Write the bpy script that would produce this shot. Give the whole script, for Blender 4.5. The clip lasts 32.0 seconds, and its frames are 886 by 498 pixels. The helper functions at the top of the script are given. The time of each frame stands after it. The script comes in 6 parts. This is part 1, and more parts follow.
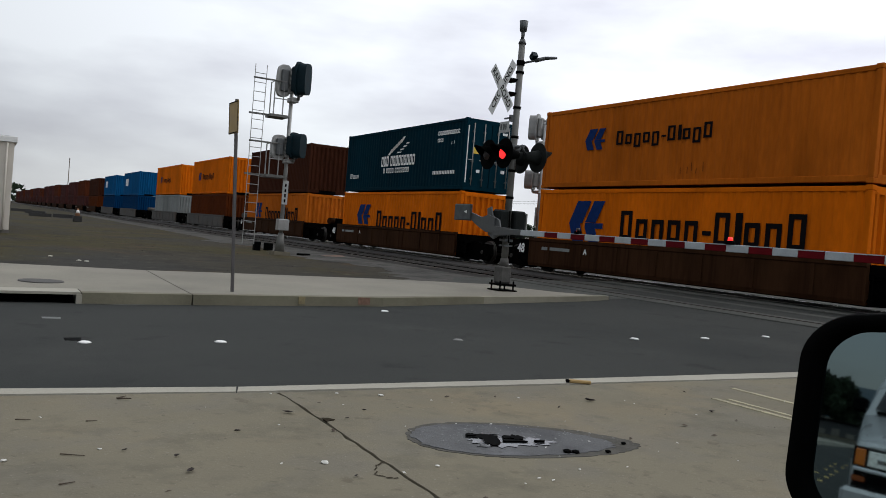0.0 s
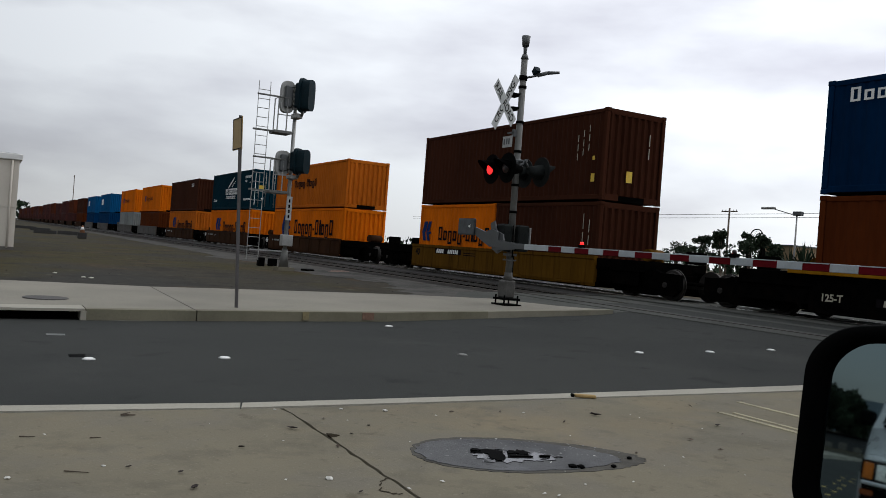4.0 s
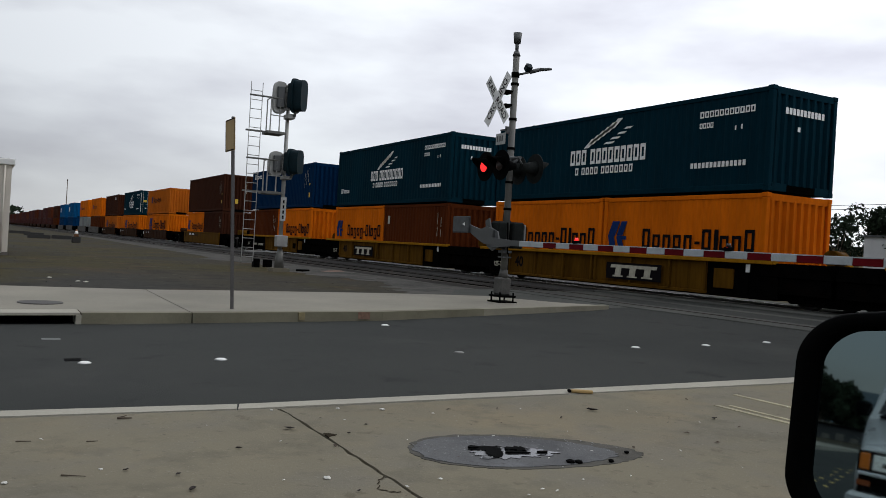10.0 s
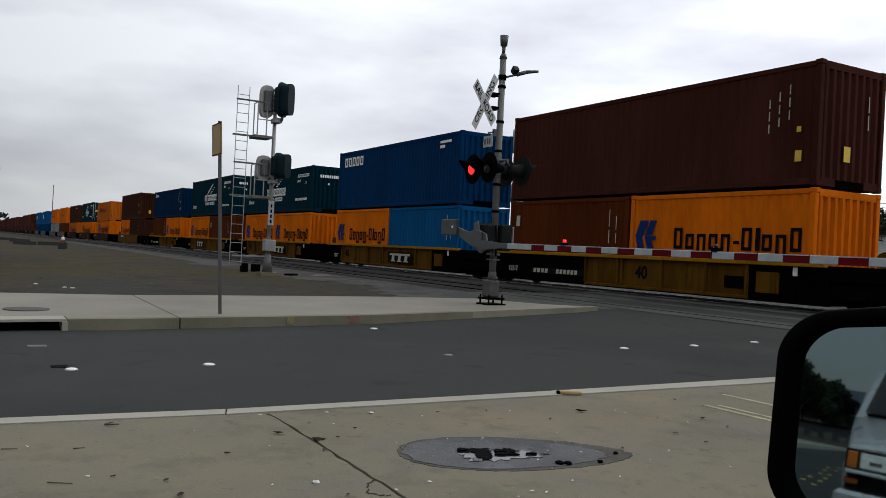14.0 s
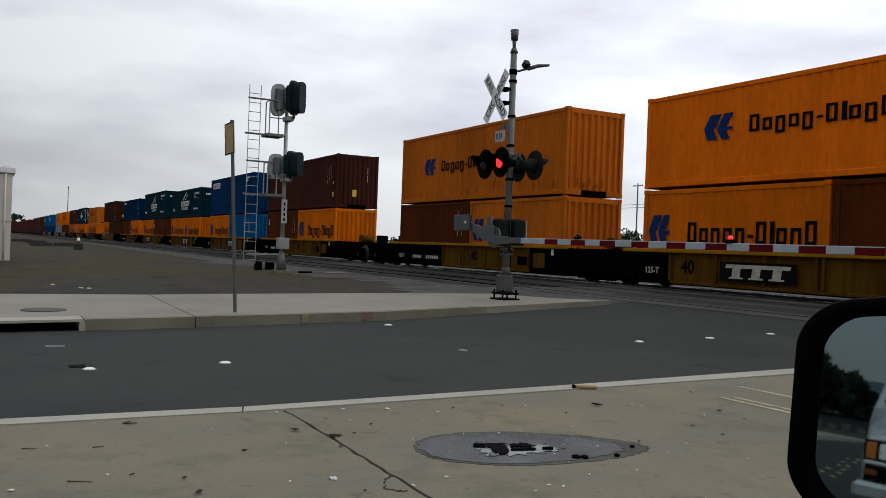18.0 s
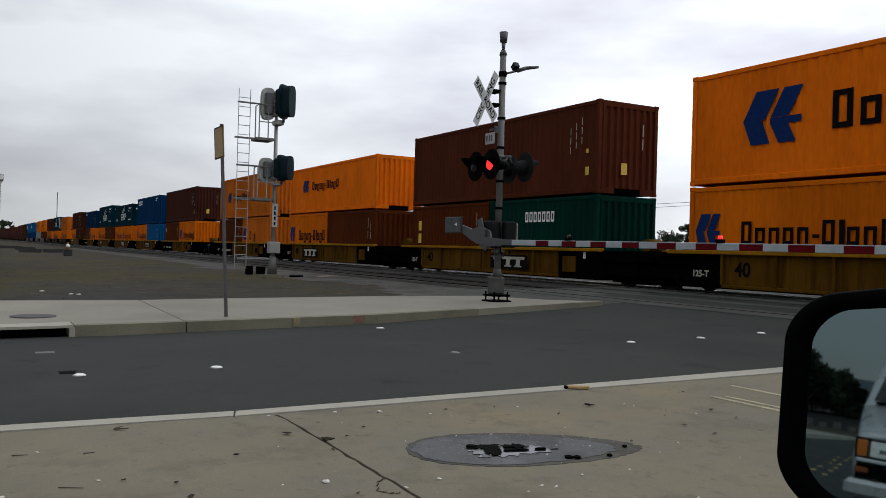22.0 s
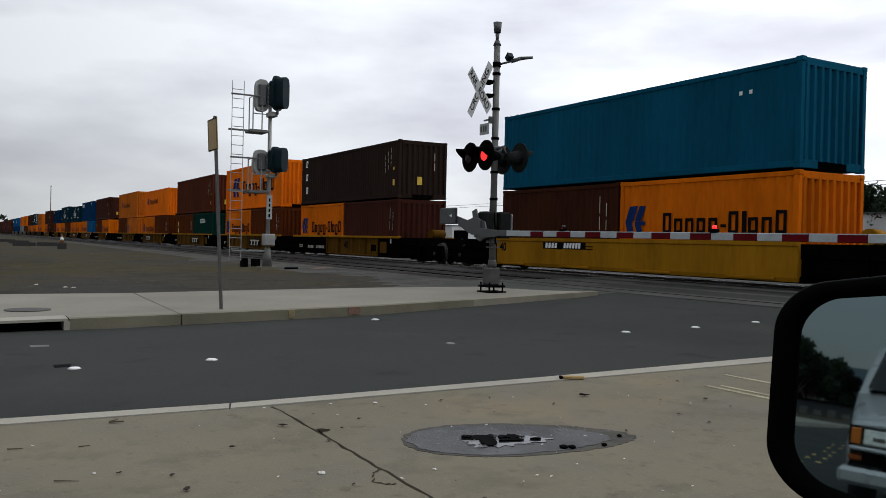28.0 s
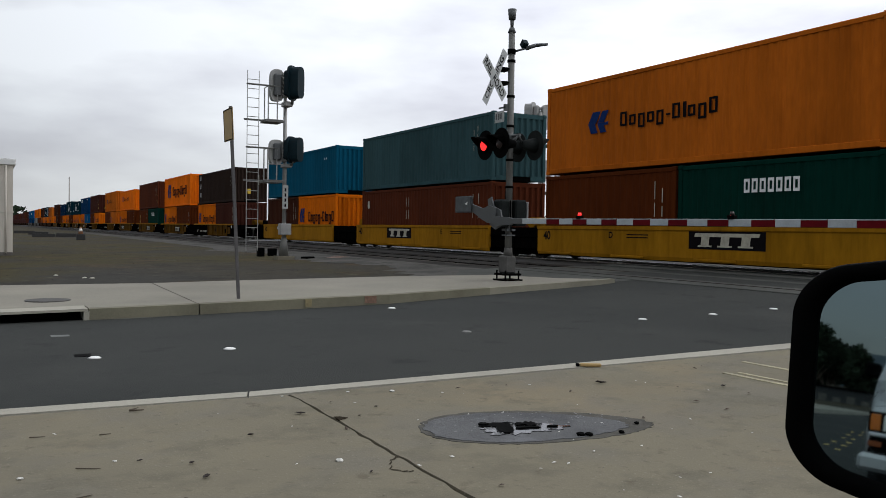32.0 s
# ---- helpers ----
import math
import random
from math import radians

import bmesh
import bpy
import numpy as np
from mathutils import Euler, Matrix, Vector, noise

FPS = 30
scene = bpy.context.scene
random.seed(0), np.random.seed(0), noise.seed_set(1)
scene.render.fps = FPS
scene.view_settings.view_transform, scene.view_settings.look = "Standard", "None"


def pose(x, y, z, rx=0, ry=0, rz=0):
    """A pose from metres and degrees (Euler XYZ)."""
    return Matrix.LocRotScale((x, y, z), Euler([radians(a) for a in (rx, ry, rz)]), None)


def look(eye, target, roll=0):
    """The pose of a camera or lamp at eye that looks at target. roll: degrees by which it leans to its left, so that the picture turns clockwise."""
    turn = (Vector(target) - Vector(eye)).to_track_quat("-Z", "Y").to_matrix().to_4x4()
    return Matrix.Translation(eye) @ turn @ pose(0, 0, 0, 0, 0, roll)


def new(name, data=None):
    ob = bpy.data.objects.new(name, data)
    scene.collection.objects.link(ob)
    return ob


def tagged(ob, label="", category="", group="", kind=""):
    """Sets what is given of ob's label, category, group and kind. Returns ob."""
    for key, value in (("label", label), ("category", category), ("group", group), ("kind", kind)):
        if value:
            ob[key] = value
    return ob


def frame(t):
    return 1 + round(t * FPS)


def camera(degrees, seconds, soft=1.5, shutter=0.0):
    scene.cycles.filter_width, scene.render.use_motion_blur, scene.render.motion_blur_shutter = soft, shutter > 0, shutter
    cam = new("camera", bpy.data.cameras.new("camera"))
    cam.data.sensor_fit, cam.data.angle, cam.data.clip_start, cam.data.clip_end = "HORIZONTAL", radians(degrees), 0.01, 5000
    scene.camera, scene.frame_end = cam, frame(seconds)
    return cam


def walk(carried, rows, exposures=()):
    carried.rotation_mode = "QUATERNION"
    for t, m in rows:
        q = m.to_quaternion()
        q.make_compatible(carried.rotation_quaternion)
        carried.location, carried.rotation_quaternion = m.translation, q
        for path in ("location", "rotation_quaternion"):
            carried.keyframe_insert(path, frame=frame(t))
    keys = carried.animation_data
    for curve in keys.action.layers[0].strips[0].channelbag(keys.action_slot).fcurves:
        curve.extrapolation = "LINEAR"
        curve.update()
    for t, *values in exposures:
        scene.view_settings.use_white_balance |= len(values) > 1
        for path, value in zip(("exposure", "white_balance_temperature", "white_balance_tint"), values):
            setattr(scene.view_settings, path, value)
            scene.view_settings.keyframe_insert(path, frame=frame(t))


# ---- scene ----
cam = camera(55.68, 32.0, soft=0.8, shutter=0.0)
PATH = [
    (0, pose(-0.0163, 0.0094, 1.3265, 89.069, -4.650, -29.027)),
    (0.5, pose(-0.0161, 0.0092, 1.3270, 89.429, -4.759, -29.069)),
    (1, pose(-0.0158, 0.0089, 1.3276, 89.433, -4.724, -28.860)),
    (1.5, pose(-0.0162, 0.0090, 1.3252, 89.628, -4.564, -29.084)),
    (2, pose(-0.0166, 0.0091, 1.3228, 89.901, -4.403, -28.492)),
    (2.5, pose(-0.0176, 0.0096, 1.3255, 89.763, -4.570, -28.304)),
    (3, pose(-0.0185, 0.0100, 1.3281, 89.921, -4.195, -28.420)),
    (3.5, pose(-0.0168, 0.0092, 1.3254, 90.080, -4.359, -28.789)),
    (5.5, pose(-0.0146, 0.0081, 1.3251, 89.869, -4.080, -28.751)),
    (6, pose(-0.0140, 0.0078, 1.3251, 89.893, -4.091, -28.943)),
    (6.5, pose(-0.0122, 0.0068, 1.3248, 89.878, -4.147, -28.825)),
    (7, pose(-0.0105, 0.0058, 1.3245, 89.894, -4.021, -28.750)),
    (7.5, pose(-0.0119, 0.0066, 1.3240, 89.942, -4.166, -28.963)),
    (8, pose(-0.0134, 0.0074, 1.3236, 90.018, -4.076, -29.020)),
    (8.5, pose(-0.0132, 0.0073, 1.3239, 89.998, -4.091, -29.103)),
    (9, pose(-0.0131, 0.0072, 1.3242, 89.946, -3.653, -28.865)),
    (9.5, pose(-0.0121, 0.0067, 1.3231, 89.889, -3.579, -28.877)),
    (10, pose(-0.0110, 0.0062, 1.3219, 89.963, -3.412, -29.092)),
    (10.5, pose(-0.0097, 0.0054, 1.3218, 90.197, -3.258, -29.215)),
    (11, pose(-0.0084, 0.0047, 1.3217, 90.238, -3.256, -29.236)),
    (11.5, pose(-0.0072, 0.0040, 1.3212, 90.313, -3.178, -29.264)),
    (12, pose(-0.0061, 0.0034, 1.3208, 90.250, -2.967, -29.544)),
    (12.5, pose(-0.0055, 0.0031, 1.3212, 90.343, -2.918, -29.619)),
    (13, pose(-0.0050, 0.0028, 1.3216, 90.259, -2.699, -29.635)),
    (13.5, pose(-0.0049, 0.0027, 1.3208, 90.245, -3.023, -29.734)),
    (14, pose(-0.0047, 0.0026, 1.3199, 90.209, -2.926, -29.858)),
    (14.5, pose(-0.0065, 0.0037, 1.3217, 90.208, -2.966, -29.840)),
    (16.5, pose(-0.0084, 0.0047, 1.3203, 90.271, -2.177, -30.179)),
    (17, pose(-0.0089, 0.0049, 1.3199, 89.853, -2.108, -28.917)),
    (17.5, pose(-0.0100, 0.0055, 1.3228, 89.636, -2.089, -28.573)),
    (18, pose(-0.0067, 0.0037, 1.3184, 89.877, -2.136, -28.960)),
    (18.5, pose(-0.0058, 0.0032, 1.3175, 89.766, -2.003, -29.333)),
    (19, pose(-0.0048, 0.0028, 1.3165, 89.980, -1.841, -29.746)),
    (19.5, pose(-0.0038, 0.0022, 1.3161, 90.043, -1.599, -29.727)),
    (20, pose(-0.0029, 0.0016, 1.3157, 90.110, -1.726, -29.945)),
    (20.5, pose(-0.0022, 0.0013, 1.3151, 90.026, -1.789, -29.990)),
    (21, pose(-0.0016, 0.0010, 1.3145, 89.708, -1.421, -30.163)),
    (21.5, pose(-0.0031, 0.0018, 1.3136, 89.796, -1.623, -29.799)),
    (22, pose(-0.0045, 0.0026, 1.3128, 90.085, -1.612, -29.557)),
    (22.5, pose(-0.0024, 0.0014, 1.3134, 89.832, -1.296, -29.455)),
    (23, pose(-0.0004, 0.0002, 1.3140, 89.673, -1.281, -29.634)),
    (23.5, pose(-0.0007, 0.0004, 1.3137, 89.571, -1.445, -29.768)),
    (24, pose(-0.0011, 0.0006, 1.3134, 89.776, -1.399, -29.732)),
    (24.5, pose(-0.0012, 0.0007, 1.3146, 89.782, -1.600, -29.839)),
    (25, pose(-0.0013, 0.0008, 1.3157, 89.885, -1.481, -29.837)),
    (25.5, pose(-0.0011, 0.0006, 1.3152, 89.614, -1.528, -29.879)),
    (27.5, pose(-0.0002, 0.0001, 1.3133, 89.809, -1.588, -29.734)),
    (28, pose(0.0001, -0.0000, 1.3129, 89.490, -1.296, -29.887)),
    (28.5, pose(-0.0012, 0.0006, 1.3101, 89.433, -0.754, -29.875)),
    (29, pose(-0.0024, 0.0013, 1.3074, 89.112, -1.330, -28.662)),
    (29.5, pose(-0.0015, 0.0008, 1.3081, 88.598, -1.035, -28.393)),
    (30, pose(-0.0006, 0.0003, 1.3089, 88.512, -0.887, -28.877)),
    (30.5, pose(0.0005, -0.0004, 1.3062, 88.760, -0.848, -28.722)),
    (31, pose(0.0015, -0.0010, 1.3035, 88.780, -1.041, -28.886)),
    (31.5, pose(0.0008, -0.0005, 1.3068, 88.800, -0.886, -28.794)),
    (32, pose(0.0000, 0.0000, 1.3100, 88.690, -0.907, -28.814)),
]
walk(cam, PATH, [(0, 0.01), (1, 0.01), (2, -0.20), (3, -0.14), (6, -0.13), (12, -0.09), (18, -0.10), (22, -0.08), (24, 0.01), (25, 0.03), (28, -0.08), (29, -0.08), (30, 0.02), (32, 0.05)])

EYE = 1.31


# ---- world, sun ----
world = bpy.data.worlds.new("overcast_sky")
scene.world = world
world.use_nodes = True
wn, wl = world.node_tree.nodes, world.node_tree.links
wn.clear()
w_out = wn.new("ShaderNodeOutputWorld")
w_bg = wn.new("ShaderNodeBackground")
w_bg.inputs["Strength"].default_value = 1.0
w_sky = wn.new("ShaderNodeTexSky")
w_sky.sky_type = "NISHITA"
w_sky.sun_disc = False
w_sky.sun_elevation, w_sky.sun_rotation = radians(40), radians(101)
w_co = wn.new("ShaderNodeTexCoord")
w_map = wn.new("ShaderNodeMapping")
w_map.inputs["Scale"].default_value = (1.0, 1.0, 3.2)
w_map.inputs["Rotation"].default_value = (0.0, 0.06, 0.0)
w_noise = wn.new("ShaderNodeTexNoise")
w_noise.inputs["Scale"].default_value = 2.6
w_noise.inputs["Detail"].default_value = 6.0
w_noise.inputs["Roughness"].default_value = 0.48
w_ramp = wn.new("ShaderNodeValToRGB")
w_ramp.color_ramp.elements[0].position, w_ramp.color_ramp.elements[0].color = 0.30, (0.555, 0.560, 0.625, 1)
w_ramp.color_ramp.elements[1].position, w_ramp.color_ramp.elements[1].color = 0.545, (0.900, 0.935, 0.980, 1)
w_mix = wn.new("ShaderNodeMix")
w_mix.data_type, w_mix.blend_type = "RGBA", "ADD"
w_mix.inputs["Factor"].default_value = 0.012
wl.new(w_co.outputs["Generated"], w_map.inputs["Vector"])
wl.new(w_map.outputs["Vector"], w_noise.inputs["Vector"])
wl.new(w_noise.outputs["Fac"], w_ramp.inputs["Fac"])
# brighter cloud towards the veiled sun, beyond the railway
w_dot = wn.new("ShaderNodeVectorMath")
w_dot.operation = "DOT_PRODUCT"
w_dot.inputs[1].default_value = (0.75, -0.15, 0.64)
w_rng = wn.new("ShaderNodeMapRange")
w_rng.inputs["From Min"].default_value, w_rng.inputs["From Max"].default_value = -0.7, 0.62
w_rng.inputs["To Min"].default_value, w_rng.inputs["To Max"].default_value = 0.235, 1.36
w_mul = wn.new("ShaderNodeVectorMath")
w_mul.operation = "SCALE"
wl.new(w_co.outputs["Generated"], w_dot.inputs[0])
wl.new(w_dot.outputs["Value"], w_rng.inputs["Value"])
wl.new(w_ramp.outputs["Color"], w_mul.inputs[0])
# greyer cloud low over the horizon
w_sep = wn.new("ShaderNodeSeparateXYZ")
w_low = wn.new("ShaderNodeMapRange")
w_low.inputs["From Min"].default_value, w_low.inputs["From Max"].default_value = -0.02, 0.17
w_low.inputs["To Min"].default_value, w_low.inputs["To Max"].default_value = 0.74, 1.04
w_fac = wn.new("ShaderNodeMath")
w_fac.operation = "MULTIPLY"
wl.new(w_co.outputs["Generated"], w_sep.inputs["Vector"])
wl.new(w_sep.outputs["Z"], w_low.inputs["Value"])
wl.new(w_rng.outputs["Result"], w_fac.inputs[0])
wl.new(w_low.outputs["Result"], w_fac.inputs[1])
wl.new(w_fac.outputs["Value"], w_mul.inputs["Scale"])
wl.new(w_mul.outputs["Vector"], w_mix.inputs["A"])
wl.new(w_sky.outputs["Color"], w_mix.inputs["B"])
wl.new(w_mix.outputs["Result"], w_bg.inputs["Color"])
wl.new(w_bg.outputs["Background"], w_out.inputs["Surface"])

sun_data = bpy.data.lights.new("sun", "SUN")
sun_data.energy, sun_data.angle, sun_data.color = 0.5, radians(25), (1.0, 0.97, 0.93)
sun = new("sun", sun_data)
sun.matrix_world = look((0, 0, 60), (-45, 9, 21.6))


# ---- materials ----
MATS = {}


def mat(name, color, rough=0.6, metal=0.0, var=0.18, scale=3.0, grain=40.0, bump=0.15, dirt=None, dirt_amount=0.5, stretch=(1, 1, 1), spec=0.5, rnd=0.0, streak=0.0):
    """A painted or mineral surface: colour that varies at two scales, fine relief, stains of a second colour."""
    if name in MATS:
        return MATS[name]
    m = bpy.data.materials.new(name)
    m.use_nodes = True
    n, l = m.node_tree.nodes, m.node_tree.links
    b = n["Principled BSDF"]
    b.inputs["Metallic"].default_value = metal
    b.inputs["Specular IOR Level"].default_value = spec
    co = n.new("ShaderNodeTexCoord")
    mp = n.new("ShaderNodeMapping")
    mp.inputs["Scale"].default_value = stretch
    l.new(co.outputs["Object"], mp.inputs["Vector"])
    big = n.new("ShaderNodeTexNoise")
    big.inputs["Scale"].default_value, big.inputs["Detail"].default_value = scale, 6.0
    fine = n.new("ShaderNodeTexNoise")
    fine.inputs["Scale"].default_value, fine.inputs["Detail"].default_value = grain, 4.0
    l.new(mp.outputs["Vector"], big.inputs["Vector"])
    l.new(mp.outputs["Vector"], fine.inputs["Vector"])
    if rnd:
        oi = n.new("ShaderNodeObjectInfo")
        cb = n.new("ShaderNodeVectorMath")
        cb.operation = "SCALE"
        cx = n.new("ShaderNodeCombineXYZ")
        for k in range(3):
            l.new(oi.outputs["Random"], cx.inputs[k])
        l.new(cx.outputs["Vector"], cb.inputs[0])
        cb.inputs["Scale"].default_value = 37.0
        l.new(cb.outputs["Vector"], mp.inputs["Location"])
    mixf = n.new("ShaderNodeMath")
    mixf.operation = "MULTIPLY_ADD"
    mixf.inputs[1].default_value, mixf.inputs[2].default_value = 0.35, 0.0
    l.new(fine.outputs["Fac"], mixf.inputs[0])
    add = n.new("ShaderNodeMath")
    add.operation = "MULTIPLY_ADD"
    add.inputs[1].default_value = 0.65
    l.new(big.outputs["Fac"], add.inputs[0])
    l.new(mixf.outputs["Value"], add.inputs[2])
    ramp = n.new("ShaderNodeValToRGB")
    e = ramp.color_ramp.elements
    e[0].position, e[1].position = 0.33, 0.67
    e[0].color = (*[c * (1 - var) for c in color], 1)
    e[1].color = (*[min(1, c * (1 + var)) for c in color], 1)
    l.new(add.outputs["Value"], ramp.inputs["Fac"])
    last = ramp.outputs["Color"]
    if dirt:
        dn = n.new("ShaderNodeTexNoise")
        dn.inputs["Scale"].default_value, dn.inputs["Detail"].default_value, dn.inputs["Roughness"].default_value = scale * 0.7, 8.0, 0.65
        l.new(mp.outputs["Vector"], dn.inputs["Vector"])
        dr = n.new("ShaderNodeValToRGB")
        dr.color_ramp.elements[0].position, dr.color_ramp.elements[1].position = 0.50, 0.72
        dr.color_ramp.elements[1].color = (dirt_amount, dirt_amount, dirt_amount, 1)
        l.new(dn.outputs["Fac"], dr.inputs["Fac"])
        mx = n.new("ShaderNodeMix")
        mx.data_type = "RGBA"
        l.new(dr.outputs["Color"], mx.inputs["Factor"])
        l.new(last, mx.inputs["A"])
        mx.inputs["B"].default_value = (*dirt, 1)
        last = mx.outputs["Result"]
    if streak:
        # runs of rust and grime down the sheet
        sm = n.new("ShaderNodeMapping")
        sm.inputs["Scale"].default_value = (2.6, 2.6, 0.16)
        l.new(co.outputs["Object"], sm.inputs["Vector"])
        if rnd:
            l.new(cb.outputs["Vector"], sm.inputs["Location"])
        sn = n.new("ShaderNodeTexNoise")
        sn.inputs["Scale"].default_value, sn.inputs["Detail"].default_value, sn.inputs["Roughness"].default_value = 2.2, 8.0, 0.7
        l.new(sm.outputs["Vector"], sn.inputs["Vector"])
        sr = n.new("ShaderNodeValToRGB")
        sr.color_ramp.elements[0].position, sr.color_ramp.elements[1].position = 0.50, 0.68
        sr.color_ramp.elements[1].color = (streak, streak, streak, 1)
        l.new(sn.outputs["Fac"], sr.inputs["Fac"])
        sx = n.new("ShaderNodeMix")
        sx.data_type = "RGBA"
        l.new(sr.outputs["Color"], sx.inputs["Factor"])
        l.new(last, sx.inputs["A"])
        sx.inputs["B"].default_value = (*[0.22 * c + 0.78 * d for c, d in zip(color, (0.30 * color[0], 0.24 * color[1], 0.20 * color[2]))], 1)
        last = sx.outputs["Result"]
    l.new(last, b.inputs["Base Color"])
    rr = n.new("ShaderNodeMapRange")
    rr.inputs["To Min"].default_value, rr.inputs["To Max"].default_value = max(0.03, rough - 0.12), min(1, rough + 0.12)
    l.new(big.outputs["Fac"], rr.inputs["Value"])
    l.new(rr.outputs["Result"], b.inputs["Roughness"])
    if bump:
        bp = n.new("ShaderNodeBump")
        bp.inputs["Strength"].default_value, bp.inputs["Distance"].default_value = bump, 0.02
        l.new(fine.outputs["Fac"], bp.inputs["Height"])
        l.new(bp.outputs["Normal"], b.inputs["Normal"])
    MATS[name] = m
    return m


def glow(name, color, strength):
    if name in MATS:
        return MATS[name]
    m = bpy.data.materials.new(name)
    m.use_nodes = True
    b = m.node_tree.nodes["Principled BSDF"]
    b.inputs["Base Color"].default_value = (*color, 1)
    b.inputs["Emission Color"].default_value = (*color, 1)
    b.inputs["Emission Strength"].default_value = strength
    MATS[name] = m
    return m


def paint(name, color, rust=0.35, streak=0.3, scale=0.6):
    return mat("paint_" + name, color, rough=0.72, spec=0.015, var=0.22, scale=scale, grain=9.0, bump=0.05, dirt=tuple(0.42 * c + 0.10 * min(c, 0.08) * d for c, d in zip(color, (1.0, 0.5, 0.2))), dirt_amount=rust + 0.15, stretch=(1, 1, 0.3), rnd=1, streak=streak)


RUST = (0.06, 0.03, 0.016)
ORANGE = paint("orange", (0.56, 0.123, 0.004), 0.30, 0.14)
ORANGE_BRIGHT = paint("bright_orange", (0.72, 0.145, 0.006), 0.10, 0.10)
ORANGE_DULL = paint("dull_orange", (0.42, 0.106, 0.010), 0.55, 0.30, 0.4)
BROWN = paint("brown", (0.076, 0.0205, 0.0095))
UMBER = paint("umber", (0.048, 0.0155, 0.0105))
CHARCOAL = paint("charcoal_brown", (0.025, 0.0160, 0.0125))
DARK_BROWN = paint("dark_brown", (0.041, 0.0140, 0.0075))
RED_BROWN = paint("red_brown", (0.074, 0.0178, 0.0046))
NAVY = paint("navy", (0.001, 0.017, 0.054), 0.15, 0.2)
TEAL_NAVY = paint("teal_navy", (0.0016, 0.0195, 0.031), 0.15, 0.2)
BLUE = paint("blue", (0.0012, 0.028, 0.088), 0.12, 0.2)
SKY_BLUE = paint("sky_blue", (0.004, 0.072, 0.19), 0.2, 0.2)
TEAL = paint("teal", (0.003, 0.070, 0.125), 0.15, 0.2)
GREY = paint("slate_grey", (0.034, 0.074, 0.081), 0.2)
GREEN = paint("green", (0.002, 0.026, 0.019), 0.2)
LIGHT_GREY = paint("light_grey", (0.22, 0.235, 0.23), 0.4)
RED = paint("red", (0.058, 0.022, 0.020))
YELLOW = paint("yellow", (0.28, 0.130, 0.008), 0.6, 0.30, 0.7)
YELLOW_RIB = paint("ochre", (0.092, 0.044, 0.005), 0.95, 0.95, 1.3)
YELLOW_GRIMY = paint("grimy_yellow", (0.090, 0.043, 0.005), 0.95, 0.95, 0.9)
RUST_WELL = paint("rusty_well", (0.036, 0.0165, 0.008), 0.85, 0.85, 1.0)
# steel whose colour also holds the deep shade below the wagons
BLACK = mat("shaded_black_steel", (0.002, 0.002, 0.002), rough=0.9, spec=0.0, var=0.4, scale=4, grain=60, bump=0.2, dirt=(0.006, 0.004, 0.003), dirt_amount=0.5)
WHEEL = mat("worn_wheel", (0.012, 0.009, 0.007), rough=0.7, metal=0.2, scale=6, grain=60)
STEEL = mat("rail_steel", (0.55, 0.54, 0.52), rough=0.18, metal=1.0, var=0.1, scale=5, grain=80, bump=0.02)
DULL_RAIL = mat("dull_rail_head", (0.030, 0.024, 0.020), rough=0.7, metal=0.2, var=0.2, scale=5, grain=80, bump=0.03)
RAIL_SIDE = mat("rail_rust", (0.06, 0.035, 0.022), rough=0.8, scale=5, grain=80)
WHITE_PAINT = mat("white_lettering", (0.70, 0.71, 0.70), rough=0.6, var=0.15, scale=8, bump=0)
BLUE_PAINT = mat("blue_lettering", (0.006, 0.024, 0.105), rough=0.8, spec=0.05, var=0.2, scale=8, bump=0)
BLACK_PAINT = mat("black_lettering", (0.006, 0.005, 0.006), rough=0.8, spec=0.03, var=0.2, scale=8, bump=0)
YELLOW_PAINT = mat("yellow_marks", (0.60, 0.40, 0.03), rough=0.6, var=0.15, scale=8, bump=0)


def patchy(name, base, layers, bump):
    """Bare ground: a base colour and layers of (colour, noise scale, ramp from, ramp to, amount)."""
    m = bpy.data.materials.new(name)
    m.use_nodes = True
    n, l = m.node_tree.nodes, m.node_tree.links
    b = n["Principled BSDF"]
    b.inputs["Roughness"].default_value, b.inputs["Specular IOR Level"].default_value = 0.95, 0.05
    co = n.new("ShaderNodeTexCoord")
    last = None
    for k, (color, scale, lo, hi, amount) in enumerate(layers):
        mp = n.new("ShaderNodeMapping")
        mp.inputs["Location"].default_value = (13.7 * k, 5.1 * k, 0)
        no = n.new("ShaderNodeTexNoise")
        no.inputs["Scale"].default_value, no.inputs["Detail"].default_value, no.inputs["Roughness"].default_value = scale, 7.0, 0.62
        ra = n.new("ShaderNodeValToRGB")
        ra.color_ramp.elements[0].position, ra.color_ramp.elements[1].position = lo, hi
        ra.color_ramp.elements[1].color = (amount, amount, amount, 1)
        mx = n.new("ShaderNodeMix")
        mx.data_type = "RGBA"
        mx.inputs["A"].default_value, mx.inputs["B"].default_value = (*base, 1), (*color, 1)
        l.new(co.outputs["Object"], mp.inputs["Vector"])
        l.new(mp.outputs["Vector"], no.inputs["Vector"])
        l.new(no.outputs["Fac"], ra.inputs["Fac"])
        l.new(ra.outputs["Color"], mx.inputs["Factor"])
        if last:
            l.new(last, mx.inputs["A"])
        last = mx.outputs["Result"]
        height = no.outputs["Fac"]
    l.new(last, b.inputs["Base Color"])
    bp = n.new("ShaderNodeBump")
    bp.inputs["Strength"].default_value, bp.inputs["Distance"].default_value = bump, 0.03
    l.new(height, bp.inputs["Height"])
    l.new(bp.outputs["Normal"], b.inputs["Normal"])
    MATS[name] = m
    return m


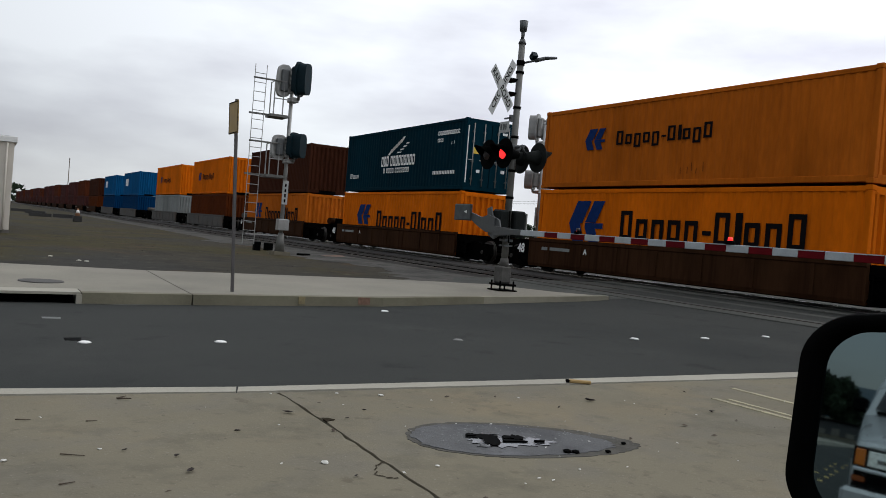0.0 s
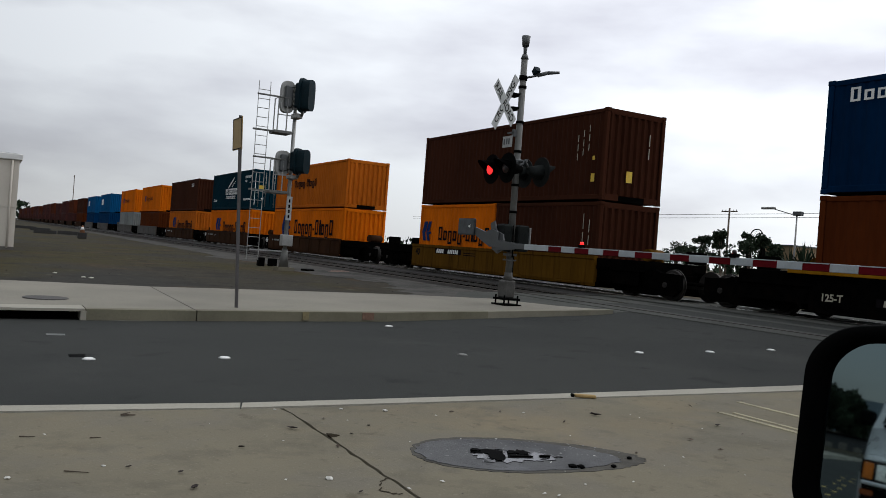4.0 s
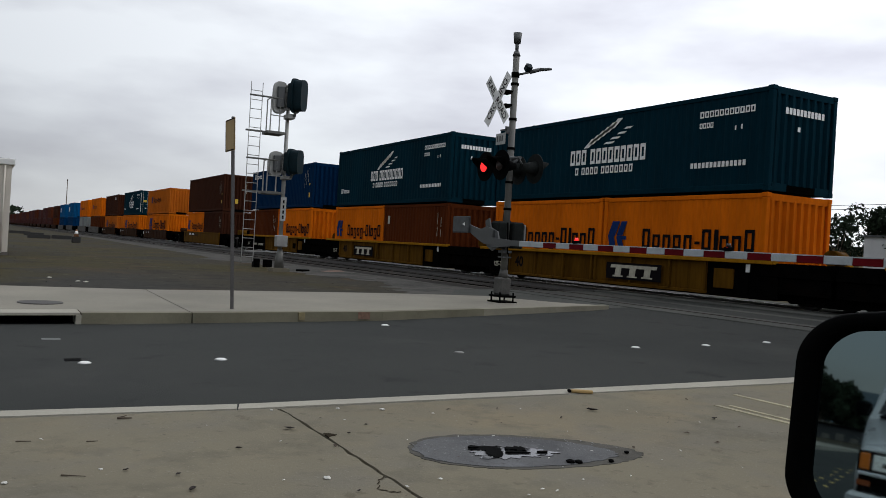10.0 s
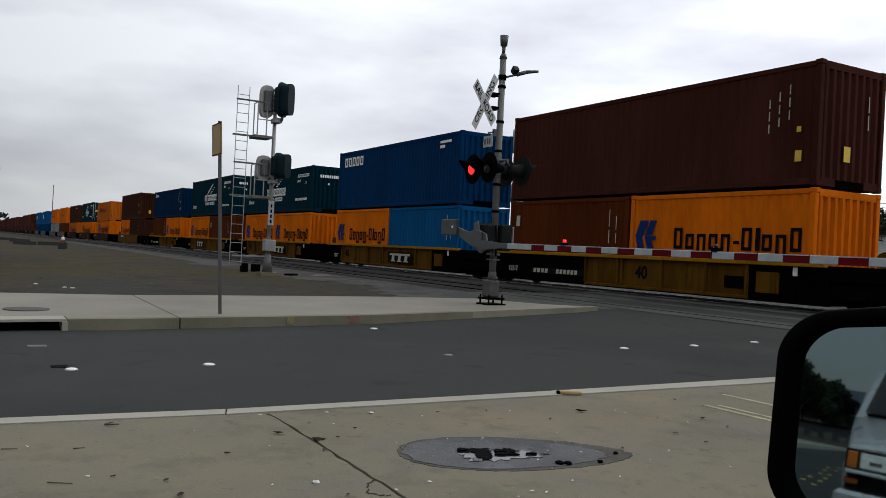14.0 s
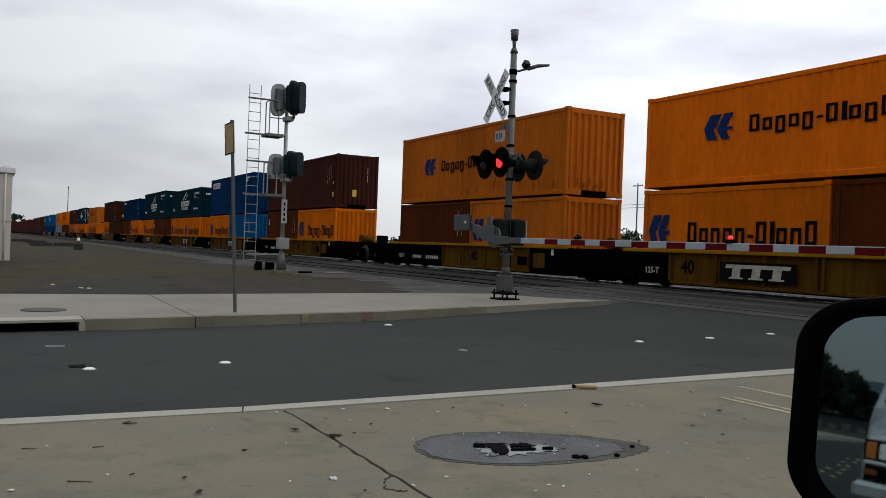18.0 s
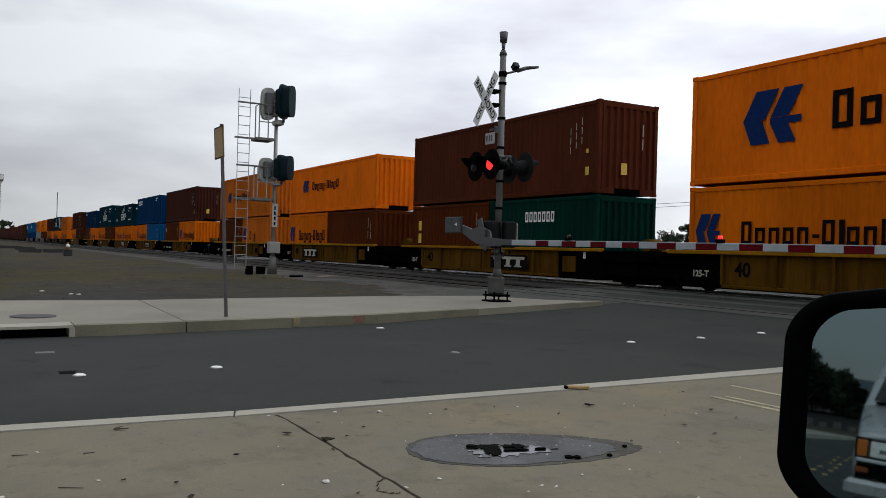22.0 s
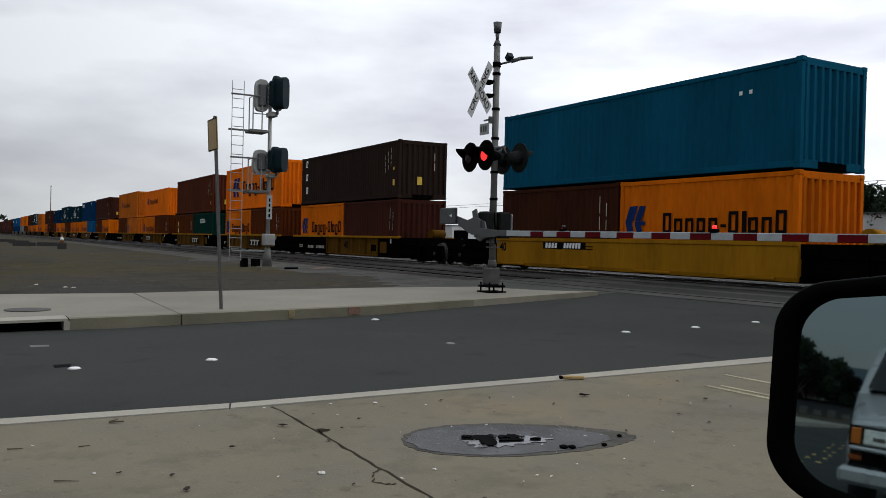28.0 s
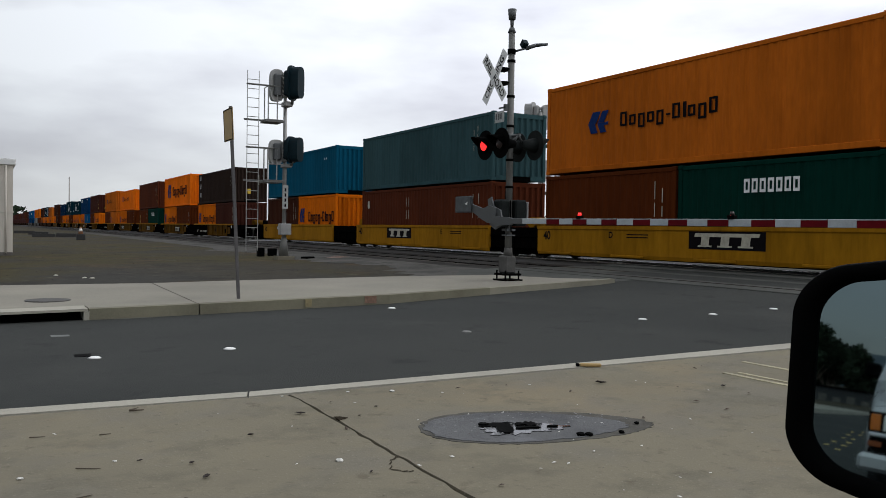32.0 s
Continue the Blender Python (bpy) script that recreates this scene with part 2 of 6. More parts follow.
ASPHALT = patchy("asphalt", (0.0420, 0.0440, 0.0415), [((0.0330, 0.0355, 0.0340), 0.22, 0.44, 0.62, 0.8), ((0.0485, 0.0500, 0.0470), 0.5, 0.55, 0.68, 0.6), ((0.020, 0.022, 0.021), 1.7, 0.60, 0.70, 0.5), ((0.066, 0.068, 0.064), 70, 0.58, 0.75, 0.5)], 0.25)
CONCRETE = patchy("concrete", (0.172, 0.154, 0.113), [((0.115, 0.106, 0.084), 0.42, 0.44, 0.66, 0.55), ((0.220, 0.175, 0.112), 0.55, 0.54, 0.70, 0.55), ((0.150, 0.140, 0.118), 1.1, 0.50, 0.62, 0.5), ((0.110, 0.102, 0.078), 3.0, 0.52, 0.66, 0.5), ((0.085, 0.072, 0.052), 9.0, 0.60, 0.70, 0.45), ((0.045, 0.040, 0.030), 22, 0.66, 0.74, 0.6), ((0.30, 0.285, 0.24), 55, 0.60, 0.74, 0.45)], 0.2)
DIRT = patchy("gravelly_dirt", (0.043, 0.038, 0.028), [((0.037, 0.036, 0.032), 0.07, 0.45, 0.55, 0.95), ((0.047, 0.040, 0.016), 0.13, 0.46, 0.56, 0.9), ((0.068, 0.044, 0.025), 0.30, 0.56, 0.66, 0.7), ((0.022, 0.022, 0.019), 0.6, 0.52, 0.66, 0.75), ((0.105, 0.097, 0.080), 2.2, 0.60, 0.70, 0.5), ((0.016, 0.016, 0.013), 5.0, 0.54, 0.66, 0.55), ((0.11, 0.10, 0.085), 14.0, 0.60, 0.70, 0.4)], 0.2)
GRAVEL = patchy("grey_gravel", (0.080, 0.077, 0.070), [((0.046, 0.045, 0.042), 0.5, 0.46, 0.60, 0.8), ((0.030, 0.029, 0.027), 2.4, 0.52, 0.64, 0.7), ((0.15, 0.145, 0.135), 9.0, 0.58, 0.68, 0.5), ((0.095, 0.052, 0.028), 0.9, 0.66, 0.72, 0.7)], 0.4)
DARK_GRAVEL = patchy("oily_gravel", (0.036, 0.034, 0.031), [((0.020, 0.019, 0.017), 0.6, 0.46, 0.60, 0.8), ((0.012, 0.012, 0.011), 2.4, 0.52, 0.64, 0.7), ((0.075, 0.072, 0.066), 9.0, 0.60, 0.70, 0.5)], 0.4)
SIDEWALK = mat("sidewalk_concrete", (0.203, 0.190, 0.156), rough=0.95, spec=0.2, var=0.22, scale=0.5, grain=45, bump=0.3, dirt=(0.22, 0.20, 0.17), dirt_amount=0.6)
KERB = mat("kerb_concrete", (0.29, 0.275, 0.225), rough=0.9, var=0.15, scale=1.2, grain=45, bump=0.3, dirt=(0.2, 0.18, 0.15), dirt_amount=0.5)
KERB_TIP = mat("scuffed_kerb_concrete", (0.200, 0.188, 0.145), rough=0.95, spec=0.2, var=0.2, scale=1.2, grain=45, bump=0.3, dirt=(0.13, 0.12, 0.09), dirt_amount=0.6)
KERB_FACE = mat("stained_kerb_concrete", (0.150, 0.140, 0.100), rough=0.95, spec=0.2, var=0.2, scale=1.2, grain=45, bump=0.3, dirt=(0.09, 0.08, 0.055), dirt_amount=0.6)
# near black: the shade under the train is put into the stone colour
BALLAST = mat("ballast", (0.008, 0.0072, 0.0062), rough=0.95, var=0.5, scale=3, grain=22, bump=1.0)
GALV = mat("galvanised_steel", (0.28, 0.28, 0.27), rough=0.55, metal=0.5, var=0.2, scale=3, grain=60, bump=0.08)
GREY_BOX = mat("grey_enamel", (0.064, 0.069, 0.071), rough=0.5, metal=0.2, var=0.15, scale=4, grain=60, bump=0.05)
MATT_BLACK = mat("matt_black", (0.0014, 0.0016, 0.0016), rough=0.75, spec=0.02, var=0.3, scale=4, grain=60, bump=0.05)
STUCCO = mat("beige_stucco", (0.50, 0.46, 0.40), rough=0.9, var=0.10, scale=0.6, grain=60, bump=0.3)
MAST = mat("weathered_galvanised", (0.12, 0.12, 0.112), rough=0.6, metal=0.3, var=0.25, scale=3, grain=50, bump=0.1, dirt=(0.05, 0.045, 0.04), dirt_amount=0.6)
DARK_LEAF = mat("dark_leaf", (0.016, 0.026, 0.014), rough=0.8, spec=0.1, var=0.5, scale=1.5, grain=12, bump=0)
BARK = mat("bark", (0.10, 0.075, 0.055), rough=0.9, var=0.3, scale=4, grain=30, bump=0.6)
HILL = mat("hazy_hill", (0.020, 0.036, 0.046), rough=1.0, var=0.2, scale=0.01, grain=0.2, bump=0)


# ---- mesh helpers ----
def empty(name, m=None, **tags):
    ob = new(name)
    ob.empty_display_size = 0.2
    if m is not None:
        ob.matrix_basis = m
    return tagged(ob, **tags)


def mesh_of(name, bm, material):
    me = bpy.data.meshes.new(name)
    bm.to_mesh(me)
    bm.free()
    for mm in material if isinstance(material, (list, tuple)) else [material]:
        me.materials.append(mm)
    return me


def part(name, bm, material, parent, label="", m=None):
    """Links a bmesh, or a mesh made before, as one object under a thing or a part."""
    me = bm if isinstance(bm, bpy.types.Mesh) else mesh_of(name, bm, material)
    ob = new(name, me)
    ob.parent = parent
    if m is not None:
        ob.matrix_basis = m
    return tagged(ob, label=label)


def thing(name, bm, material, m=None, **tags):
    me = bm if isinstance(bm, bpy.types.Mesh) else mesh_of(name, bm, material)
    ob = new(name, me)
    if m is not None:
        ob.matrix_basis = m
    return tagged(ob, **tags)


def box(bm, x0, x1, y0, y1, z0, z1, bevel=0.0, mi=0):
    vs = [bm.verts.new(p) for p in ((x0, y0, z0), (x1, y0, z0), (x1, y1, z0), (x0, y1, z0), (x0, y0, z1), (x1, y0, z1), (x1, y1, z1), (x0, y1, z1))]
    fs = [bm.faces.new([vs[i] for i in f]) for f in ((0, 3, 2, 1), (4, 5, 6, 7), (0, 1, 5, 4), (1, 2, 6, 5), (2, 3, 7, 6), (3, 0, 4, 7))]
    for f in fs:
        f.material_index = mi
    if bevel:
        es = {e for f in fs for e in f.edges}
        bmesh.ops.bevel(bm, geom=list(es), offset=bevel, segments=1, affect="EDGES")
    return vs


def boxes(*rows, bevel=0.0):
    bm = bmesh.new()
    for r in rows:
        box(bm, *r, bevel=bevel)
    return bm


def tube(bm, p, q, r0, r1=None, n=12, cap=True, mi=0):
    p, q = Vector(p), Vector(q)
    r1 = r0 if r1 is None else r1
    d = (q - p).normalized()
    a = d.orthogonal().normalized()
    b = d.cross(a)
    rings = []
    for c, r in ((p, r0), (q, r1)):
        rings.append([bm.verts.new(c + r * (math.cos(2 * math.pi * k / n) * a + math.sin(2 * math.pi * k / n) * b)) for k in range(n)])
    for k in range(n):
        f = bm.faces.new((rings[0][k], rings[0][(k + 1) % n], rings[1][(k + 1) % n], rings[1][k]))
        f.smooth, f.material_index = n > 6, mi
    if cap:
        bm.faces.new(rings[0][::-1]).material_index = mi
        bm.faces.new(rings[1]).material_index = mi


def rod(p, q, r0, r1=None, n=12):
    bm = bmesh.new()
    tube(bm, p, q, r0, r1, n)
    return bm


def prism(pts, z0, z1, axis="z"):
    """A solid from an outline: pts are (a, b) pairs, swept along the axis."""
    bm = bmesh.new()
    put = {"z": lambda a, b, c: (a, b, c), "y": lambda a, b, c: (a, c, b), "x": lambda a, b, c: (c, a, b)}[axis]
    lo = [bm.verts.new(put(a, b, z0)) for a, b in pts]
    hi = [bm.verts.new(put(a, b, z1)) for a, b in pts]
    n = len(pts)
    bm.faces.new(lo[::-1]), bm.faces.new(hi)
    for k in range(n):
        bm.faces.new((lo[k], lo[(k + 1) % n], hi[(k + 1) % n], hi[k]))
    bmesh.ops.recalc_face_normals(bm, faces=bm.faces)
    return bm


def gz(u):
    """Height of the ground, which climbs towards the track."""
    return float(np.interp(u, [-25, 0, 11, 12.6, 15.8], [-0.5, 0, 0.22, 0.29, 0.33]))


def slab(outline, depth, top):
    """A paved slab that follows the ground: outline of (u, v), top above the ground (number or function of u, v)."""
    h = top if callable(top) else (lambda u, v: top)
    bm = bmesh.new()
    hi = [bm.verts.new((u, v, gz(u) + h(u, v))) for u, v in outline]
    lo = [bm.verts.new((u, v, gz(u) + h(u, v) - depth)) for u, v in outline]
    n = len(outline)
    bm.faces.new(hi), bm.faces.new(lo[::-1])
    for k in range(n):
        bm.faces.new((lo[k], lo[(k + 1) % n], hi[(k + 1) % n], hi[k]))
    bmesh.ops.recalc_face_normals(bm, faces=bm.faces)
    return bm


# ---- ground, road, pavement ----
bm = bmesh.new()
us = [-3000, -400, -100, -25, 0, 8, 11, 12.6, 15.8, 60, 200, 800, 3000]
vs_ = [-3000, -300, -60, 0, 60, 200, 600, 3000]
grid = [[bm.verts.new((u, v, gz(u) - 0.012)) for v in vs_] for u in us]
for i in range(len(us) - 1):
    for j in range(len(vs_) - 1):
        bm.faces.new((grid[i][j], grid[i + 1][j], grid[i + 1][j + 1], grid[i][j + 1]))
thing("ground", bm, DIRT, label="brown gravelly dirt ground beside the railway", category="ground", kind="structure")

bm = bmesh.new()
strip_u = [-300, -90, -25, 0.0, 1.5, 3, 5.7, 8, 10, 11, 11.7, 12.6, 15.8]


def near_v(u):
    return np.interp(u, [-90, 0.11, 1.67, 4.3, 6.91, 15.6], [7.5, 6.02, 5.79, 5.62, 5.50, 5.2])


def far_v(u):
    return np.interp(u, [-90, 0.22, 1.27, 2.72, 5.72, 8, 10.08, 11.7, 11.9, 16], [12.4, 12.3, 12.09, 12.05, 12.13, 12.75, 13.3, 13.72, 16.2, 16.6])


lo = [bm.verts.new((u, near_v(u) - 0.05, gz(u))) for u in strip_u]
hi = [bm.verts.new((u, far_v(u) + 0.05, gz(u))) for u in strip_u]
for k in range(len(strip_u) - 1):
    bm.faces.new((lo[k], lo[k + 1], hi[k + 1], hi[k]))
thing("road", bm, ASPHALT, label="dark grey asphalt road that crosses the railway", category="road", kind="structure")

LOT = 0.10


SEAM_DIRT_SHADE = mat("seam_dirt_shade", (0.030, 0.025, 0.018), rough=1.0, spec=0.0, var=0.5, scale=6, grain=40)
pavement_near = empty("pavement_near", label="worn stained concrete forecourt with cracks", category="pavement", kind="structure")
rj = random.Random(5)
seam = [(1.90 + 0.012 * math.sin(v * 1.3) + rj.uniform(-0.006, 0.006), v) for v in np.arange(0.4, 5.5, 0.11)]
part("paving_slab", slab([(1.86, -6)] + [(u - rj.uniform(0.005, 0.016), v) for u, v in seam] + [(1.87, 5.65), (0.1, 5.88), (-1.6, 5.93), (-1.6, -6)], 0.14, LOT), CONCRETE, pavement_near)
part("paving_slab", slab([(1.90, -6), (11.0, -6), (11.0, 5.14), (6.58, 5.33), (4.14, 5.49), (1.90, 5.64)] + [(u + rj.uniform(0.005, 0.016), v) for u, v in seam[::-1]], 0.14, LOT), CONCRETE, pavement_near)
for piece in ([(-1.62, -30), (-1.62, 6.12), (-25, 6.51), (-25, -30)], [(-25, -30), (-25, 6.51), (-90, 7.6), (-90, -30)]):
    thing("driveway", slab(piece, 0.14, LOT - 0.01), ASPHALT, label="dark asphalt of the drive behind the car", category="road", kind="structure")
# the strip's dark colour holds both seam dirt and the kerb's shadow line
thing("kerb_seam", slab([(-1.6, 5.90), (0.1, 5.85), (1.61, 5.64), (4.14, 5.46), (6.58, 5.30), (11.0, 5.11), (11.0, 5.2), (6.58, 5.39), (4.14, 5.55), (1.63, 5.73), (0.1, 5.94), (-1.6, 5.99)], 0.1, LOT - 0.012), SEAM_DIRT_SHADE, label="seam between forecourt and kerb, dark with dirt and a painted shadow line", category="seam", kind="structure")
kerb_near = empty("kerb_near", label="pale concrete kerb along the forecourt", category="kerb", kind="structure")
part("kerb_stone", slab([(-1.6, 5.96), (0.1, 5.91), (1.61, 5.70), (1.66, 5.86), (0.11, 6.09), (-1.6, 6.14)], 0.2, LOT + 0.006), KERB, kerb_near)
part("kerb_stone", slab([(1.622, 5.697), (4.14, 5.52), (6.58, 5.36), (11.0, 5.17), (11.0, 5.42), (6.91, 5.58), (4.3, 5.69), (1.674, 5.857)], 0.2, LOT + 0.006), KERB, kerb_near)


def kerb_h(u, v):
    return float(np.interp(u, [5.0, 9.45, 11.7], [0.15, 0.11, 0.082]))


pavement_far = empty("pavement_far", label="pale concrete pavement that ends in a point by the crossing", category="pavement", kind="structure")
part("paving_slab", slab([(2.72, 12.25), (5.72, 12.33), (8.0, 12.95), (10.08, 13.5), (11.5, 13.85), (10.9, 14.6), (10.16, 16.14), (7.92, 16.5), (4.25, 16.6), (2.86, 16.68)], 0.2, kerb_h), SIDEWALK, pavement_far)
part("paving_slab", slab([(-60, 12.64), (-3.0, 12.72), (1.27, 12.62), (1.28, 12.30), (2.70, 12.25), (2.84, 16.69), (0.3, 17.5), (-60, 20)], 0.2, kerb_h), SIDEWALK, pavement_far)
kerb_far = empty("kerb_far", label="concrete kerb of the far pavement", category="kerb", kind="structure")
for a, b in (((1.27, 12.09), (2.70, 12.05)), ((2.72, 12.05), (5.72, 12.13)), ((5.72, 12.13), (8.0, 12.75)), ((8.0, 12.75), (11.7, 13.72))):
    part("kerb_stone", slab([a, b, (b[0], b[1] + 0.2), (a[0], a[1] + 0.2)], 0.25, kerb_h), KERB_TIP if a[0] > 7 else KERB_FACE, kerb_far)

inlet = empty("drain_inlet", label="dark open kerb inlet of a storm drain", category="drain", kind="structure")
part("inlet_lid", slab([(-3.0, 12.34), (1.25, 12.10), (1.25, 12.60), (-3.0, 12.70)], 0.035, 0.155), KERB, inlet)
# flat black sheets at road level and behind stand in for the inlet's shade
part("inlet_pit", slab([(-3.0, 12.44), (1.25, 12.22), (1.25, 12.56), (-3.0, 12.66)], 0.02, 0.004), MATT_BLACK, inlet)
part("inlet_back", slab([(-3.0, 12.64), (1.25, 12.52), (1.25, 12.60), (-3.0, 12.70)], 0.12, 0.118), MATT_BLACK, inlet)
part("inlet_end", slab([(1.20, 12.10), (1.27, 12.09), (1.27, 12.50), (1.20, 12.50)], 0.12, 0.118), KERB, inlet)
part("kerb_stone", slab([(-60, 12.42), (-3.02, 12.34), (-3.02, 12.58), (-60, 12.62)], 0.25, 0.15), KERB, kerb_far)

# grey gravel spread beside the siding, with a ragged edge
rg = random.Random(15)
edge = [(9.9 + 0.5 * math.sin(0.6 * v) + rg.uniform(-0.35, 0.35), v) for v in np.arange(17.6, 44, 0.6)]
thing("gravel_apron", slab([(12.1, 17.6), (12.1, 120), (10.9, 120), (10.4, 60)] + edge[::-1], 0.05, -0.006), GRAVEL, label="pale grey gravel spread beside the track", category="gravel", kind="structure")

# ---- track ----
TC, RT = 17.92, 0.38
BED = [(15.2, 0.322), (16.3, 0.336), (19.5, 0.336), (20.6, 0.335), (20.6, 0.0), (15.2, 0.0)]
SIDING_BED = [(11.7, 0.235), (12.5, 0.290), (13.1, 0.294), (14.7, 0.306), (15.2, 0.321), (15.2, 0.0), (11.7, 0.0)]
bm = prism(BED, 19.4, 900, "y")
thing("ballast_bed", bm, BALLAST, label="crushed stone under the track, coloured near black for the train's shade", category="ballast", kind="structure")
thing("ballast_bed", prism(BED, -300, -4.0, "y"), BALLAST, label="crushed stone under the track, coloured near black for the train's shade", category="ballast", kind="structure")
for y0, y1 in ((19.4, 900), (-300, -4.0)):
    thing("siding_bed", prism(SIDING_BED, y0, y1, "y"), DARK_GRAVEL, label="dusty grey stone bed of the second track", category="ballast", kind="structure")
railway = empty("railway_track", label="steel rails on timber sleepers", category="railway track", kind="structure")
SC = 13.9
siding = empty("siding_track", label="rusty rails of a second track beside the main line", category="railway track", kind="structure")
for dx in (-0.7525, 0.7525):
    x = SC + dx
    part("rail", boxes((x - 0.035, x + 0.035, -300, 900, 0.285, 0.315)), DULL_RAIL, siding, "worn rail head")
    # flat black strips on both sides of each rail, beyond the crossing
    for side in (-1, 1):
        a, b = sorted((x + side * 0.036, x + side * 0.26))
        part("flangeway", boxes((a, b, 19.45, 900, 0.20, 0.311 if dx > 0 else 0.302)), BLACK, siding, "black strip along the rail")
    part("rail_web", boxes((x - 0.012, x + 0.012, -300, 900, 0.165, 0.285), (x - 0.07, x + 0.07, -300, 900, 0.145, 0.165)), RAIL_SIDE, siding)
for dx in (-0.7525, 0.7525):
    x = TC + dx
    part("rail", boxes((x - 0.035, x + 0.035, -300, 900, RT - 0.03, RT)), STEEL, railway, "polished rail head")
    part("rail_web", boxes((x - 0.012, x + 0.012, -300, 900, RT - 0.15, RT - 0.03), (x - 0.07, x + 0.07, -300, 900, RT - 0.17, RT - 0.15)), RAIL_SIDE, railway)
tie = mesh_of("sleeper", boxes((-1.3, 1.3, -0.115, 0.115, -0.18, 0.0), bevel=0.01), mat("creosoted_timber", (0.045, 0.034, 0.026), rough=0.9, var=0.3, scale=3, grain=30, bump=0.5))
for k in range(120):
    part("sleeper", tie, None, railway, m=pose(TC, 17.1 + 0.55 * k, RT - 0.036))
    part("sleeper", tie, None, siding, m=pose(SC, 17.2 + 0.55 * k, 0.15 + 0.146))
crossing = empty("crossing_surface", label="grey concrete panels between the rails of the crossing", category="crossing", kind="structure")
CROSS = mat("crossing_concrete", (0.068, 0.070, 0.064), rough=0.95, spec=0.05, var=0.2, scale=0.8, grain=40, bump=0.3, dirt=(0.050, 0.052, 0.048), dirt_amount=0.6)
thing("road_shoulder", slab([(11.55, 13.86), (12.39, 13.9), (12.39, 19.4), (11.2, 19.4), (10.05, 17.6), (10.17, 16.14), (10.91, 14.6)], 0.06, 0.006), CROSS, label="grey worn paving between pavement and track", category="pavement", kind="structure")
for k in range(9):
    y0 = -3.6 + 2.55 * k
    part("crossing_panel", boxes((12.4, SC - 0.80, y0, y0 + 2.53, 0.1, 0.303), bevel=0.01), CROSS, crossing)
    part("crossing_panel", boxes((SC - 0.67, SC + 0.67, y0, y0 + 2.53, 0.1, 0.303), bevel=0.01), CROSS, crossing)
    part("crossing_panel", boxes((SC + 0.80, 15.85, y0, y0 + 2.53, 0.1, 0.322), bevel=0.01), CROSS, crossing)
    part("crossing_panel", boxes((15.9, TC - 0.80, y0, y0 + 2.53, 0.1, RT - 0.012), bevel=0.01), CROSS, crossing)
    part("crossing_panel", boxes((TC - 0.67, TC + 0.67, y0, y0 + 2.53, 0.1, RT - 0.012), bevel=0.01), CROSS, crossing)
    part("crossing_panel", boxes((TC + 0.80, TC + 2.1, y0, y0 + 2.53, 0.1, RT - 0.012), bevel=0.01), CROSS, crossing)
thing("road_beyond", boxes((20.05, 90, -4, 16.5, 0.1, 0.335)), ASPHALT, label="asphalt road beyond the railway", category="road", kind="structure")

# ---- the train ----
V0, BR = 7.5757, 0.002458
TIMES = [0, 4, 8, 12, 16, 20, 24, 28, 32]
MOVING = []


def run(t):
    """Metres run since the start; the train eases off a little in the second half."""
    return V0 * t - BR * t * t - 0.10 * (1 + math.tanh((t - 19) / 4))


def corrugated(length, height, pitch, depth):
    """A corrugated sheet in the plane x = 0, along y, that bulges to -x."""
    bm = bmesh.new()
    n = max(4, round(length / pitch))
    p = length / n
    ys = []
    for k in range(n):
        y = -length / 2 + k * p
        ys += [(y, 0), (y + p * 0.30, 0), (y + p * 0.5, depth), (y + p * 0.80, depth)]
    ys.append((length / 2, 0))
    a = [bm.verts.new((-d, y, 0)) for y, d in ys]
    b = [bm.verts.new((-d, y, height)) for y, d in ys]
    for k in range(len(ys) - 1):
        bm.faces.new((a[k + 1], a[k], b[k], b[k + 1]))
    return bm


CACHE = {}


def cached(key, make):
    if key not in CACHE:
        CACHE[key] = make()
    return CACHE[key]


def blocks(rows, x=0.0):
    """Flat painted blocks on a side that faces -x; each row: y of the left edge, width, z0, z1, slant."""
    bm = bmesh.new()
    for y, w, z0, z1, s in rows:
        bm.faces.new([bm.verts.new(p) for p in ((x, y, z0), (x, y - w, z0), (x, y - w - s, z1), (x, y - s, z1))])
    return bm


def word(shape, y, z, h, span, gap=0.26):
    """Plain painted blocks in place of a trade name: t tall, x low, d hanging, i thin tall, - dash; span is its whole length. One list of rows for each block."""
    wide = {"t": 1.0, "x": 0.95, "d": 0.95, "i": 0.45, "-": 0.6, " ": 0.5}
    unit = span / sum(wide[c] for c in shape)
    out = []
    for c in shape:
        w = wide[c] * unit
        lo, hi = {"t": (0, 1), "x": (0, 0.72), "d": (-0.26, 0.72), "i": (0, 1), "-": (0.28, 0.42), " ": (0, 0)}[c]
        a = w * (1 - gap)
        if c in "-i" or (c != " " and a < 0.10):
            out.append([(y, a, z + lo * h, z + hi * h, 0)])
        elif c != " ":
            # an upright oblong with a hole in it
            st, bar = 0.30 * a, 0.15 * h
            out.append([(y, st, z + lo * h, z + hi * h, 0), (y - a + st, st, z + lo * h, z + hi * h, 0), (y - st, a - 2 * st, z + hi * h - bar, z + hi * h, 0), (y - st, a - 2 * st, z + lo * h, z + lo * h + bar, 0)])
        y -= w
    return out


def emblem(y, z, w, h):
    """A blue badge of two broad chevrons side by side."""
    return [[(y, 0.38 * w, z + 0.46 * h, z + h, 0.22 * w), (y - 0.14 * w, 0.32 * w, z, z + 0.46 * h, -0.14 * w)], [(y - 0.46 * w, 0.30 * w, z + 0.48 * h, z + h, 0.22 * w), (y - 0.46 * w, 0.50 * w, z + 0.34 * h, z + 0.47 * h, 0), (y - 0.60 * w, 0.28 * w, z, z + 0.34 * h, -0.13 * w)]]



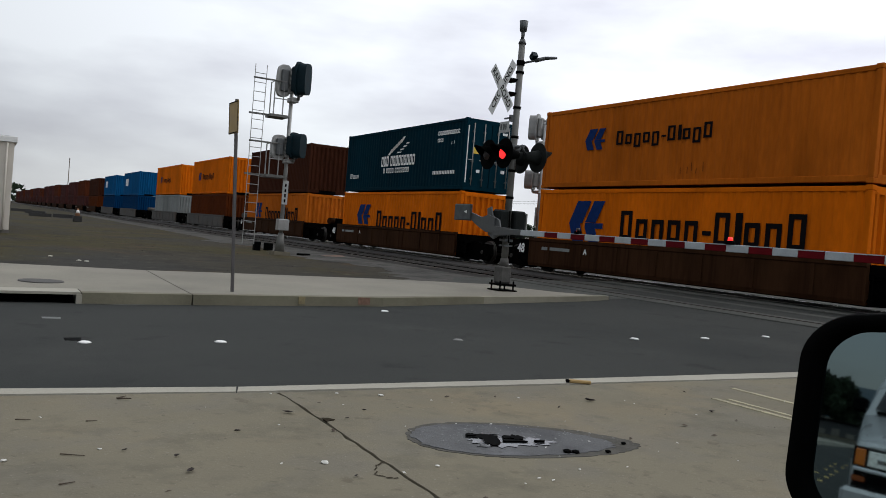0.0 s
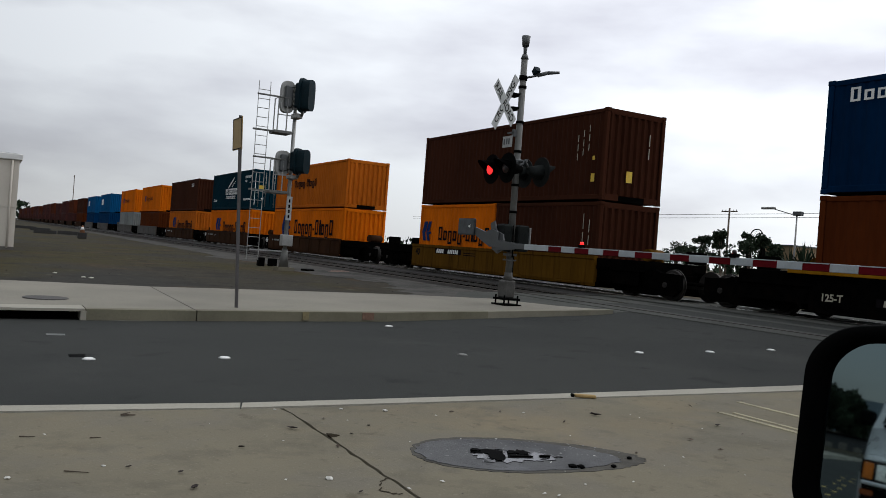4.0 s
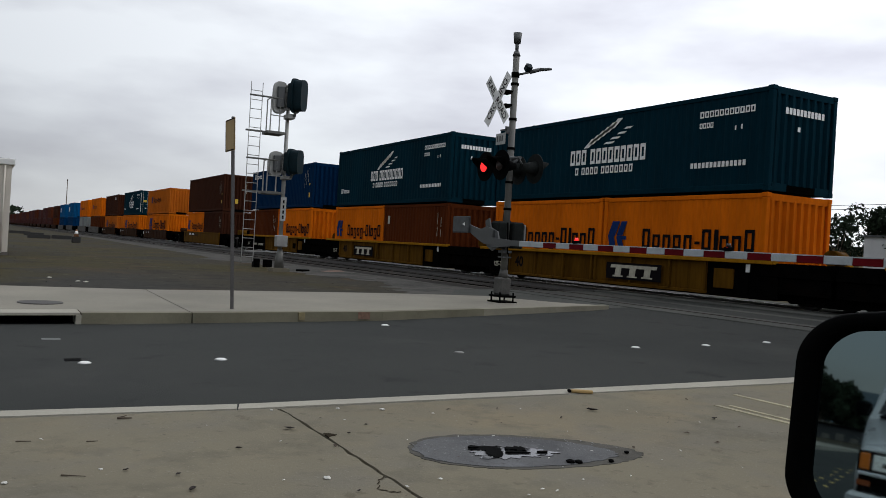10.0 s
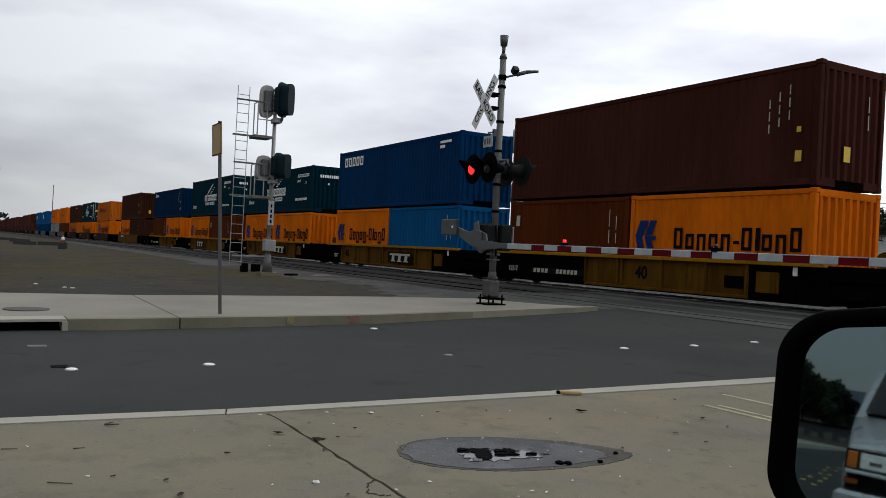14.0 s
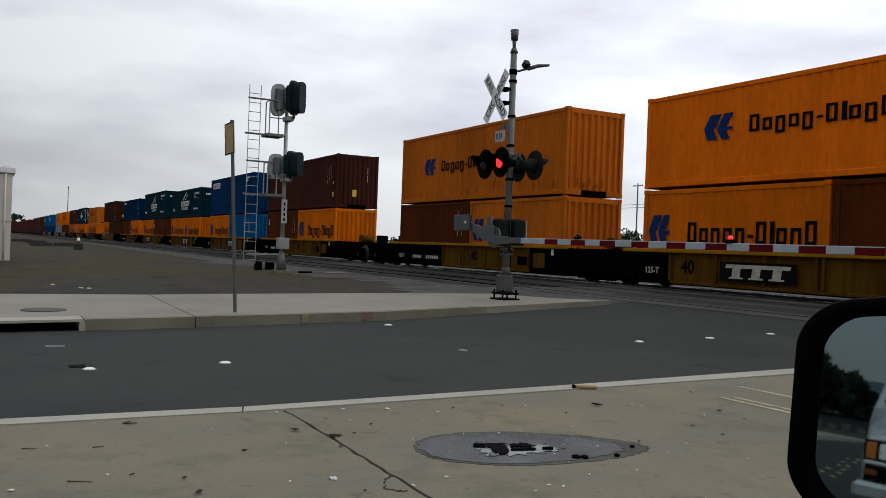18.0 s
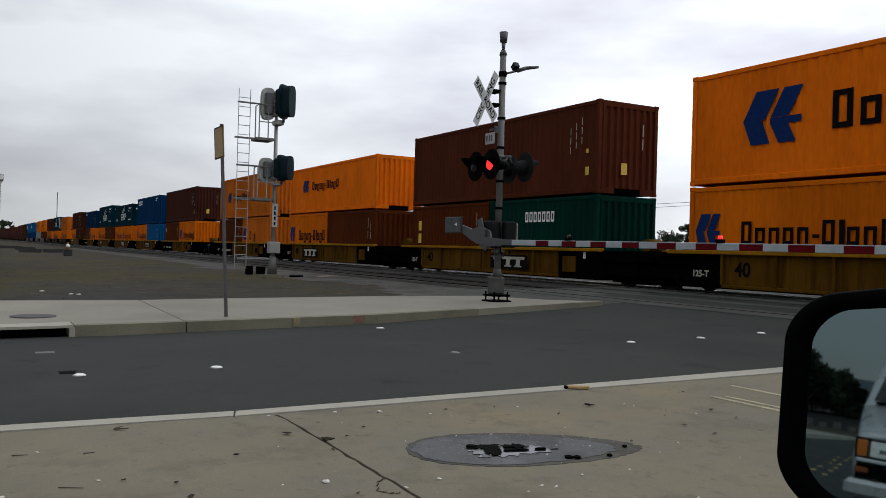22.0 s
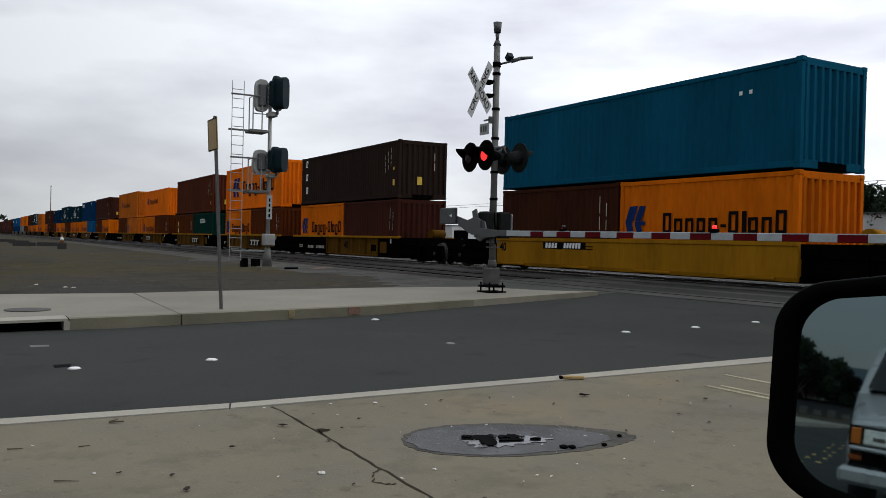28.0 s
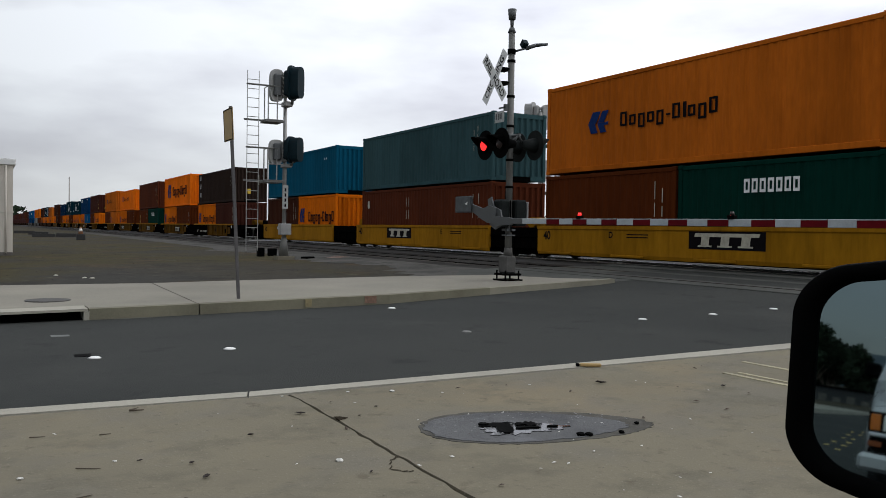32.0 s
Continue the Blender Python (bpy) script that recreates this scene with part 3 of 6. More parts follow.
def wing(y, z, w, h):
    """Thin slanted white feathers that rise to the right."""
    rows = []
    for k in range(6):
        a = k / 6
        rows.append((y - 0.62 * w * a, 0.10 * w, z + 0.62 * h * a, z + 0.62 * h * a + 0.28 * h, 0.16 * w))
    for k in range(4):
        a = k / 4
        rows.append((y - 0.41 * w - 0.52 * w * a, 0.18 * w * (1 - 0.4 * a), z + 0.06 * h + 0.52 * h * a, z + 0.12 * h + 0.52 * h * a, 0.05 * w))
    return rows


def end_blocks(rows, y):
    """Flat painted blocks on an end that faces -y; each row: x of the left edge, width, z0, z1."""
    bm = bmesh.new()
    for x, w, z0, z1 in rows:
        bm.faces.new([bm.verts.new(q) for q in ((x, y, z0), (x + w, y, z0), (x + w, y, z1), (x, y, z1))])
    return bm


def container(color, length, high, label, y0, z0, door=False, marks=(), end_marks=()):
    """A shipping container: posts, rails, corrugated walls, roof, castings; y0 is its far end at the start."""
    H = 2.896 if high else 2.591
    L2 = length / 2
    c = empty("shipping_container", label=label, category="container", group="containers on the train")
    key = (color.name, length, high)
    side = cached((*key, "side"), lambda: mesh_of("side_wall", corrugated(length - 0.28, H - 0.30, 0.278, 0.022), color))
    part("side_wall", side, None, c, m=pose(-1.172, 0, 0.17))
    part("side_wall", side, None, c, m=pose(1.172, 0, 0.17, 0, 0, 180))
    end = cached((*key, "end"), lambda: mesh_of("end_wall", corrugated(2.15, H - 0.34, 0.265, 0.075), color))
    part("end_wall", end, None, c, m=pose(0, L2 - 0.09, 0.19, 0, 0, -90))
    if not door:
        part("end_wall", end, None, c, m=pose(0, -L2 + 0.09, 0.19, 0, 0, 90))
    else:
        for s in (-1, 1):
            leaf = part("door", cached((*key, "door"), lambda: mesh_of("door", boxes((-0.56, 0.56, -0.03, 0.03, 0.0, H - 0.34), bevel=0.01), color)), None, c, m=pose(0.575 * s, -L2 + 0.05, 0.19))
            for k in (-0.28, 0.22):
                bar = part("locking_bar", cached((*key, "bar"), lambda: mesh_of("locking_bar", rod((0, 0, 0.02), (0, 0, H - 0.38), 0.020, n=8), GALV)), None, leaf, "galvanised locking bar", m=pose(k, -0.075, 0))
                for z in (0.25, 0.95, 1.75, H - 0.75):
                    part("bar_guide", cached("bar_guide", lambda: mesh_of("bar_guide", boxes((-0.06, 0.06, -0.01, 0.05, 0, 0.06), bevel=0.006), GREY_BOX)), None, bar, m=pose(0, 0, z))
                part("bar_handle", cached("bar_handle", lambda: mesh_of("bar_handle", boxes((-0.20, 0.02, -0.02, 0.0, 0, 0.035)), GALV)), None, bar, m=pose(0, -0.02, 1.02))
            for x, w, z, h in ((-0.06, 0.24, H - 0.72, 0.10), (-0.05, 0.22, H - 0.90, 0.06), (-0.05, 0.25, H - 1.02, 0.05), (-0.03, 0.18, 0.62, 0.14)) if s > 0 else ((0.30, 0.12, 1.15, 0.16), (-0.05, 0.16, 0.55, 0.12)):
                part("door_plate", boxes((x, x + w, -0.040, -0.031, z, z + h)), WHITE_PAINT, leaf, "white stencilled plate")
            if s < 0:
                part("warning_plate", boxes((-0.24, 0.12, -0.042, -0.031, 1.30, 1.56)), YELLOW_PAINT, leaf, "yellow warning plate")
        part("door_edge", boxes((-1.13, -1.09, -L2 - 0.012, -L2 + 0.02, 0.30, H - 0.30)), WHITE_PAINT, c, "worn white edge strip")
    part("roof", cached((*key, "roof"), lambda: mesh_of("roof", boxes((-1.16, 1.16, -L2 + 0.1, L2 - 0.1, H - 0.06, H - 0.02)), color)), None, c)
    part("floor", cached((*key, "floor"), lambda: mesh_of("floor", boxes((-1.16, 1.16, -L2 + 0.1, L2 - 0.1, 0.06, 0.12)), color)), None, c)
    post = cached((*key, "post"), lambda: mesh_of("corner_post", boxes((-0.065, 0.065, -0.075, 0.075, 0.118, H - 0.118), bevel=0.012), color))
    cast = cached((color.name, "casting"), lambda: mesh_of("corner_casting", boxes((-0.081, 0.081, -0.089, 0.089, 0, 0.118), bevel=0.012), color))
    for sx in (-1, 1):
        for sy in (-1, 1):
            part("corner_post", post, None, c, m=pose(sx * 1.149, sy * (L2 - 0.085), 0))
            for z in (0.0, H - 0.118):
                part("corner_casting", cast, None, c, m=pose(sx * 1.138, sy * (L2 - 0.089), z))
        part("top_rail", cached((*key, "trail"), lambda: mesh_of("top_rail", boxes((-0.035, 0.035, -L2 + 0.17, L2 - 0.17, -0.14, -0.02), bevel=0.01), color)), None, c, m=pose(sx * 1.172, 0, H))
        part("bottom_rail", cached((*key, "brail"), lambda: mesh_of("bottom_rail", boxes((-0.035, 0.035, -L2 + 0.17, L2 - 0.17, 0.03, 0.18), bevel=0.01), color)), None, c, m=pose(sx * 1.172, 0, 0))
    for sy in (-1, 1):
        part("end_rail", cached((*key, "erail"), lambda: mesh_of("end_rail", boxes((-1.06, 1.06, -0.05, 0.05, 0, 0.17)), color)), None, c, m=pose(0, sy * (L2 - 0.07), H - 0.19))
        if length > 7 and not door:
            for x in (-0.80, 0.80):
                part("end_sill", cached((*key, "esill"), lambda: mesh_of("end_sill", boxes((-0.27, 0.27, -0.05, 0.05, 0, 0.20), bevel=0.01), color)), None, c, m=pose(x, sy * (L2 - 0.07), 0.01))
            # a black block fills the gooseneck recess and gives its shade
            part("gooseneck_tunnel", cached("tunnel", lambda: mesh_of("gooseneck_tunnel", boxes((-0.53, 0.53, -0.03, 0.03, 0.0, 0.175), bevel=0.01), BLACK)), None, c, "black block painted as the shaded recess in the end sill", m=pose(0, sy * (L2 - 0.06), 0.0))
        else:
            part("end_rail", CACHE[(*key, "erail")], None, c, m=pose(0, sy * (L2 - 0.07), 0.03))
    for nm, rows, material in marks:
        for r in rows:
            part({"lettering": "lettering_block", "emblem": "emblem_block"}.get(nm, nm), blocks(r if isinstance(r, list) else [r], -1.214), material, c)
    for nm, rows, material in end_marks:
        for r in rows:
            part(nm, end_blocks([r], -L2 - 0.004), material, c)
    MOVING.append((c, TC, y0 - L2, z0))
    return c


def hapag(length, big):
    """Blue badge and dark bars for the carrier's name on a container side; big: 0 low on the side, 1 small, 2 large."""
    e, L2 = "txdxd-tixdt", length / 2
    if big == 2:
        return [("emblem", emblem(L2 - 1.72, 0.90, 1.75, 1.30), BLUE_PAINT), ("lettering", word(e, L2 - 4.2, 1.07, 0.85, 6.6), BLACK_PAINT)]
    if big == 1:
        return [("emblem", emblem(L2 - 2.2, 1.18, 1.0, 0.66), BLUE_PAINT), ("lettering", word(e, L2 - 3.7, 1.28, 0.42, 3.9), BLACK_PAINT)]
    if length < 7:
        return [("emblem", emblem(L2 - 0.25, 1.05, 0.85, 0.82), BLUE_PAINT), ("lettering", word(e, L2 - 1.75, 1.10, 0.56, 4.1), BLACK_PAINT)]
    return [("emblem", emblem(L2 - 1.87, 1.0, 1.65, 0.97), BLUE_PAINT), ("lettering", word(e, L2 - 4.26, 0.84, 0.85, 6.6), BLACK_PAINT)]


def logistic(H):
    """White feathers and two lines of blocks for the owner's name, with small stencils."""
    z = 0.40 * H
    return [("emblem", wing(1.12, z + 0.52, 2.3, 1.0), WHITE_PAINT),
            ("lettering", word("xxx xxxxxxxxx", 1.78, z, 0.66, 3.55, 0.2) + word("x xxxx xxxxxxx", 1.5, z - 0.32, 0.32, 2.75, 0.26), WHITE_PAINT),
            ("stencil_mark", word("xxxxxxxxxxxxxx", -3.5, 0.66, 0.20, 1.9, 0.3) + word("tt xxxxx", 5.5, 0.66, 0.24, 1.1, 0.2) + word("xxxxxxxxxxx", -3.75, H - 0.60, 0.24, 1.85, 0.18) + word("xxxx", -3.75, H - 0.88, 0.20, 0.5, 0.18) + [(-4.95, 0.05, H - 1.02, H - 0.90, 0), (-5.15, 0.05, H - 1.0, H - 0.88, 0)], WHITE_PAINT)]


def end_code(H):
    """White stencilled bars along the top of the end wall."""
    return [("stencil_mark", [(-0.75 + 0.135 * k, 0.10, H - 0.66, H - 0.50) for k in range(11)] + [(-0.28, 0.10, H - 1.06, H - 0.94)], WHITE_PAINT)]


def end_warning(H):
    """A yellow plate and two thin white code columns on the end wall."""
    return [("warning_plate", [(-0.30, 0.24, 0.62, 0.98)], YELLOW_PAINT), ("stencil_mark", [(0.55, 0.035, H * 0.5, H * 0.5 + 0.35), (0.55, 0.035, H * 0.5 + 0.42, H * 0.5 + 0.8)], DULL_WHITE)]


def columns(H, n=3, y=-4.7):
    """Rows of small upright white and yellow plates near the end."""
    return [("stencil_mark", [(y - 0.28 * k, 0.035, H * 0.45 + 0.14 * k + 0.30 * q, H * 0.45 + 0.14 * k + 0.30 * q + 0.22, 0) for k in range(n) for q in range(3)], DULL_WHITE), ("warning_plate", [(y - 0.78, 0.18, 0.58, 0.84, 0), (y - 0.80, 0.12, 1.27, 1.40, 0)], YELLOW_PAINT)]


H1, H0 = 2.896, 2.591
DULL_WHITE = mat("dull_white", (0.36, 0.34, 0.27), rough=0.7, var=0.3, scale=6, bump=0)
Z_TOP, Z_LOW = 3.20, 0.575
FORTY, TWENTY = 12.192, 6.058


def rust_runs(seed, n, y0, y1, z0, z1):
    """Dark runs of rust of uneven length down a side."""
    rr = random.Random(seed)
    rows = []
    for k in range(n):
        z = rr.uniform(z0, z1)
        rows.append((y0 + (y1 - y0) * (k + rr.uniform(0, 0.7)) / n, rr.uniform(0.02, 0.06), z, z + rr.uniform(0.05, 0.26), rr.uniform(-0.02, 0.02)))
    return [("rust_run", rows, RUST_STAIN)]


RUST_STAIN = mat("rust_stain", (0.16, 0.045, 0.008), rough=0.9, spec=0.0, var=0.6, scale=9, grain=50, bump=0)


def stack(y, top, high, lows, top_label, low_label, marks=(), low_marks=(), door=False, end_marks=(), lift=0.0):
    """One load: a container on top, and one long or two short ones in the well below."""
    container(top, FORTY, high, top_label, y, Z_TOP + lift, door, marks, end_marks)
    if len(lows) == 1:
        container(lows[0], FORTY, False, low_label[0], y, Z_LOW + lift, False, low_marks[0] if low_marks else ())
    else:
        for k in (0, 1):
            container(lows[k], TWENTY, False, low_label[k], y - k * (FORTY - TWENTY), Z_LOW + lift, False, low_marks[k] if low_marks else ())


T40 = "long steel container stacked on another"
L20 = "short steel container in the wagon's well"
L40 = "long steel container in the wagon's well"
HS, HL = hapag(TWENTY, 0), hapag(FORTY, 0)
plates20 = [("stencil_mark", [(-2.2, 0.035, 1.2, 1.6, 0), (-2.2, 0.035, 1.7, 2.2, 0), (-2.5, 0.035, 1.2, 1.5, 0), (-2.5, 0.035, 1.6, 2.0, 0)], DULL_WHITE)]
square20 = plates20 + [("data_plate", [(2.62, 0.22, 1.72, 2.08, 0)], DULL_WHITE)]
tall20 = plates20 + [("initial_bar", [(2.45, 0.26, 1.55, 1.95, 0), (2.45, 0.26, 1.02, 1.42, 0)], YELLOW_PAINT)]

UNITS = []          # y of the load's far end, kind of well


def load(y, kind, *a, **k):
    UNITS.append((y, kind))
    stack(y, *a, **k)


for k in range(17):
    load(177.4 + 19.4 * k, "rust", RED if k % 3 else BROWN, k % 4 != 2, (RED,), "faded red " + T40, ("faded red " + L40,))
load(157.9, "rust", DARK_BROWN, True, (RED_BROWN,), "dark brown " + T40, ("red-brown " + L40,))
load(138.2, "grey", SKY_BLUE, True, (BLUE,), "bright blue " + T40, ("blue " + L40,), marks=[("emblem", [(4.5, 2.0, 1.2, 2.1, 0)], WHITE_PAINT)])
load(118.4, "grey", SKY_BLUE, True, (BLUE,), "bright blue " + T40, ("blue " + L40,), marks=[("emblem", [(4.5, 2.2, 1.2, 2.1, 0)], WHITE_PAINT)])
load(94.8, "grey", ORANGE, True, (LIGHT_GREY,), "orange " + T40, ("light grey " + L40,), marks=hapag(FORTY, 1))
load(77.2, "grey", ORANGE, True, (RED_BROWN,), "orange " + T40, ("rust-brown " + L40,), marks=hapag(FORTY, 1))
load(59.0, "rust", DARK_BROWN, True, (ORANGE_DULL,), "dark brown " + T40, ("dull orange " + L40,), marks=[("lettering", word("xxx", -3.4, 2.2, 0.4, 1.0), WHITE_PAINT)], low_marks=(HL,))
load(41.1, "rust", TEAL_NAVY, True, (ORANGE,), "dark teal " + T40 + ", doors to the rear", ("orange " + L40,), marks=logistic(H1), low_marks=(HL,), door=True)
load(23.54, "rust", ORANGE_DULL, False, (ORANGE,), "weathered orange " + T40, ("orange " + L40,), marks=hapag(FORTY, 1) + rust_runs(8, 5, -0.2, -1.4, 0.25, 0.6), low_marks=(hapag(FORTY, 2),))
load(2.45, "grimy", DARK_BROWN, True, (ORANGE, DARK_BROWN), "dark brown " + T40, ("orange " + L20, "dark brown " + L20), marks=columns(H1), low_marks=(HS, plates20), end_marks=end_warning(H1), lift=0.05)
load(-17.5, "dark_end", NAVY, False, (RED_BROWN, ORANGE), "navy blue " + T40, ("red-brown " + L20, "orange " + L20), marks=[("lettering", word("txxxx", 5.5, 2.05, 0.32, 1.6), WHITE_PAINT), *columns(H0)], low_marks=(plates20, HS), lift=0.05)
load(-33.48, "ribbed", TEAL_NAVY, True, (ORANGE, RED_BROWN), "dark teal " + T40, ("orange " + L20, "red-brown " + L20), marks=logistic(H1), low_marks=(HS, square20), end_marks=end_code(H1), lift=0.03)
load(-49.3, "ribbed", TEAL_NAVY, False, (ORANGE, ORANGE), "dark teal " + T40, ("orange " + L20, "orange " + L20), marks=logistic(H0), low_marks=(HS, HS), end_marks=end_code(H0))
load(-65.29, "ribbed", BLUE, True, (ORANGE, SKY_BLUE), "deep blue " + T40, ("orange " + L20, "light blue " + L20), marks=[("lettering", word("xxxxx", 5.35, 2.12, 0.62, 2.3, 0.22), WHITE_PAINT), ("stencil_mark", [(-4.4, 0.9, 2.5, 2.6, 0), (-4.4, 0.4, 2.3, 2.42, 0)], WHITE_PAINT)], low_marks=(HS, plates20), lift=0.03)
load(-81.07, "dark_end", UMBER, True, (RED_BROWN, ORANGE), "reddish brown " + T40, ("red-brown " + L20, "orange " + L20), marks=columns(H1), low_marks=(square20, HS), end_marks=end_warning(H1), lift=0.06)
load(-101.19, "dark_end", ORANGE_DULL, True, (RED_BROWN, ORANGE_DULL), "rust-streaked orange " + T40, ("red-brown " + L20, "weathered orange " + L20), marks=hapag(FORTY, 1) + rust_runs(5, 16, -1.5, -5.8, 0.18, 0.55) + rust_runs(6, 8, 4.5, -1.0, 0.18, 0.3), low_marks=(plates20, [("emblem", emblem(2.78, 1.05, 0.85, 0.82), BLUE_PAINT), ("lettering", word("t  d", 1.28, 1.10, 0.56, 1.4), BLACK_PAINT)]), end_marks=[("rust_run", [(-0.75, 0.05, 0.3, 0.55), (-0.52, 0.09, 0.28, 0.42), (-0.25, 0.05, 0.35, 0.6), (-0.02, 0.10, 0.28, 0.40), (0.28, 0.05, 0.3, 0.5)], RUST_STAIN)])
load(-117.12, "ribbed", ORANGE_BRIGHT, False, (ORANGE, RED_BROWN), "orange " + T40, ("orange " + L20, "red-brown " + L20), marks=hapag(FORTY, 1), low_marks=(HS, plates20))
load(-133.12, "ribbed", BROWN, True, (RED_BROWN, GREEN), "reddish brown " + T40, ("red-brown " + L20, "green " + L20), marks=columns(H1), low_marks=(tall20, [("lettering", word("xxxxxxx", 0.75, 1.78, 0.48, 1.7), WHITE_PAINT)]), end_marks=end_warning(H1))
load(-149.08, "ribbed", ORANGE_BRIGHT, True, (ORANGE, RED_BROWN), "bright orange " + T40, ("orange " + L20, "red-brown " + L20), marks=hapag(FORTY, 2), low_marks=(HS, plates20))
load(-164.72, "dark_end", CHARCOAL, False, (ORANGE, UMBER), "dark brown " + T40, ("orange " + L20, "dark brown " + L20), marks=[("lettering", [[(5.45 - 0.03 * k, 0.085, z, z + 0.36, 0.05), (5.27 - 0.03 * k, 0.085, z, z + 0.36, 0.05), (5.36 - 0.03 * k, 0.09, z, z + 0.08, 0.0), (5.32 - 0.03 * k, 0.09, z + 0.28, z + 0.36, 0.01)] for k, z in enumerate((2.05, 1.32, 0.60))], WHITE_PAINT), *columns(H0)], low_marks=(HS, plates20), end_marks=end_warning(H0))
load(-185.13, "smooth", TEAL, False, (DARK_BROWN, ORANGE), "teal blue " + T40, ("dark brown " + L20, "orange " + L20), marks=[("stencil_mark", [(-4.3, 0.1, 1.9, 2.0, 0), (-4.6, 0.1, 1.9, 2.0, 0)], WHITE_PAINT)], low_marks=(plates20, HS))
load(-200.9, "smooth", GREY, False, (BROWN,), "slate grey " + T40, ("red-brown " + L40,), marks=columns(H0, 2)[:1], low_marks=([("data_plate", [(5.4, 0.22, 1.72, 2.08, 0)], DULL_WHITE), ("stencil_mark", [(y, 0.03, z, z + 0.4, 0) for y in (1.1, 0.9, -4.7, -5.1) for z in (1.2, 1.75)], DULL_WHITE)],))
load(-216.5, "smooth", ORANGE_DULL, True, (RED_BROWN, GREEN), "weathered orange " + T40, ("red-brown " + L20, "green " + L20), marks=hapag(FORTY, 1), low_marks=(plates20, [("lettering", word("xxxxxxx", 0.75, 1.78, 0.48, 1.7), WHITE_PAINT)]))

WHEELSETS = []


def truck(parent, y):
    """A two-axle railway bogie, under its car."""
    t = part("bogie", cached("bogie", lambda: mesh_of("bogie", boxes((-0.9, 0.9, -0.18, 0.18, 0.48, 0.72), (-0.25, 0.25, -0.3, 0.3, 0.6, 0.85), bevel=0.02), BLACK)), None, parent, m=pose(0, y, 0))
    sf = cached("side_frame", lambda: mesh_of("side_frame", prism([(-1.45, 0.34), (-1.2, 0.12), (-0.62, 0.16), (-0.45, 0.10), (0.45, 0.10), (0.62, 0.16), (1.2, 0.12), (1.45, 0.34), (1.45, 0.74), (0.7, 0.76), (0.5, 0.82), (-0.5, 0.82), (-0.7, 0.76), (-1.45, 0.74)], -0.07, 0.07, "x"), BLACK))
    # solid black boxes added to close the light gaps between the wheels
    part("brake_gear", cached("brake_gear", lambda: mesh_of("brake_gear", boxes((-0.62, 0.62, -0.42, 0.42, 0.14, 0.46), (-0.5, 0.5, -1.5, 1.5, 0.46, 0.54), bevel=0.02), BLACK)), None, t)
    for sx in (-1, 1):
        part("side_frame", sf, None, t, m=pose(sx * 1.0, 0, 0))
    for sy in (-1, 1):
        def make():
            bm = bmesh.new()
            tube(bm, (-1.1, 0, 0), (1.1, 0, 0), 0.08, n=10)
            for s in (-1, 1):
                tube(bm, (s * 0.69, 0, 0), (s * 0.72, 0, 0), 0.46, n=28)
                tube(bm, (s * 0.72, 0, 0), (s * 0.82, 0, 0), 0.43, n=28)
                tube(bm, (s * 0.82, 0, 0), (s * 0.83, 0, 0), 0.36, 0.34, n=28)
                for k in range(3):
                    a = 2.094 * k
                    tube(bm, (s * 1.06, 0.05 * math.cos(a), 0.05 * math.sin(a)), (s * 1.12, 0.05 * math.cos(a), 0.05 * math.sin(a)), 0.018, n=6)
            return mesh_of("wheelset", bm, WHEEL)
        w = part("wheelset", cached("wheelset", make), None, t, m=pose(0, sy * 0.89, 0.43))
        WHEELSETS.append((w, sy))
    return t


def text(parent, s, material, size, y, z, x, label=""):
    """Stencilled characters on a side that faces -x."""
    cu = cached(("text", s, size, material.name), lambda: bpy.data.curves.new("marking", "FONT"))
    if not cu.materials:
        cu.body, cu.size, cu.align_x, cu.align_y, cu.offset = s, size, "LEFT", "BOTTOM", 0.012 * size / 0.4
        cu.materials.append(material)
    o = new("marking", cu)
    o.parent = parent
    o.matrix_basis = Matrix.Translation((x, y, z)) @ Matrix(((0, 0, -1, 0), (-1, 0, 0, 0), (0, 1, 0, 0), (0, 0, 0, 1)))
    return tagged(o, label=label)


def well_car(y, kind, front, rear, board):
    """One platform of a well wagon; front and rear: metres from its middle to the bogies, None where the neighbour carries them."""
    body = {"rust": RUST_WELL, "grey": mat("weathered_grey_well", (0.055, 0.052, 0.046), rough=0.8, var=0.3, scale=0.8, grain=12, bump=0.1, dirt=RUST, dirt_amount=0.7), "smooth": YELLOW, "grimy": YELLOW_GRIMY, "ribbed": YELLOW_RIB, "dark_end": YELLOW_RIB}[kind]
    label = {"rust": "rusty brown well wagon carrying stacked containers", "grey": "weathered grey well wagon carrying stacked containers", "smooth": "smooth-sided yellow well wagon carrying stacked containers", "grimy": "grime-blackened yellow well wagon with smooth sides carrying stacked containers", "dark_end": "grimy ochre well wagon with a black front end carrying stacked containers", "ribbed": "grimy ochre well wagon with ribbed sides carrying stacked containers"}[kind]
    c = empty("well_wagon", label=label, category="rail wagon", group="wagons of the train")
    dark_end = kind == "dark_end"
    kind = {"grimy": "smooth", "dark_end": "ribbed"}.get(kind, kind)
    top, bot = 1.12, 0.185
    y0, y1 = (-4.5, 4.75) if kind == "ribbed" else (-6.3, 6.15)
    L = 6.3
    for sx in (-1, 1):
        rz = 0 if sx < 0 else 180
        if kind == "ribbed":
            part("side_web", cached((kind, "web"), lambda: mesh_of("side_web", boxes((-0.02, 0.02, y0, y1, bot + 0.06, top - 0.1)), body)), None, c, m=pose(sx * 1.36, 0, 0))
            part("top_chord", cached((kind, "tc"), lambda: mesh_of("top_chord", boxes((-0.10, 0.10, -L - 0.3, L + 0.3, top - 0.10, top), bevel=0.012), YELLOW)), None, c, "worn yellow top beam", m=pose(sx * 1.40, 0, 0))
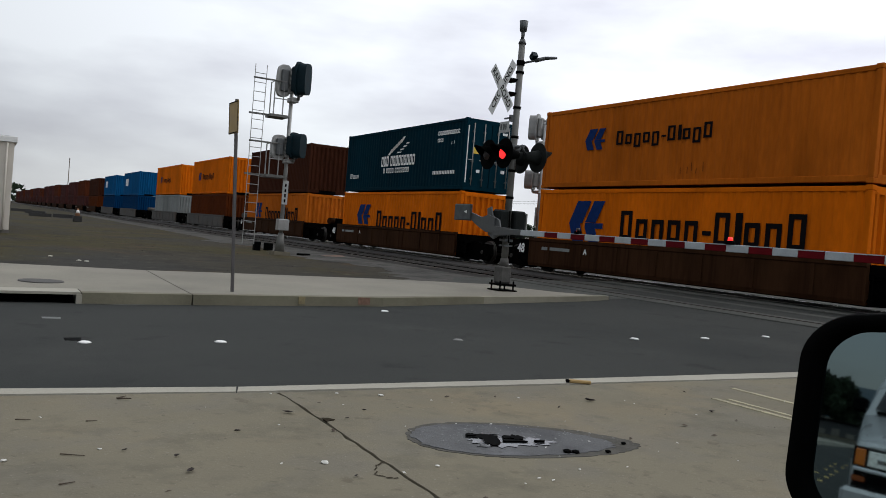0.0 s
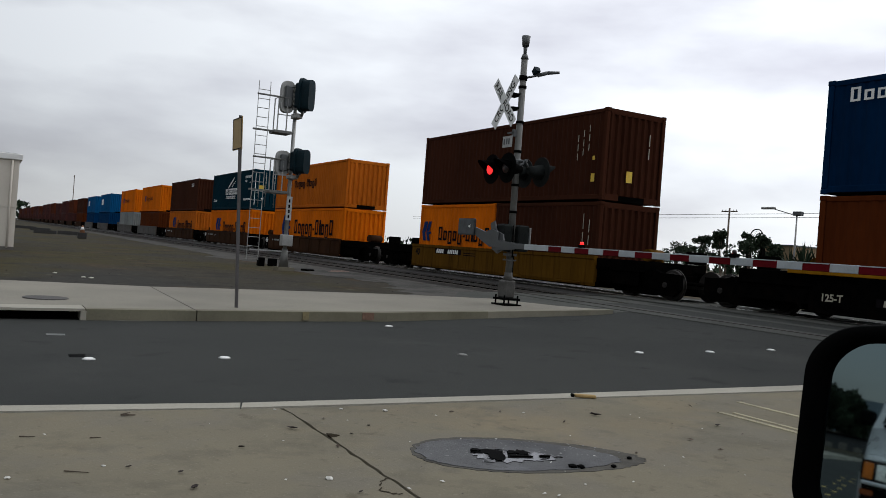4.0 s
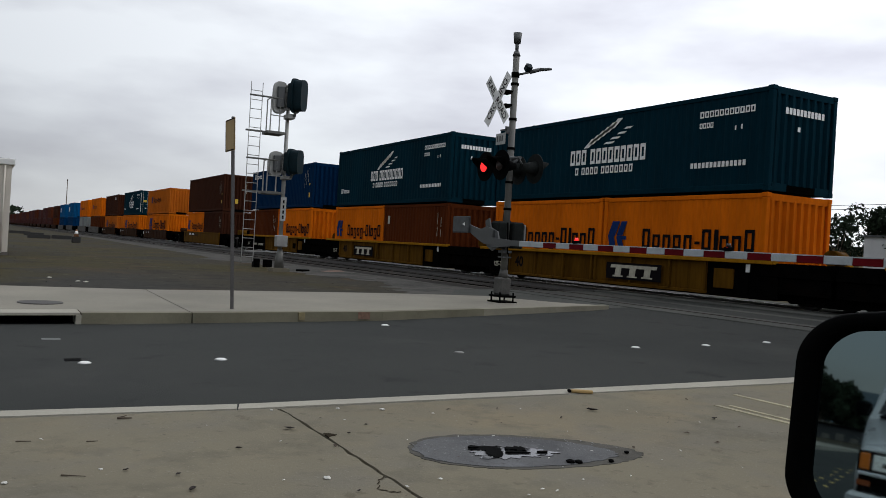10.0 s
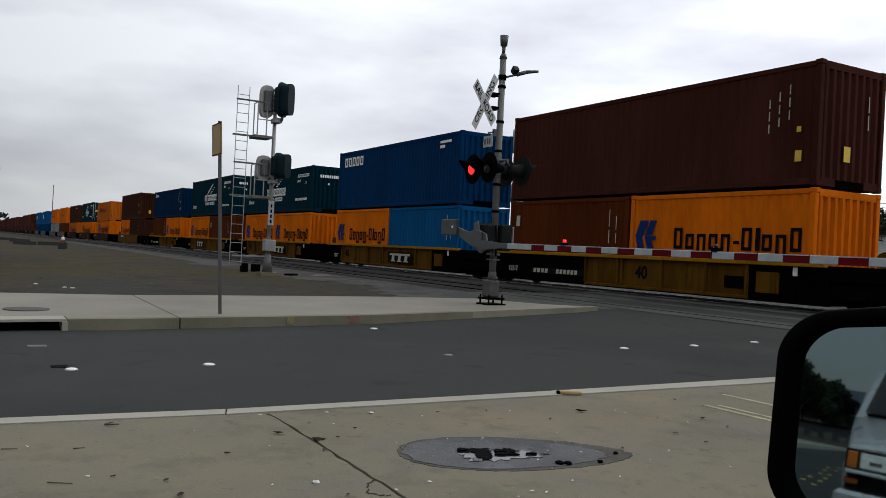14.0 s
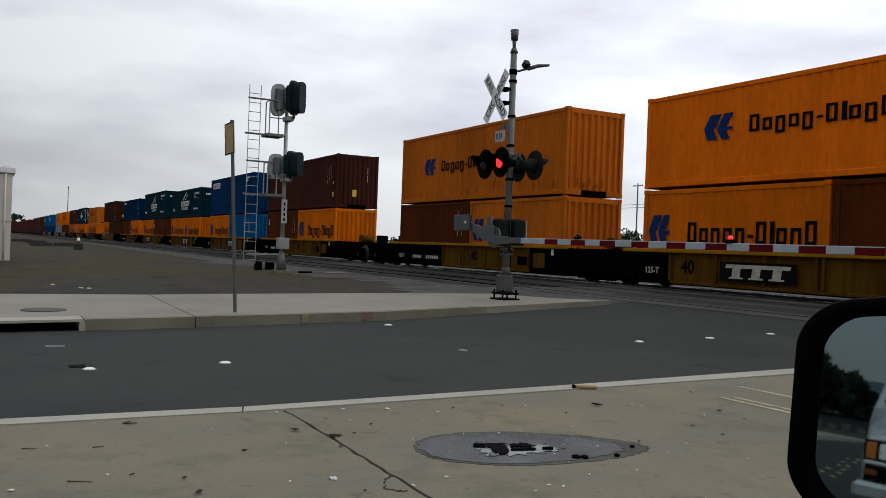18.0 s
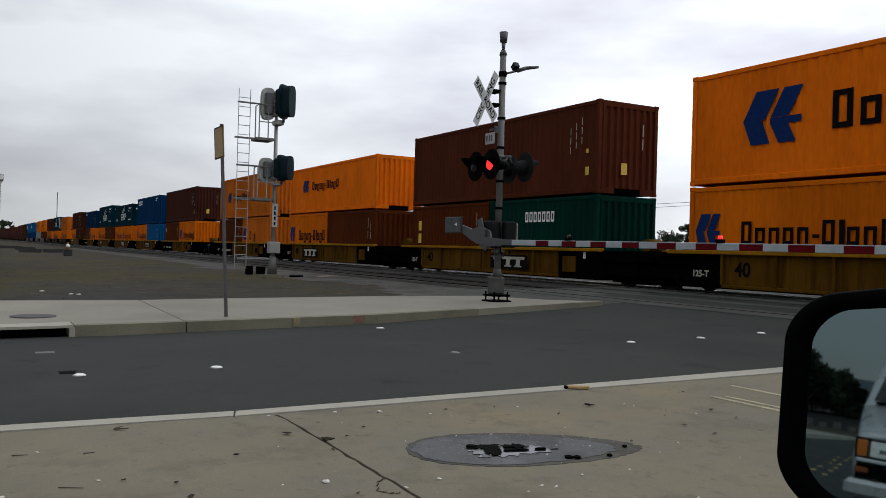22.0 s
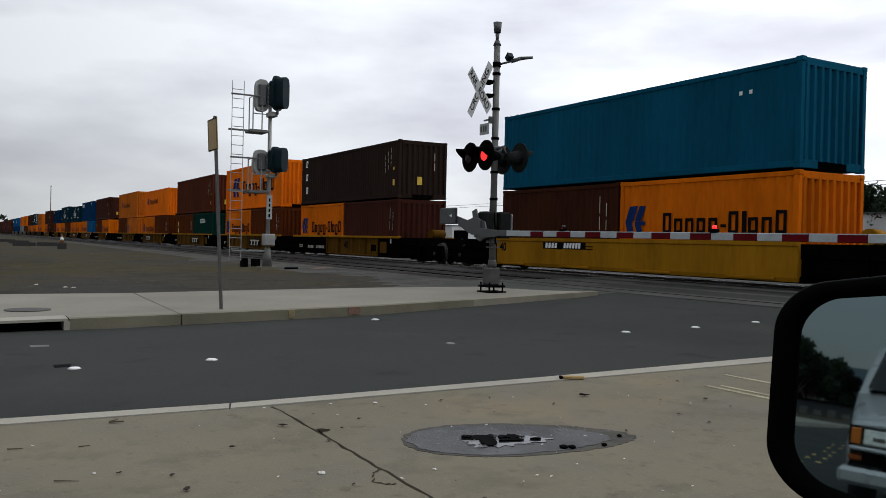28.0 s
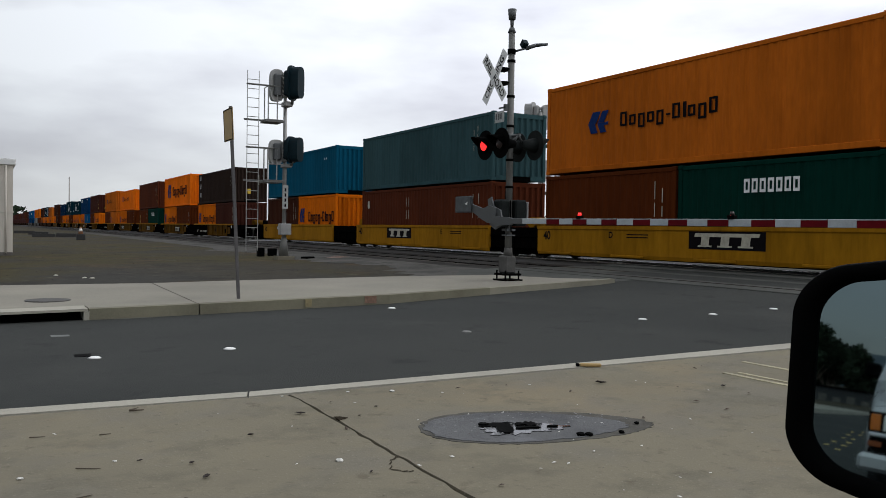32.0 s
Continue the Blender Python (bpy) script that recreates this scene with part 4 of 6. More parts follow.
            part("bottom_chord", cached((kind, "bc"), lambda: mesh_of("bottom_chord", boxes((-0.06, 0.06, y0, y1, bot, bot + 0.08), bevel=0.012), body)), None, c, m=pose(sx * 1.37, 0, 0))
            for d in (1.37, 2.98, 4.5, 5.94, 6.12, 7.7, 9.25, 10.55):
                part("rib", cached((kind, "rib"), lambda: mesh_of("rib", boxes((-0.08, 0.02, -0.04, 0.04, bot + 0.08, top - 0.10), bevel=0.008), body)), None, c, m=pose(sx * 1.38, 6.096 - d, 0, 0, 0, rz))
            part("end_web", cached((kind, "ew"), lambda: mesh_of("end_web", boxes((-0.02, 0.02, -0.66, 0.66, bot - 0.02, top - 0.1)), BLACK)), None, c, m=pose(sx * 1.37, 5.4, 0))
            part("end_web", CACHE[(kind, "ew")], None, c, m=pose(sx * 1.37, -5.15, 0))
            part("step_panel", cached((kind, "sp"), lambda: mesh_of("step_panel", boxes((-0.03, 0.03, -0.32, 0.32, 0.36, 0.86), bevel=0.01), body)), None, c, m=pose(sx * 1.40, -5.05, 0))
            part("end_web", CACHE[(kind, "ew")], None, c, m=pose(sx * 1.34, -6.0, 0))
        else:
            part("side_wall", cached((body.name, "side"), lambda: mesh_of("side_wall", prism([(-0.05, bot), (0.0, bot), (0.0, bot + 0.12), (0.06, bot + 0.14), (0.06, top), (-0.10, top), (-0.10, top - 0.10), (-0.075, top - 0.13), (-0.075, bot + 0.10)], y0, y1, "y"), body)), None, c, m=pose(sx * 1.40, 0, 0, 0, 0, rz))
            n = 4 if kind == "smooth" else 7
            for k in range(n):
                part("stake", cached((body.name, "stake"), lambda: mesh_of("stake", boxes((-0.04, 0.0, -0.7, 0.7, bot + 0.02, bot + 0.09), bevel=0.01) if kind == "smooth" else boxes((-0.03, 0.0, -0.05, 0.05, bot + 0.10, top - 0.13), bevel=0.008), body)), None, c, m=pose(sx * 1.475, -5.0 + 10.0 * k / (n - 1), 0, 0, 0, rz))
            part("grab_iron", cached("grab", lambda: mesh_of("grab_iron", boxes((-0.015, 0.015, -0.3, -0.27, 0.3, 0.8), (-0.015, 0.015, 0.27, 0.3, 0.3, 0.8), (-0.015, 0.015, -0.3, 0.3, 0.8, 0.83), (-0.015, 0.015, -0.3, 0.3, 0.5, 0.53)), BLACK)), None, c, m=pose(sx * 1.40, -6.7, 0))
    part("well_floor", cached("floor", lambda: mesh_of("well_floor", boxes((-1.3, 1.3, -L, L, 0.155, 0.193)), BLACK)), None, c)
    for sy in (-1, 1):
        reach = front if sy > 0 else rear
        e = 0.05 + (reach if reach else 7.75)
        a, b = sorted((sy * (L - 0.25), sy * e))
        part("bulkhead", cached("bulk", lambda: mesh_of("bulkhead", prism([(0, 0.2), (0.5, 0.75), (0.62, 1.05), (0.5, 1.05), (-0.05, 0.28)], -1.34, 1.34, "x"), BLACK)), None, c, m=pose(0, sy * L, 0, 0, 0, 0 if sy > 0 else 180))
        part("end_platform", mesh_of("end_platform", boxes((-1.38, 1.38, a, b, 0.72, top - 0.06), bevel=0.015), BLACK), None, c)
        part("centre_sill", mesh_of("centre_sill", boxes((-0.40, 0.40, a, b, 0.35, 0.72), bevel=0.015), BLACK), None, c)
        # black sheet added on the near side to stand in for underframe shade
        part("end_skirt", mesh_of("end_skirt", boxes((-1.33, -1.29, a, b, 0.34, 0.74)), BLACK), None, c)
        if reach:
            truck(c, sy * reach)
            ey = sy * (reach + 0.1)
            part("air_reservoir", cached((body.name, "tank"), lambda: mesh_of("air_reservoir", rod((-0.40, 0, 0), (0.40, 0, 0), 0.19, n=16), body)), None, c, "dusty brake air reservoir", m=pose(0.25, sy * 7.0, top + 0.13, 0, 0, 18))
            part("valve_box", cached("valve", lambda: mesh_of("valve_box", boxes((-0.25, 0.25, -0.2, 0.2, 0, 0.36), bevel=0.03), BLACK)), None, c, m=pose(0.35, ey + 0.5 * sy, top - 0.06))
    fx = -1.48
    if kind == "ribbed":
        text(c, "40", BLACK_PAINT, 0.48, -0.55 if dark_end else 4.36, 0.40, -1.392, "black stencilled number")
        if dark_end:
            part("front_panel", boxes((-1.475, -1.40, 1.62, 4.78, bot - 0.02, top - 0.10), bevel=0.01), BLACK, c, "soot-black front panel")
            part("side_hatch", boxes((-1.41, -1.39, -4.35, -3.75, 0.42, 0.72), bevel=0.01), BLACK, c)
        part("end_plate", cached("eplate", lambda: mesh_of("end_plate", boxes((-0.01, 0.01, -0.45, 0.45, 0.30, 0.62)), BLACK)), None, c, m=pose(-1.395, 5.45, 0))
        text(c, "125-T", DULL_WHITE, 0.23, 5.74, 0.40, -1.408, "white stencilled number")
        part("reflector", cached("refl", lambda: mesh_of("reflector", boxes((-0.01, 0.01, -0.06, 0.06, 0.80, 1.0)), WHITE_PAINT)), None, c, m=pose(-1.41, -5.8, 0))
    if kind == "smooth":
        text(c, "40", BLACK_PAINT, 0.38, 5.80, 0.60, fx, "black stencilled number")
        text(c, "D" if board > 5 else "E", BLACK_PAINT, 0.26, 2.5 if board < 0 or board > 5 else -2.6, 0.72, fx, "black stencilled letter")
        for zl in (0.78, 0.86):
            part("stencil_line", blocks([(1.7 if board < 0 or board > 5 else -3.4, 0.9, zl, zl + 0.03, 0)], fx), BLACK_PAINT, c)
    if kind == "rust":
        text(c, "48", WHITE_PAINT, 0.42, 6.9, 0.52, fx + 0.06, "white stencilled number")
        text(c, "A", WHITE_PAINT, 0.24, 3.2, 0.66, fx, "white stencilled letter")
        part("number_bar", blocks([(5.4, 1.5, 0.74, 0.84, 0)], fx), LIGHT_GREY, c)
    if board:
        x = fx if kind != "ribbed" else (-1.482 if dark_end else -1.468)
        yb = 6.096 - abs(board)
        h0, h1, w = (0.36, 0.84, 2.3) if kind == "ribbed" else (0.53, 1.01, 2.5)
        if board < 0:
            w, h0, h1 = (2.15, 0.78, 1.00) if kind != "ribbed" else (2.75, 0.42, 0.60)
        part("logo_board", blocks([(yb, w, h0, h1, 0)], x), BLACK_PAINT, c, "black board")
        m0, m1 = h0 + 0.13 * (h1 - h0), h0 + 0.87 * (h1 - h0)
        if board > 0:
            part("logo", blocks([(yb - 0.08 * w, 0.84 * w, m1 - 0.26 * (m1 - m0), m1, 0.03)] + [(yb - 0.17 * w - 0.265 * w * k, 0.11 * w, m0 + 0.12 * (m1 - m0), m1 - 0.26 * (m1 - m0), 0.03) for k in range(3)] + [(yb - 0.13 * w - 0.265 * w * k, 0.19 * w, m0, m0 + 0.12 * (m1 - m0), 0.01) for k in range(3)], x - 0.004), mat("dull_white", (0.36, 0.34, 0.27), rough=0.7, var=0.3, scale=6, bump=0), c, "pale blocks on the board")
        else:
            for ya, wa, count in ((0.06, 0.30, 4), (0.50, 0.40, 6)):
                step = wa / count
                part("number_bar", blocks([(yb - (ya + step * q) * w, 0.72 * step * w, m0, m1, 0.02) for q in range(count)], x - 0.004), WHITE_PAINT if kind != "ribbed" else DULL_WHITE, c)
    MOVING.append((c, TC, y - FORTY / 2, RT))
    return c


BOARDS = {2.45: -2.05, -17.5: -1.75, -81.07: -1.75, -101.19: -1.75, -164.72: -1.75, -33.48: 3.3, -49.3: 6.7, -65.29: 6.7, -117.12: 3.15, -133.12: 6.66, -149.08: 6.7, -185.13: -2.8, -200.9: 3.54, -216.5: 6.85}
ends = sorted(UNITS, key=lambda r: -r[0])
for k, (y, kind) in enumerate(ends):
    ahead = ends[k - 1][0] - y if k else 30
    behind_gap = y - ends[k + 1][0] if k < len(ends) - 1 else 15.85
    front = ahead / 2 - 1.9 if ahead > 17 else None
    rear = behind_gap / 2 - 1.9 if behind_gap > 17 else behind_gap / 2
    well_car(y, kind, front, rear, BOARDS.get(y, 0))

# ---- crossing signal mast with gate ----
MX, MY, MZ = 9.45, 14.40, gz(9.45) + 0.115


DISC_BACK = mat("greyed_black_enamel", (0.012, 0.014, 0.0135), rough=0.75, spec=0.06, var=0.4, scale=5, grain=40, bump=0.05)
SIGNAL_HEAD = mat("weathered_signal_black", (0.0030, 0.013, 0.018), rough=0.6, spec=0.15, var=0.4, scale=4, grain=40, bump=0.05)


STAINED_BASE = mat("stained_cast_iron", (0.062, 0.060, 0.055), rough=0.8, var=0.4, scale=6, grain=40, bump=0.2, dirt=(0.02, 0.018, 0.015), dirt_amount=0.6)


def crossing_signal():
    c = empty("crossing_signal", pose(MX, MY, MZ), label="grey steel railway crossing mast with crossbuck, flashing lights and lowered gate", category="crossing signal")
    part("pole", rod((0, 0, 0.28), (0, 0, 5.10), 0.072, 0.066, 16), MAST, c)
    part("base", prism([(-0.20, -0.20), (0.20, -0.20), (0.20, 0.20), (-0.20, 0.20)], 0.10, 0.14), MATT_BLACK, c)
    part("base_collar", boxes((-0.13, 0.13, -0.11, 0.17, 0.14, 0.50), bevel=0.03), STAINED_BASE, c, "stained cast base")
    part("base_socket", rod((0, 0, 0.48), (0, 0, 0.66), 0.10, 0.082, 12), STAINED_BASE, c)
    for sx in (-1, 1):
        for sy in (-1, 1):
            part("anchor_bolt", rod((0.16 * sx, 0.16 * sy, -0.02), (0.16 * sx, 0.16 * sy, 0.20), 0.018, n=6), MATT_BLACK, c)
    part("foot_plate", boxes((-0.22, 0.22, -0.22, 0.22, -0.01, 0.02)), MATT_BLACK, c)
    bell = part("bell", rod((0, 0, 5.30), (0, 0, 5.51), 0.070, 0.090, 16), GREY_BOX, c, "grey crossing bell")
    part("bell_neck", rod((0, 0, 5.12), (0, 0, 5.31), 0.030, 0.045, 10), GREY_BOX, bell)
    part("pole_cap", rod((0, 0, 5.04), (0, 0, 5.14), 0.085, 0.05, 12), GREY_BOX, c)
    for z in (1.9, 2.45, 3.14, 3.74, 4.46):
        part("band_clamp", rod((0, 0, z - 0.025), (0, 0, z + 0.025), 0.084, n=14), MATT_BLACK, c)
    # side arm with its small lamp head
    arm = bmesh.new()
    tube(arm, (0.05, -0.03, 4.66), (0.24, -0.16, 4.72), 0.022, n=8)
    tube(arm, (0.24, -0.16, 4.72), (0.40, -0.27, 4.78), 0.042, 0.040, n=8)
    tube(arm, (0.40, -0.27, 4.78), (0.60, -0.42, 4.80), 0.040, 0.026, n=8)
    part("side_arm", arm, GREY_BOX, c)
    part("side_lamp", prism([(-0.24, 4.80), (-0.14, 4.72), (-0.08, 4.80), (-0.17, 4.89)], 0.14, 0.26, "x"), SIGNAL_HEAD, c)
    part("arm_clamp", rod((0, 0, 4.60), (0, 0, 4.70), 0.085, n=12), MATT_BLACK, c)
    # crossbuck
    for k, ang in enumerate((-50, 50)):
        b = part("crossbuck_blade", boxes((-0.004 - 0.012 * k, 0.004 - 0.012 * k, -0.61, 0.61, -0.115, 0.115), bevel=0.002), WHITE_PAINT, c, "white blade with black words", m=pose(-0.23, 0.26, 4.15, ang, 0, 0))
        tx = bpy.data.curves.new("lettering", "FONT")
        tx.body = "CROSSING" if k == 0 else "RAIL  ROAD"
        tx.size, tx.align_x, tx.align_y, tx.offset = 0.205, "CENTER", "CENTER", 0.002
        o = new("lettering", tx)
        tx.materials.append(BLACK_PAINT)
        o.parent = b
        o.matrix_basis = Matrix.Translation((-0.0075 - 0.012 * k, 0, 0)) @ Matrix(((0, 0, -1, 0), (-1, 0, 0, 0), (0, 1, 0, 0), (0, 0, 0, 1)))
    for z in (4.02, 4.30):
        part("crossbuck_bracket", boxes((-0.22, 0.02, -0.03, 0.30, z - 0.02, z + 0.02)), MATT_BLACK, c)
    part("track_count_plate", boxes((-0.17, -0.162, -0.02, 0.33, 3.22, 3.45), bevel=0.002), mat("weathered_white", (0.34, 0.35, 0.34), rough=0.7, var=0.25, scale=9, bump=0), c, "small weathered white plate under the crossbuck")
    for ym, wm in ((0.29, 0.06), (0.19, 0.05), (0.11, 0.05)):
        part("plate_mark", blocks([(ym, wm, 3.28, 3.40, 0)], -0.176), GREY_BOX, c)
    part("plate_bracket", boxes((-0.16, 0.0, -0.02, 0.02, 3.44, 3.58), (-0.16, -0.13, -0.02, 0.20, 3.50, 3.53)), GREY_BOX, c)
    # flashing lights: two towards the traffic, two away from it
    part("crossarm", rod((0, -0.36, 2.93), (0, 0.36, 2.93), 0.032, n=10), GREY_BOX, c)
    for sx in (-1, 1):
        for sy in (-1, 1):
            part("lamp_bracket", rod((0, 0.297 * sy, 2.93), (sx * 0.10, 0.297 * sy, 2.80), 0.022, n=8), GREY_BOX, c)
    part("junction_box", boxes((-0.10, 0.10, -0.10, 0.10, 2.78, 2.98), bevel=0.02), GREY_BOX, c)
    for sx in (-1, 1):
        for sy in (-1, 1):
            u = part("light_unit", rod((-sx * 0.12, 0, 0), (sx * 0.24, 0, 0), 0.07, 0.165, 20), MATT_BLACK if sx < 0 else DISC_BACK, c, m=pose(sx * 0.20, 0.297 * sy, 2.75))
            part("background", rod((sx * 0.20, 0, 0), (sx * 0.215, 0, 0), 0.305, n=32), MATT_BLACK if sx < 0 else DISC_BACK, u, "round black background disc")
            hood = bmesh.new()
            n = 14
            a = [hood.verts.new((sx * 0.215, 0.165 * math.cos(math.pi * (k / n * 1.1 - 0.05)), 0.165 * math.sin(math.pi * (k / n * 1.1 - 0.05)))) for k in range(n + 1)]
            b = [hood.verts.new((sx * (0.26 + 0.27 * math.sin(math.pi * k / n)), 0.17 * math.cos(math.pi * (k / n * 1.1 - 0.05)), 0.17 * math.sin(math.pi * (k / n * 1.1 - 0.05)) - 0.015)) for k in range(n + 1)]
            for k in range(n):
                hood.faces.new((a[k], a[k + 1], b[k + 1], b[k]))
            bmesh.ops.solidify(hood, geom=hood.faces[:], thickness=0.006)
            # light on the away-facing hoods' tops is put into their paler enamel
            part("hood", hood, MATT_BLACK if sx < 0 else DISC_BACK, u)
            lens = bmesh.new()
            for mi, s in ((0, sx), (1, -sx)):
                prev = None
                for q in range(5):
                    a = math.pi / 2 * q / 4
                    ring_ = [lens.verts.new((s * 0.055 * math.sin(a), 0.116 * math.cos(a) * math.cos(2 * math.pi * k / 24), 0.116 * math.cos(a) * math.sin(2 * math.pi * k / 24))) for k in range(24)] if q < 4 else [lens.verts.new((s * 0.055, 0, 0))]
                    if prev:
                        for k in range(24):
                            f = lens.faces.new((prev[k], prev[(k + 1) % 24], ring_[(k + 1) % 24], ring_[k]) if q < 4 else (prev[k], prev[(k + 1) % 24], ring_[0]))
                            f.material_index, f.smooth = mi, True
                    prev = ring_
            ln = part("lens", lens, [LAMP_RED, LENS_DARK], u, "red signal lens", m=pose(sx * 0.238, 0, 0))
            LENSES.append((ln, sx, sy))
    # gate mechanism, counterweight and arm
    part("gate_mechanism", boxes((-0.30, -0.05, -0.15, 0.15, 1.08, 1.64), bevel=0.04), DISC_BACK, c, "dark gate machine housing")
    part("mechanism_plate", prism([(0.22, 1.64), (0.08, 1.69), (0.0, 1.50), (-0.26, 1.42), (-0.36, 1.14), (-0.08, 1.03), (0.12, 1.12)], -0.375, -0.345, "x"), GREY_BOX, c, "grey side plate of the gate machine")
    part("mechanism_cover", boxes((0.07, 0.34, -0.16, 0.16, 1.10, 1.64), bevel=0.03), DISC_BACK, c)
    part("cover_edge", boxes((0.342, 0.372, -0.17, 0.14, 1.16, 1.60), bevel=0.008), GALV, c, "pale worn edge")
    part("mounting_clamp", boxes((-0.10, 0.10, -0.10, 0.10, 1.00, 1.05), (-0.10, 0.10, -0.10, 0.10, 0.90, 0.93)), GREY_BOX, c)
    for x in (-0.40, 0.34):
        part("support_arm", prism([(-0.14, 1.16), (0.16, 1.16), (0.40, 1.24), (0.80, 1.41), (1.20, 1.45), (1.20, 1.56), (0.80, 1.56), (0.34, 1.46), (0.10, 1.52), (-0.14, 1.46)], x - 0.012, x + 0.012, "x"), GREY_BOX, c)
    for k in range(3):
        part("counterweight", boxes((-0.46 + 0.03 * k, -0.43 + 0.03 * k, 0.76 + 0.02 * k, 1.42 + 0.01 * k, 1.38, 1.73), bevel=0.02), mat("stained_steel", (0.055, 0.062, 0.065), rough=0.6, metal=0.2, var=0.4, scale=7, grain=40, bump=0.1, dirt=(0.02, 0.02, 0.02), dirt_amount=0.7), c, "grey steel counterweight plate")
    part("weight_mark", prism([(0.98, 1.56), (0.88, 1.53), (0.88, 1.60)], -0.475, -0.468, "x"), WHITE_PAINT, c, "small white triangle")
    part("cross_bar", boxes((-0.40, 0.36, -0.22, -0.16, 1.22, 1.27), bevel=0.01), DISC_BACK, c)
    part("cable", rod((-0.10, -0.20, 1.62), (-0.02, -0.13, 0.98), 0.016, n=6), MATT_BLACK, c)
    part("cable", rod((0.02, 0.16, 1.66), (0.02, 0.07, 2.60), 0.014, n=6), MATT_BLACK, c)
    part("conduit", rod((0.085, 0.0, 0.6), (0.085, 0.0, 1.05), 0.02, n=8), MATT_BLACK, c)
    arm = part("gate_arm", prism([(-0.10, 1.10), (-0.74, 1.13), (-0.74, 1.26), (-0.10, 1.30)], -0.42, -0.38, "x"), GREY_BOX, c, "lowered gate arm")
    y, k = -0.728, 0
    while y > -10.6:
        z = 1.20 + 0.0058 * y
        red = k > 1 and k % 2
        panel = part("stripe_panel", boxes((-0.425, -0.385, y - 0.3875, y, z - 0.052, z + 0.052), bevel=0.006), GATE_WHITE if k else GREY_BOX, arm, "white gate panel" if k else "grey root of the gate arm")
        if red:
            panel.name = "red_panel"
            panel.data.materials[0] = GATE_RED
            part("edge_strip", boxes((-0.429, -0.384, y - 0.380, y - 0.008, z + 0.040, z + 0.053)), GATE_WHITE, arm, "pale edge above the red sheet")
        y -= 0.3875
        k += 1
    for k, yy in enumerate((-2.84, -6.2)):
        zl = 1.26 + 0.0058 * yy
        lamp = part("gate_lamp", boxes((-0.445, -0.365, yy - 0.06, yy + 0.06, zl - 0.01, zl + 0.045), bevel=0.008), MATT_BLACK, arm)
        bulb = bmesh.new()
        tube(bulb, (0, 0, 0), (0, 0, 0.050), 0.036, 0.026, 12, mi=0)
        tube(bulb, (0, 0, -0.050), (0, 0, 0), 0.026, 0.036, 12, mi=1)
        GATE_LAMPS.append((part("lamp_lens", bulb, [GATE_LAMP, LENS_DARK], lamp, "red gate lamp", m=pose(-0.405, yy, zl + 0.045)), (-0.405, yy, zl + 0.045), k))
    return c


LAMP_RED = glow("lit_red_lens", (1.0, 0.030, 0.032), 1.25)
GATE_LAMP = glow("gate_lamp_red", (1.0, 0.03, 0.03), 1.1)
LENS_DARK = mat("unlit_red_lens", (0.012, 0.003, 0.003), rough=0.35, var=0.2, scale=10, bump=0)
GATE_WHITE = mat("gate_white", (0.34, 0.375, 0.39), rough=0.5, var=0.15, scale=6, bump=0)
GATE_RED = mat("gate_red", (0.10, 0.005, 0.008), rough=0.8, spec=0.05, var=0.2, scale=6, bump=0)
LENSES, GATE_LAMPS = [], []
crossing_signal()

# ---- roadside sign ----
sign = empty("road_sign", pose(3.42, 12.62, gz(3.42) + 0.15, 0, -3.0, 0), label="small tan rectangular sign on a thin grey post", category="sign")
part("post", boxes((-0.024, 0.024, -0.018, 0.018, -0.05, 2.90), bevel=0.005), mat("dull_sign_post", (0.075, 0.070, 0.070), rough=0.7, metal=0.2, var=0.3, scale=4), sign)
part("sign_plate", boxes((-0.045, -0.035, -0.26, 0.26, 2.38, 2.86), bevel=0.002), mat("tan_sign", (0.34, 0.23, 0.085), rough=0.6, var=0.15, scale=4, bump=0), sign, "plain tan plate")
part("plate_border", blocks([(0.25, 0.50, 2.84, 2.855, 0), (0.25, 0.50, 2.385, 2.40, 0), (0.25, 0.02, 2.40, 2.84, 0), (-0.23, 0.02, 2.40, 2.84, 0)], -0.050), BLACK_PAINT, sign)

# ---- railway block signal ----
def block_signal(m, away=False):
    c = empty("railway_signal", m, label="tall silver railway signal with two black light heads and ladder", category="railway signal")
    part("footing", prism([(-0.30, -0.30), (0.30, -0.30), (0.30, 0.30), (-0.30, 0.30)], -0.1, 0.10), CONCRETE, c)
    part("base", rod((0, 0, 0.10), (0, 0, 0.75), 0.19, 0.10, 8), MAST, c)
    part("post", rod((0, 0, 0.75), (0, 0, 6.2), 0.075, 0.065, 14), GALV, c)
    part("junction_box", boxes((-0.20, 0.20, -0.22, 0.06, 0.84, 1.24), bevel=0.02), GALV, c)
    part("number_board", boxes((-0.10, 0.10, -0.12, -0.10, 1.75, 2.58), bevel=0.004), mat("weathered_white", (0.34, 0.35, 0.34), rough=0.7, var=0.25, scale=9, bump=0), c, "tall white board with dark marks")
    for k in range(4):
        part("board_mark", boxes((-0.03, 0.03, -0.126, -0.121, 1.82 + 0.18 * k, 1.94 + 0.18 * k)), BLACK_PAINT, c)
    for z in (3.80, 6.10):
        h = 1.20 if z > 5 else 0.92

        def oval(w, k):
            return [(w * math.copysign(abs(math.cos(a)) ** 0.6, math.cos(a)), k * h / 2 * math.copysign(abs(math.sin(a)) ** 0.5, math.sin(a))) for a in (2 * math.pi * q / 24 for q in range(24))]
        hd = part("light_head", prism(oval(0.31, 1.0), -0.03, 0.03, "y"), GALV if away else SIGNAL_HEAD, c, "silver back of a signal head" if away else "dark teal signal head with a deep hood", m=pose(0.10, -0.42, z, 0, 0, 38))
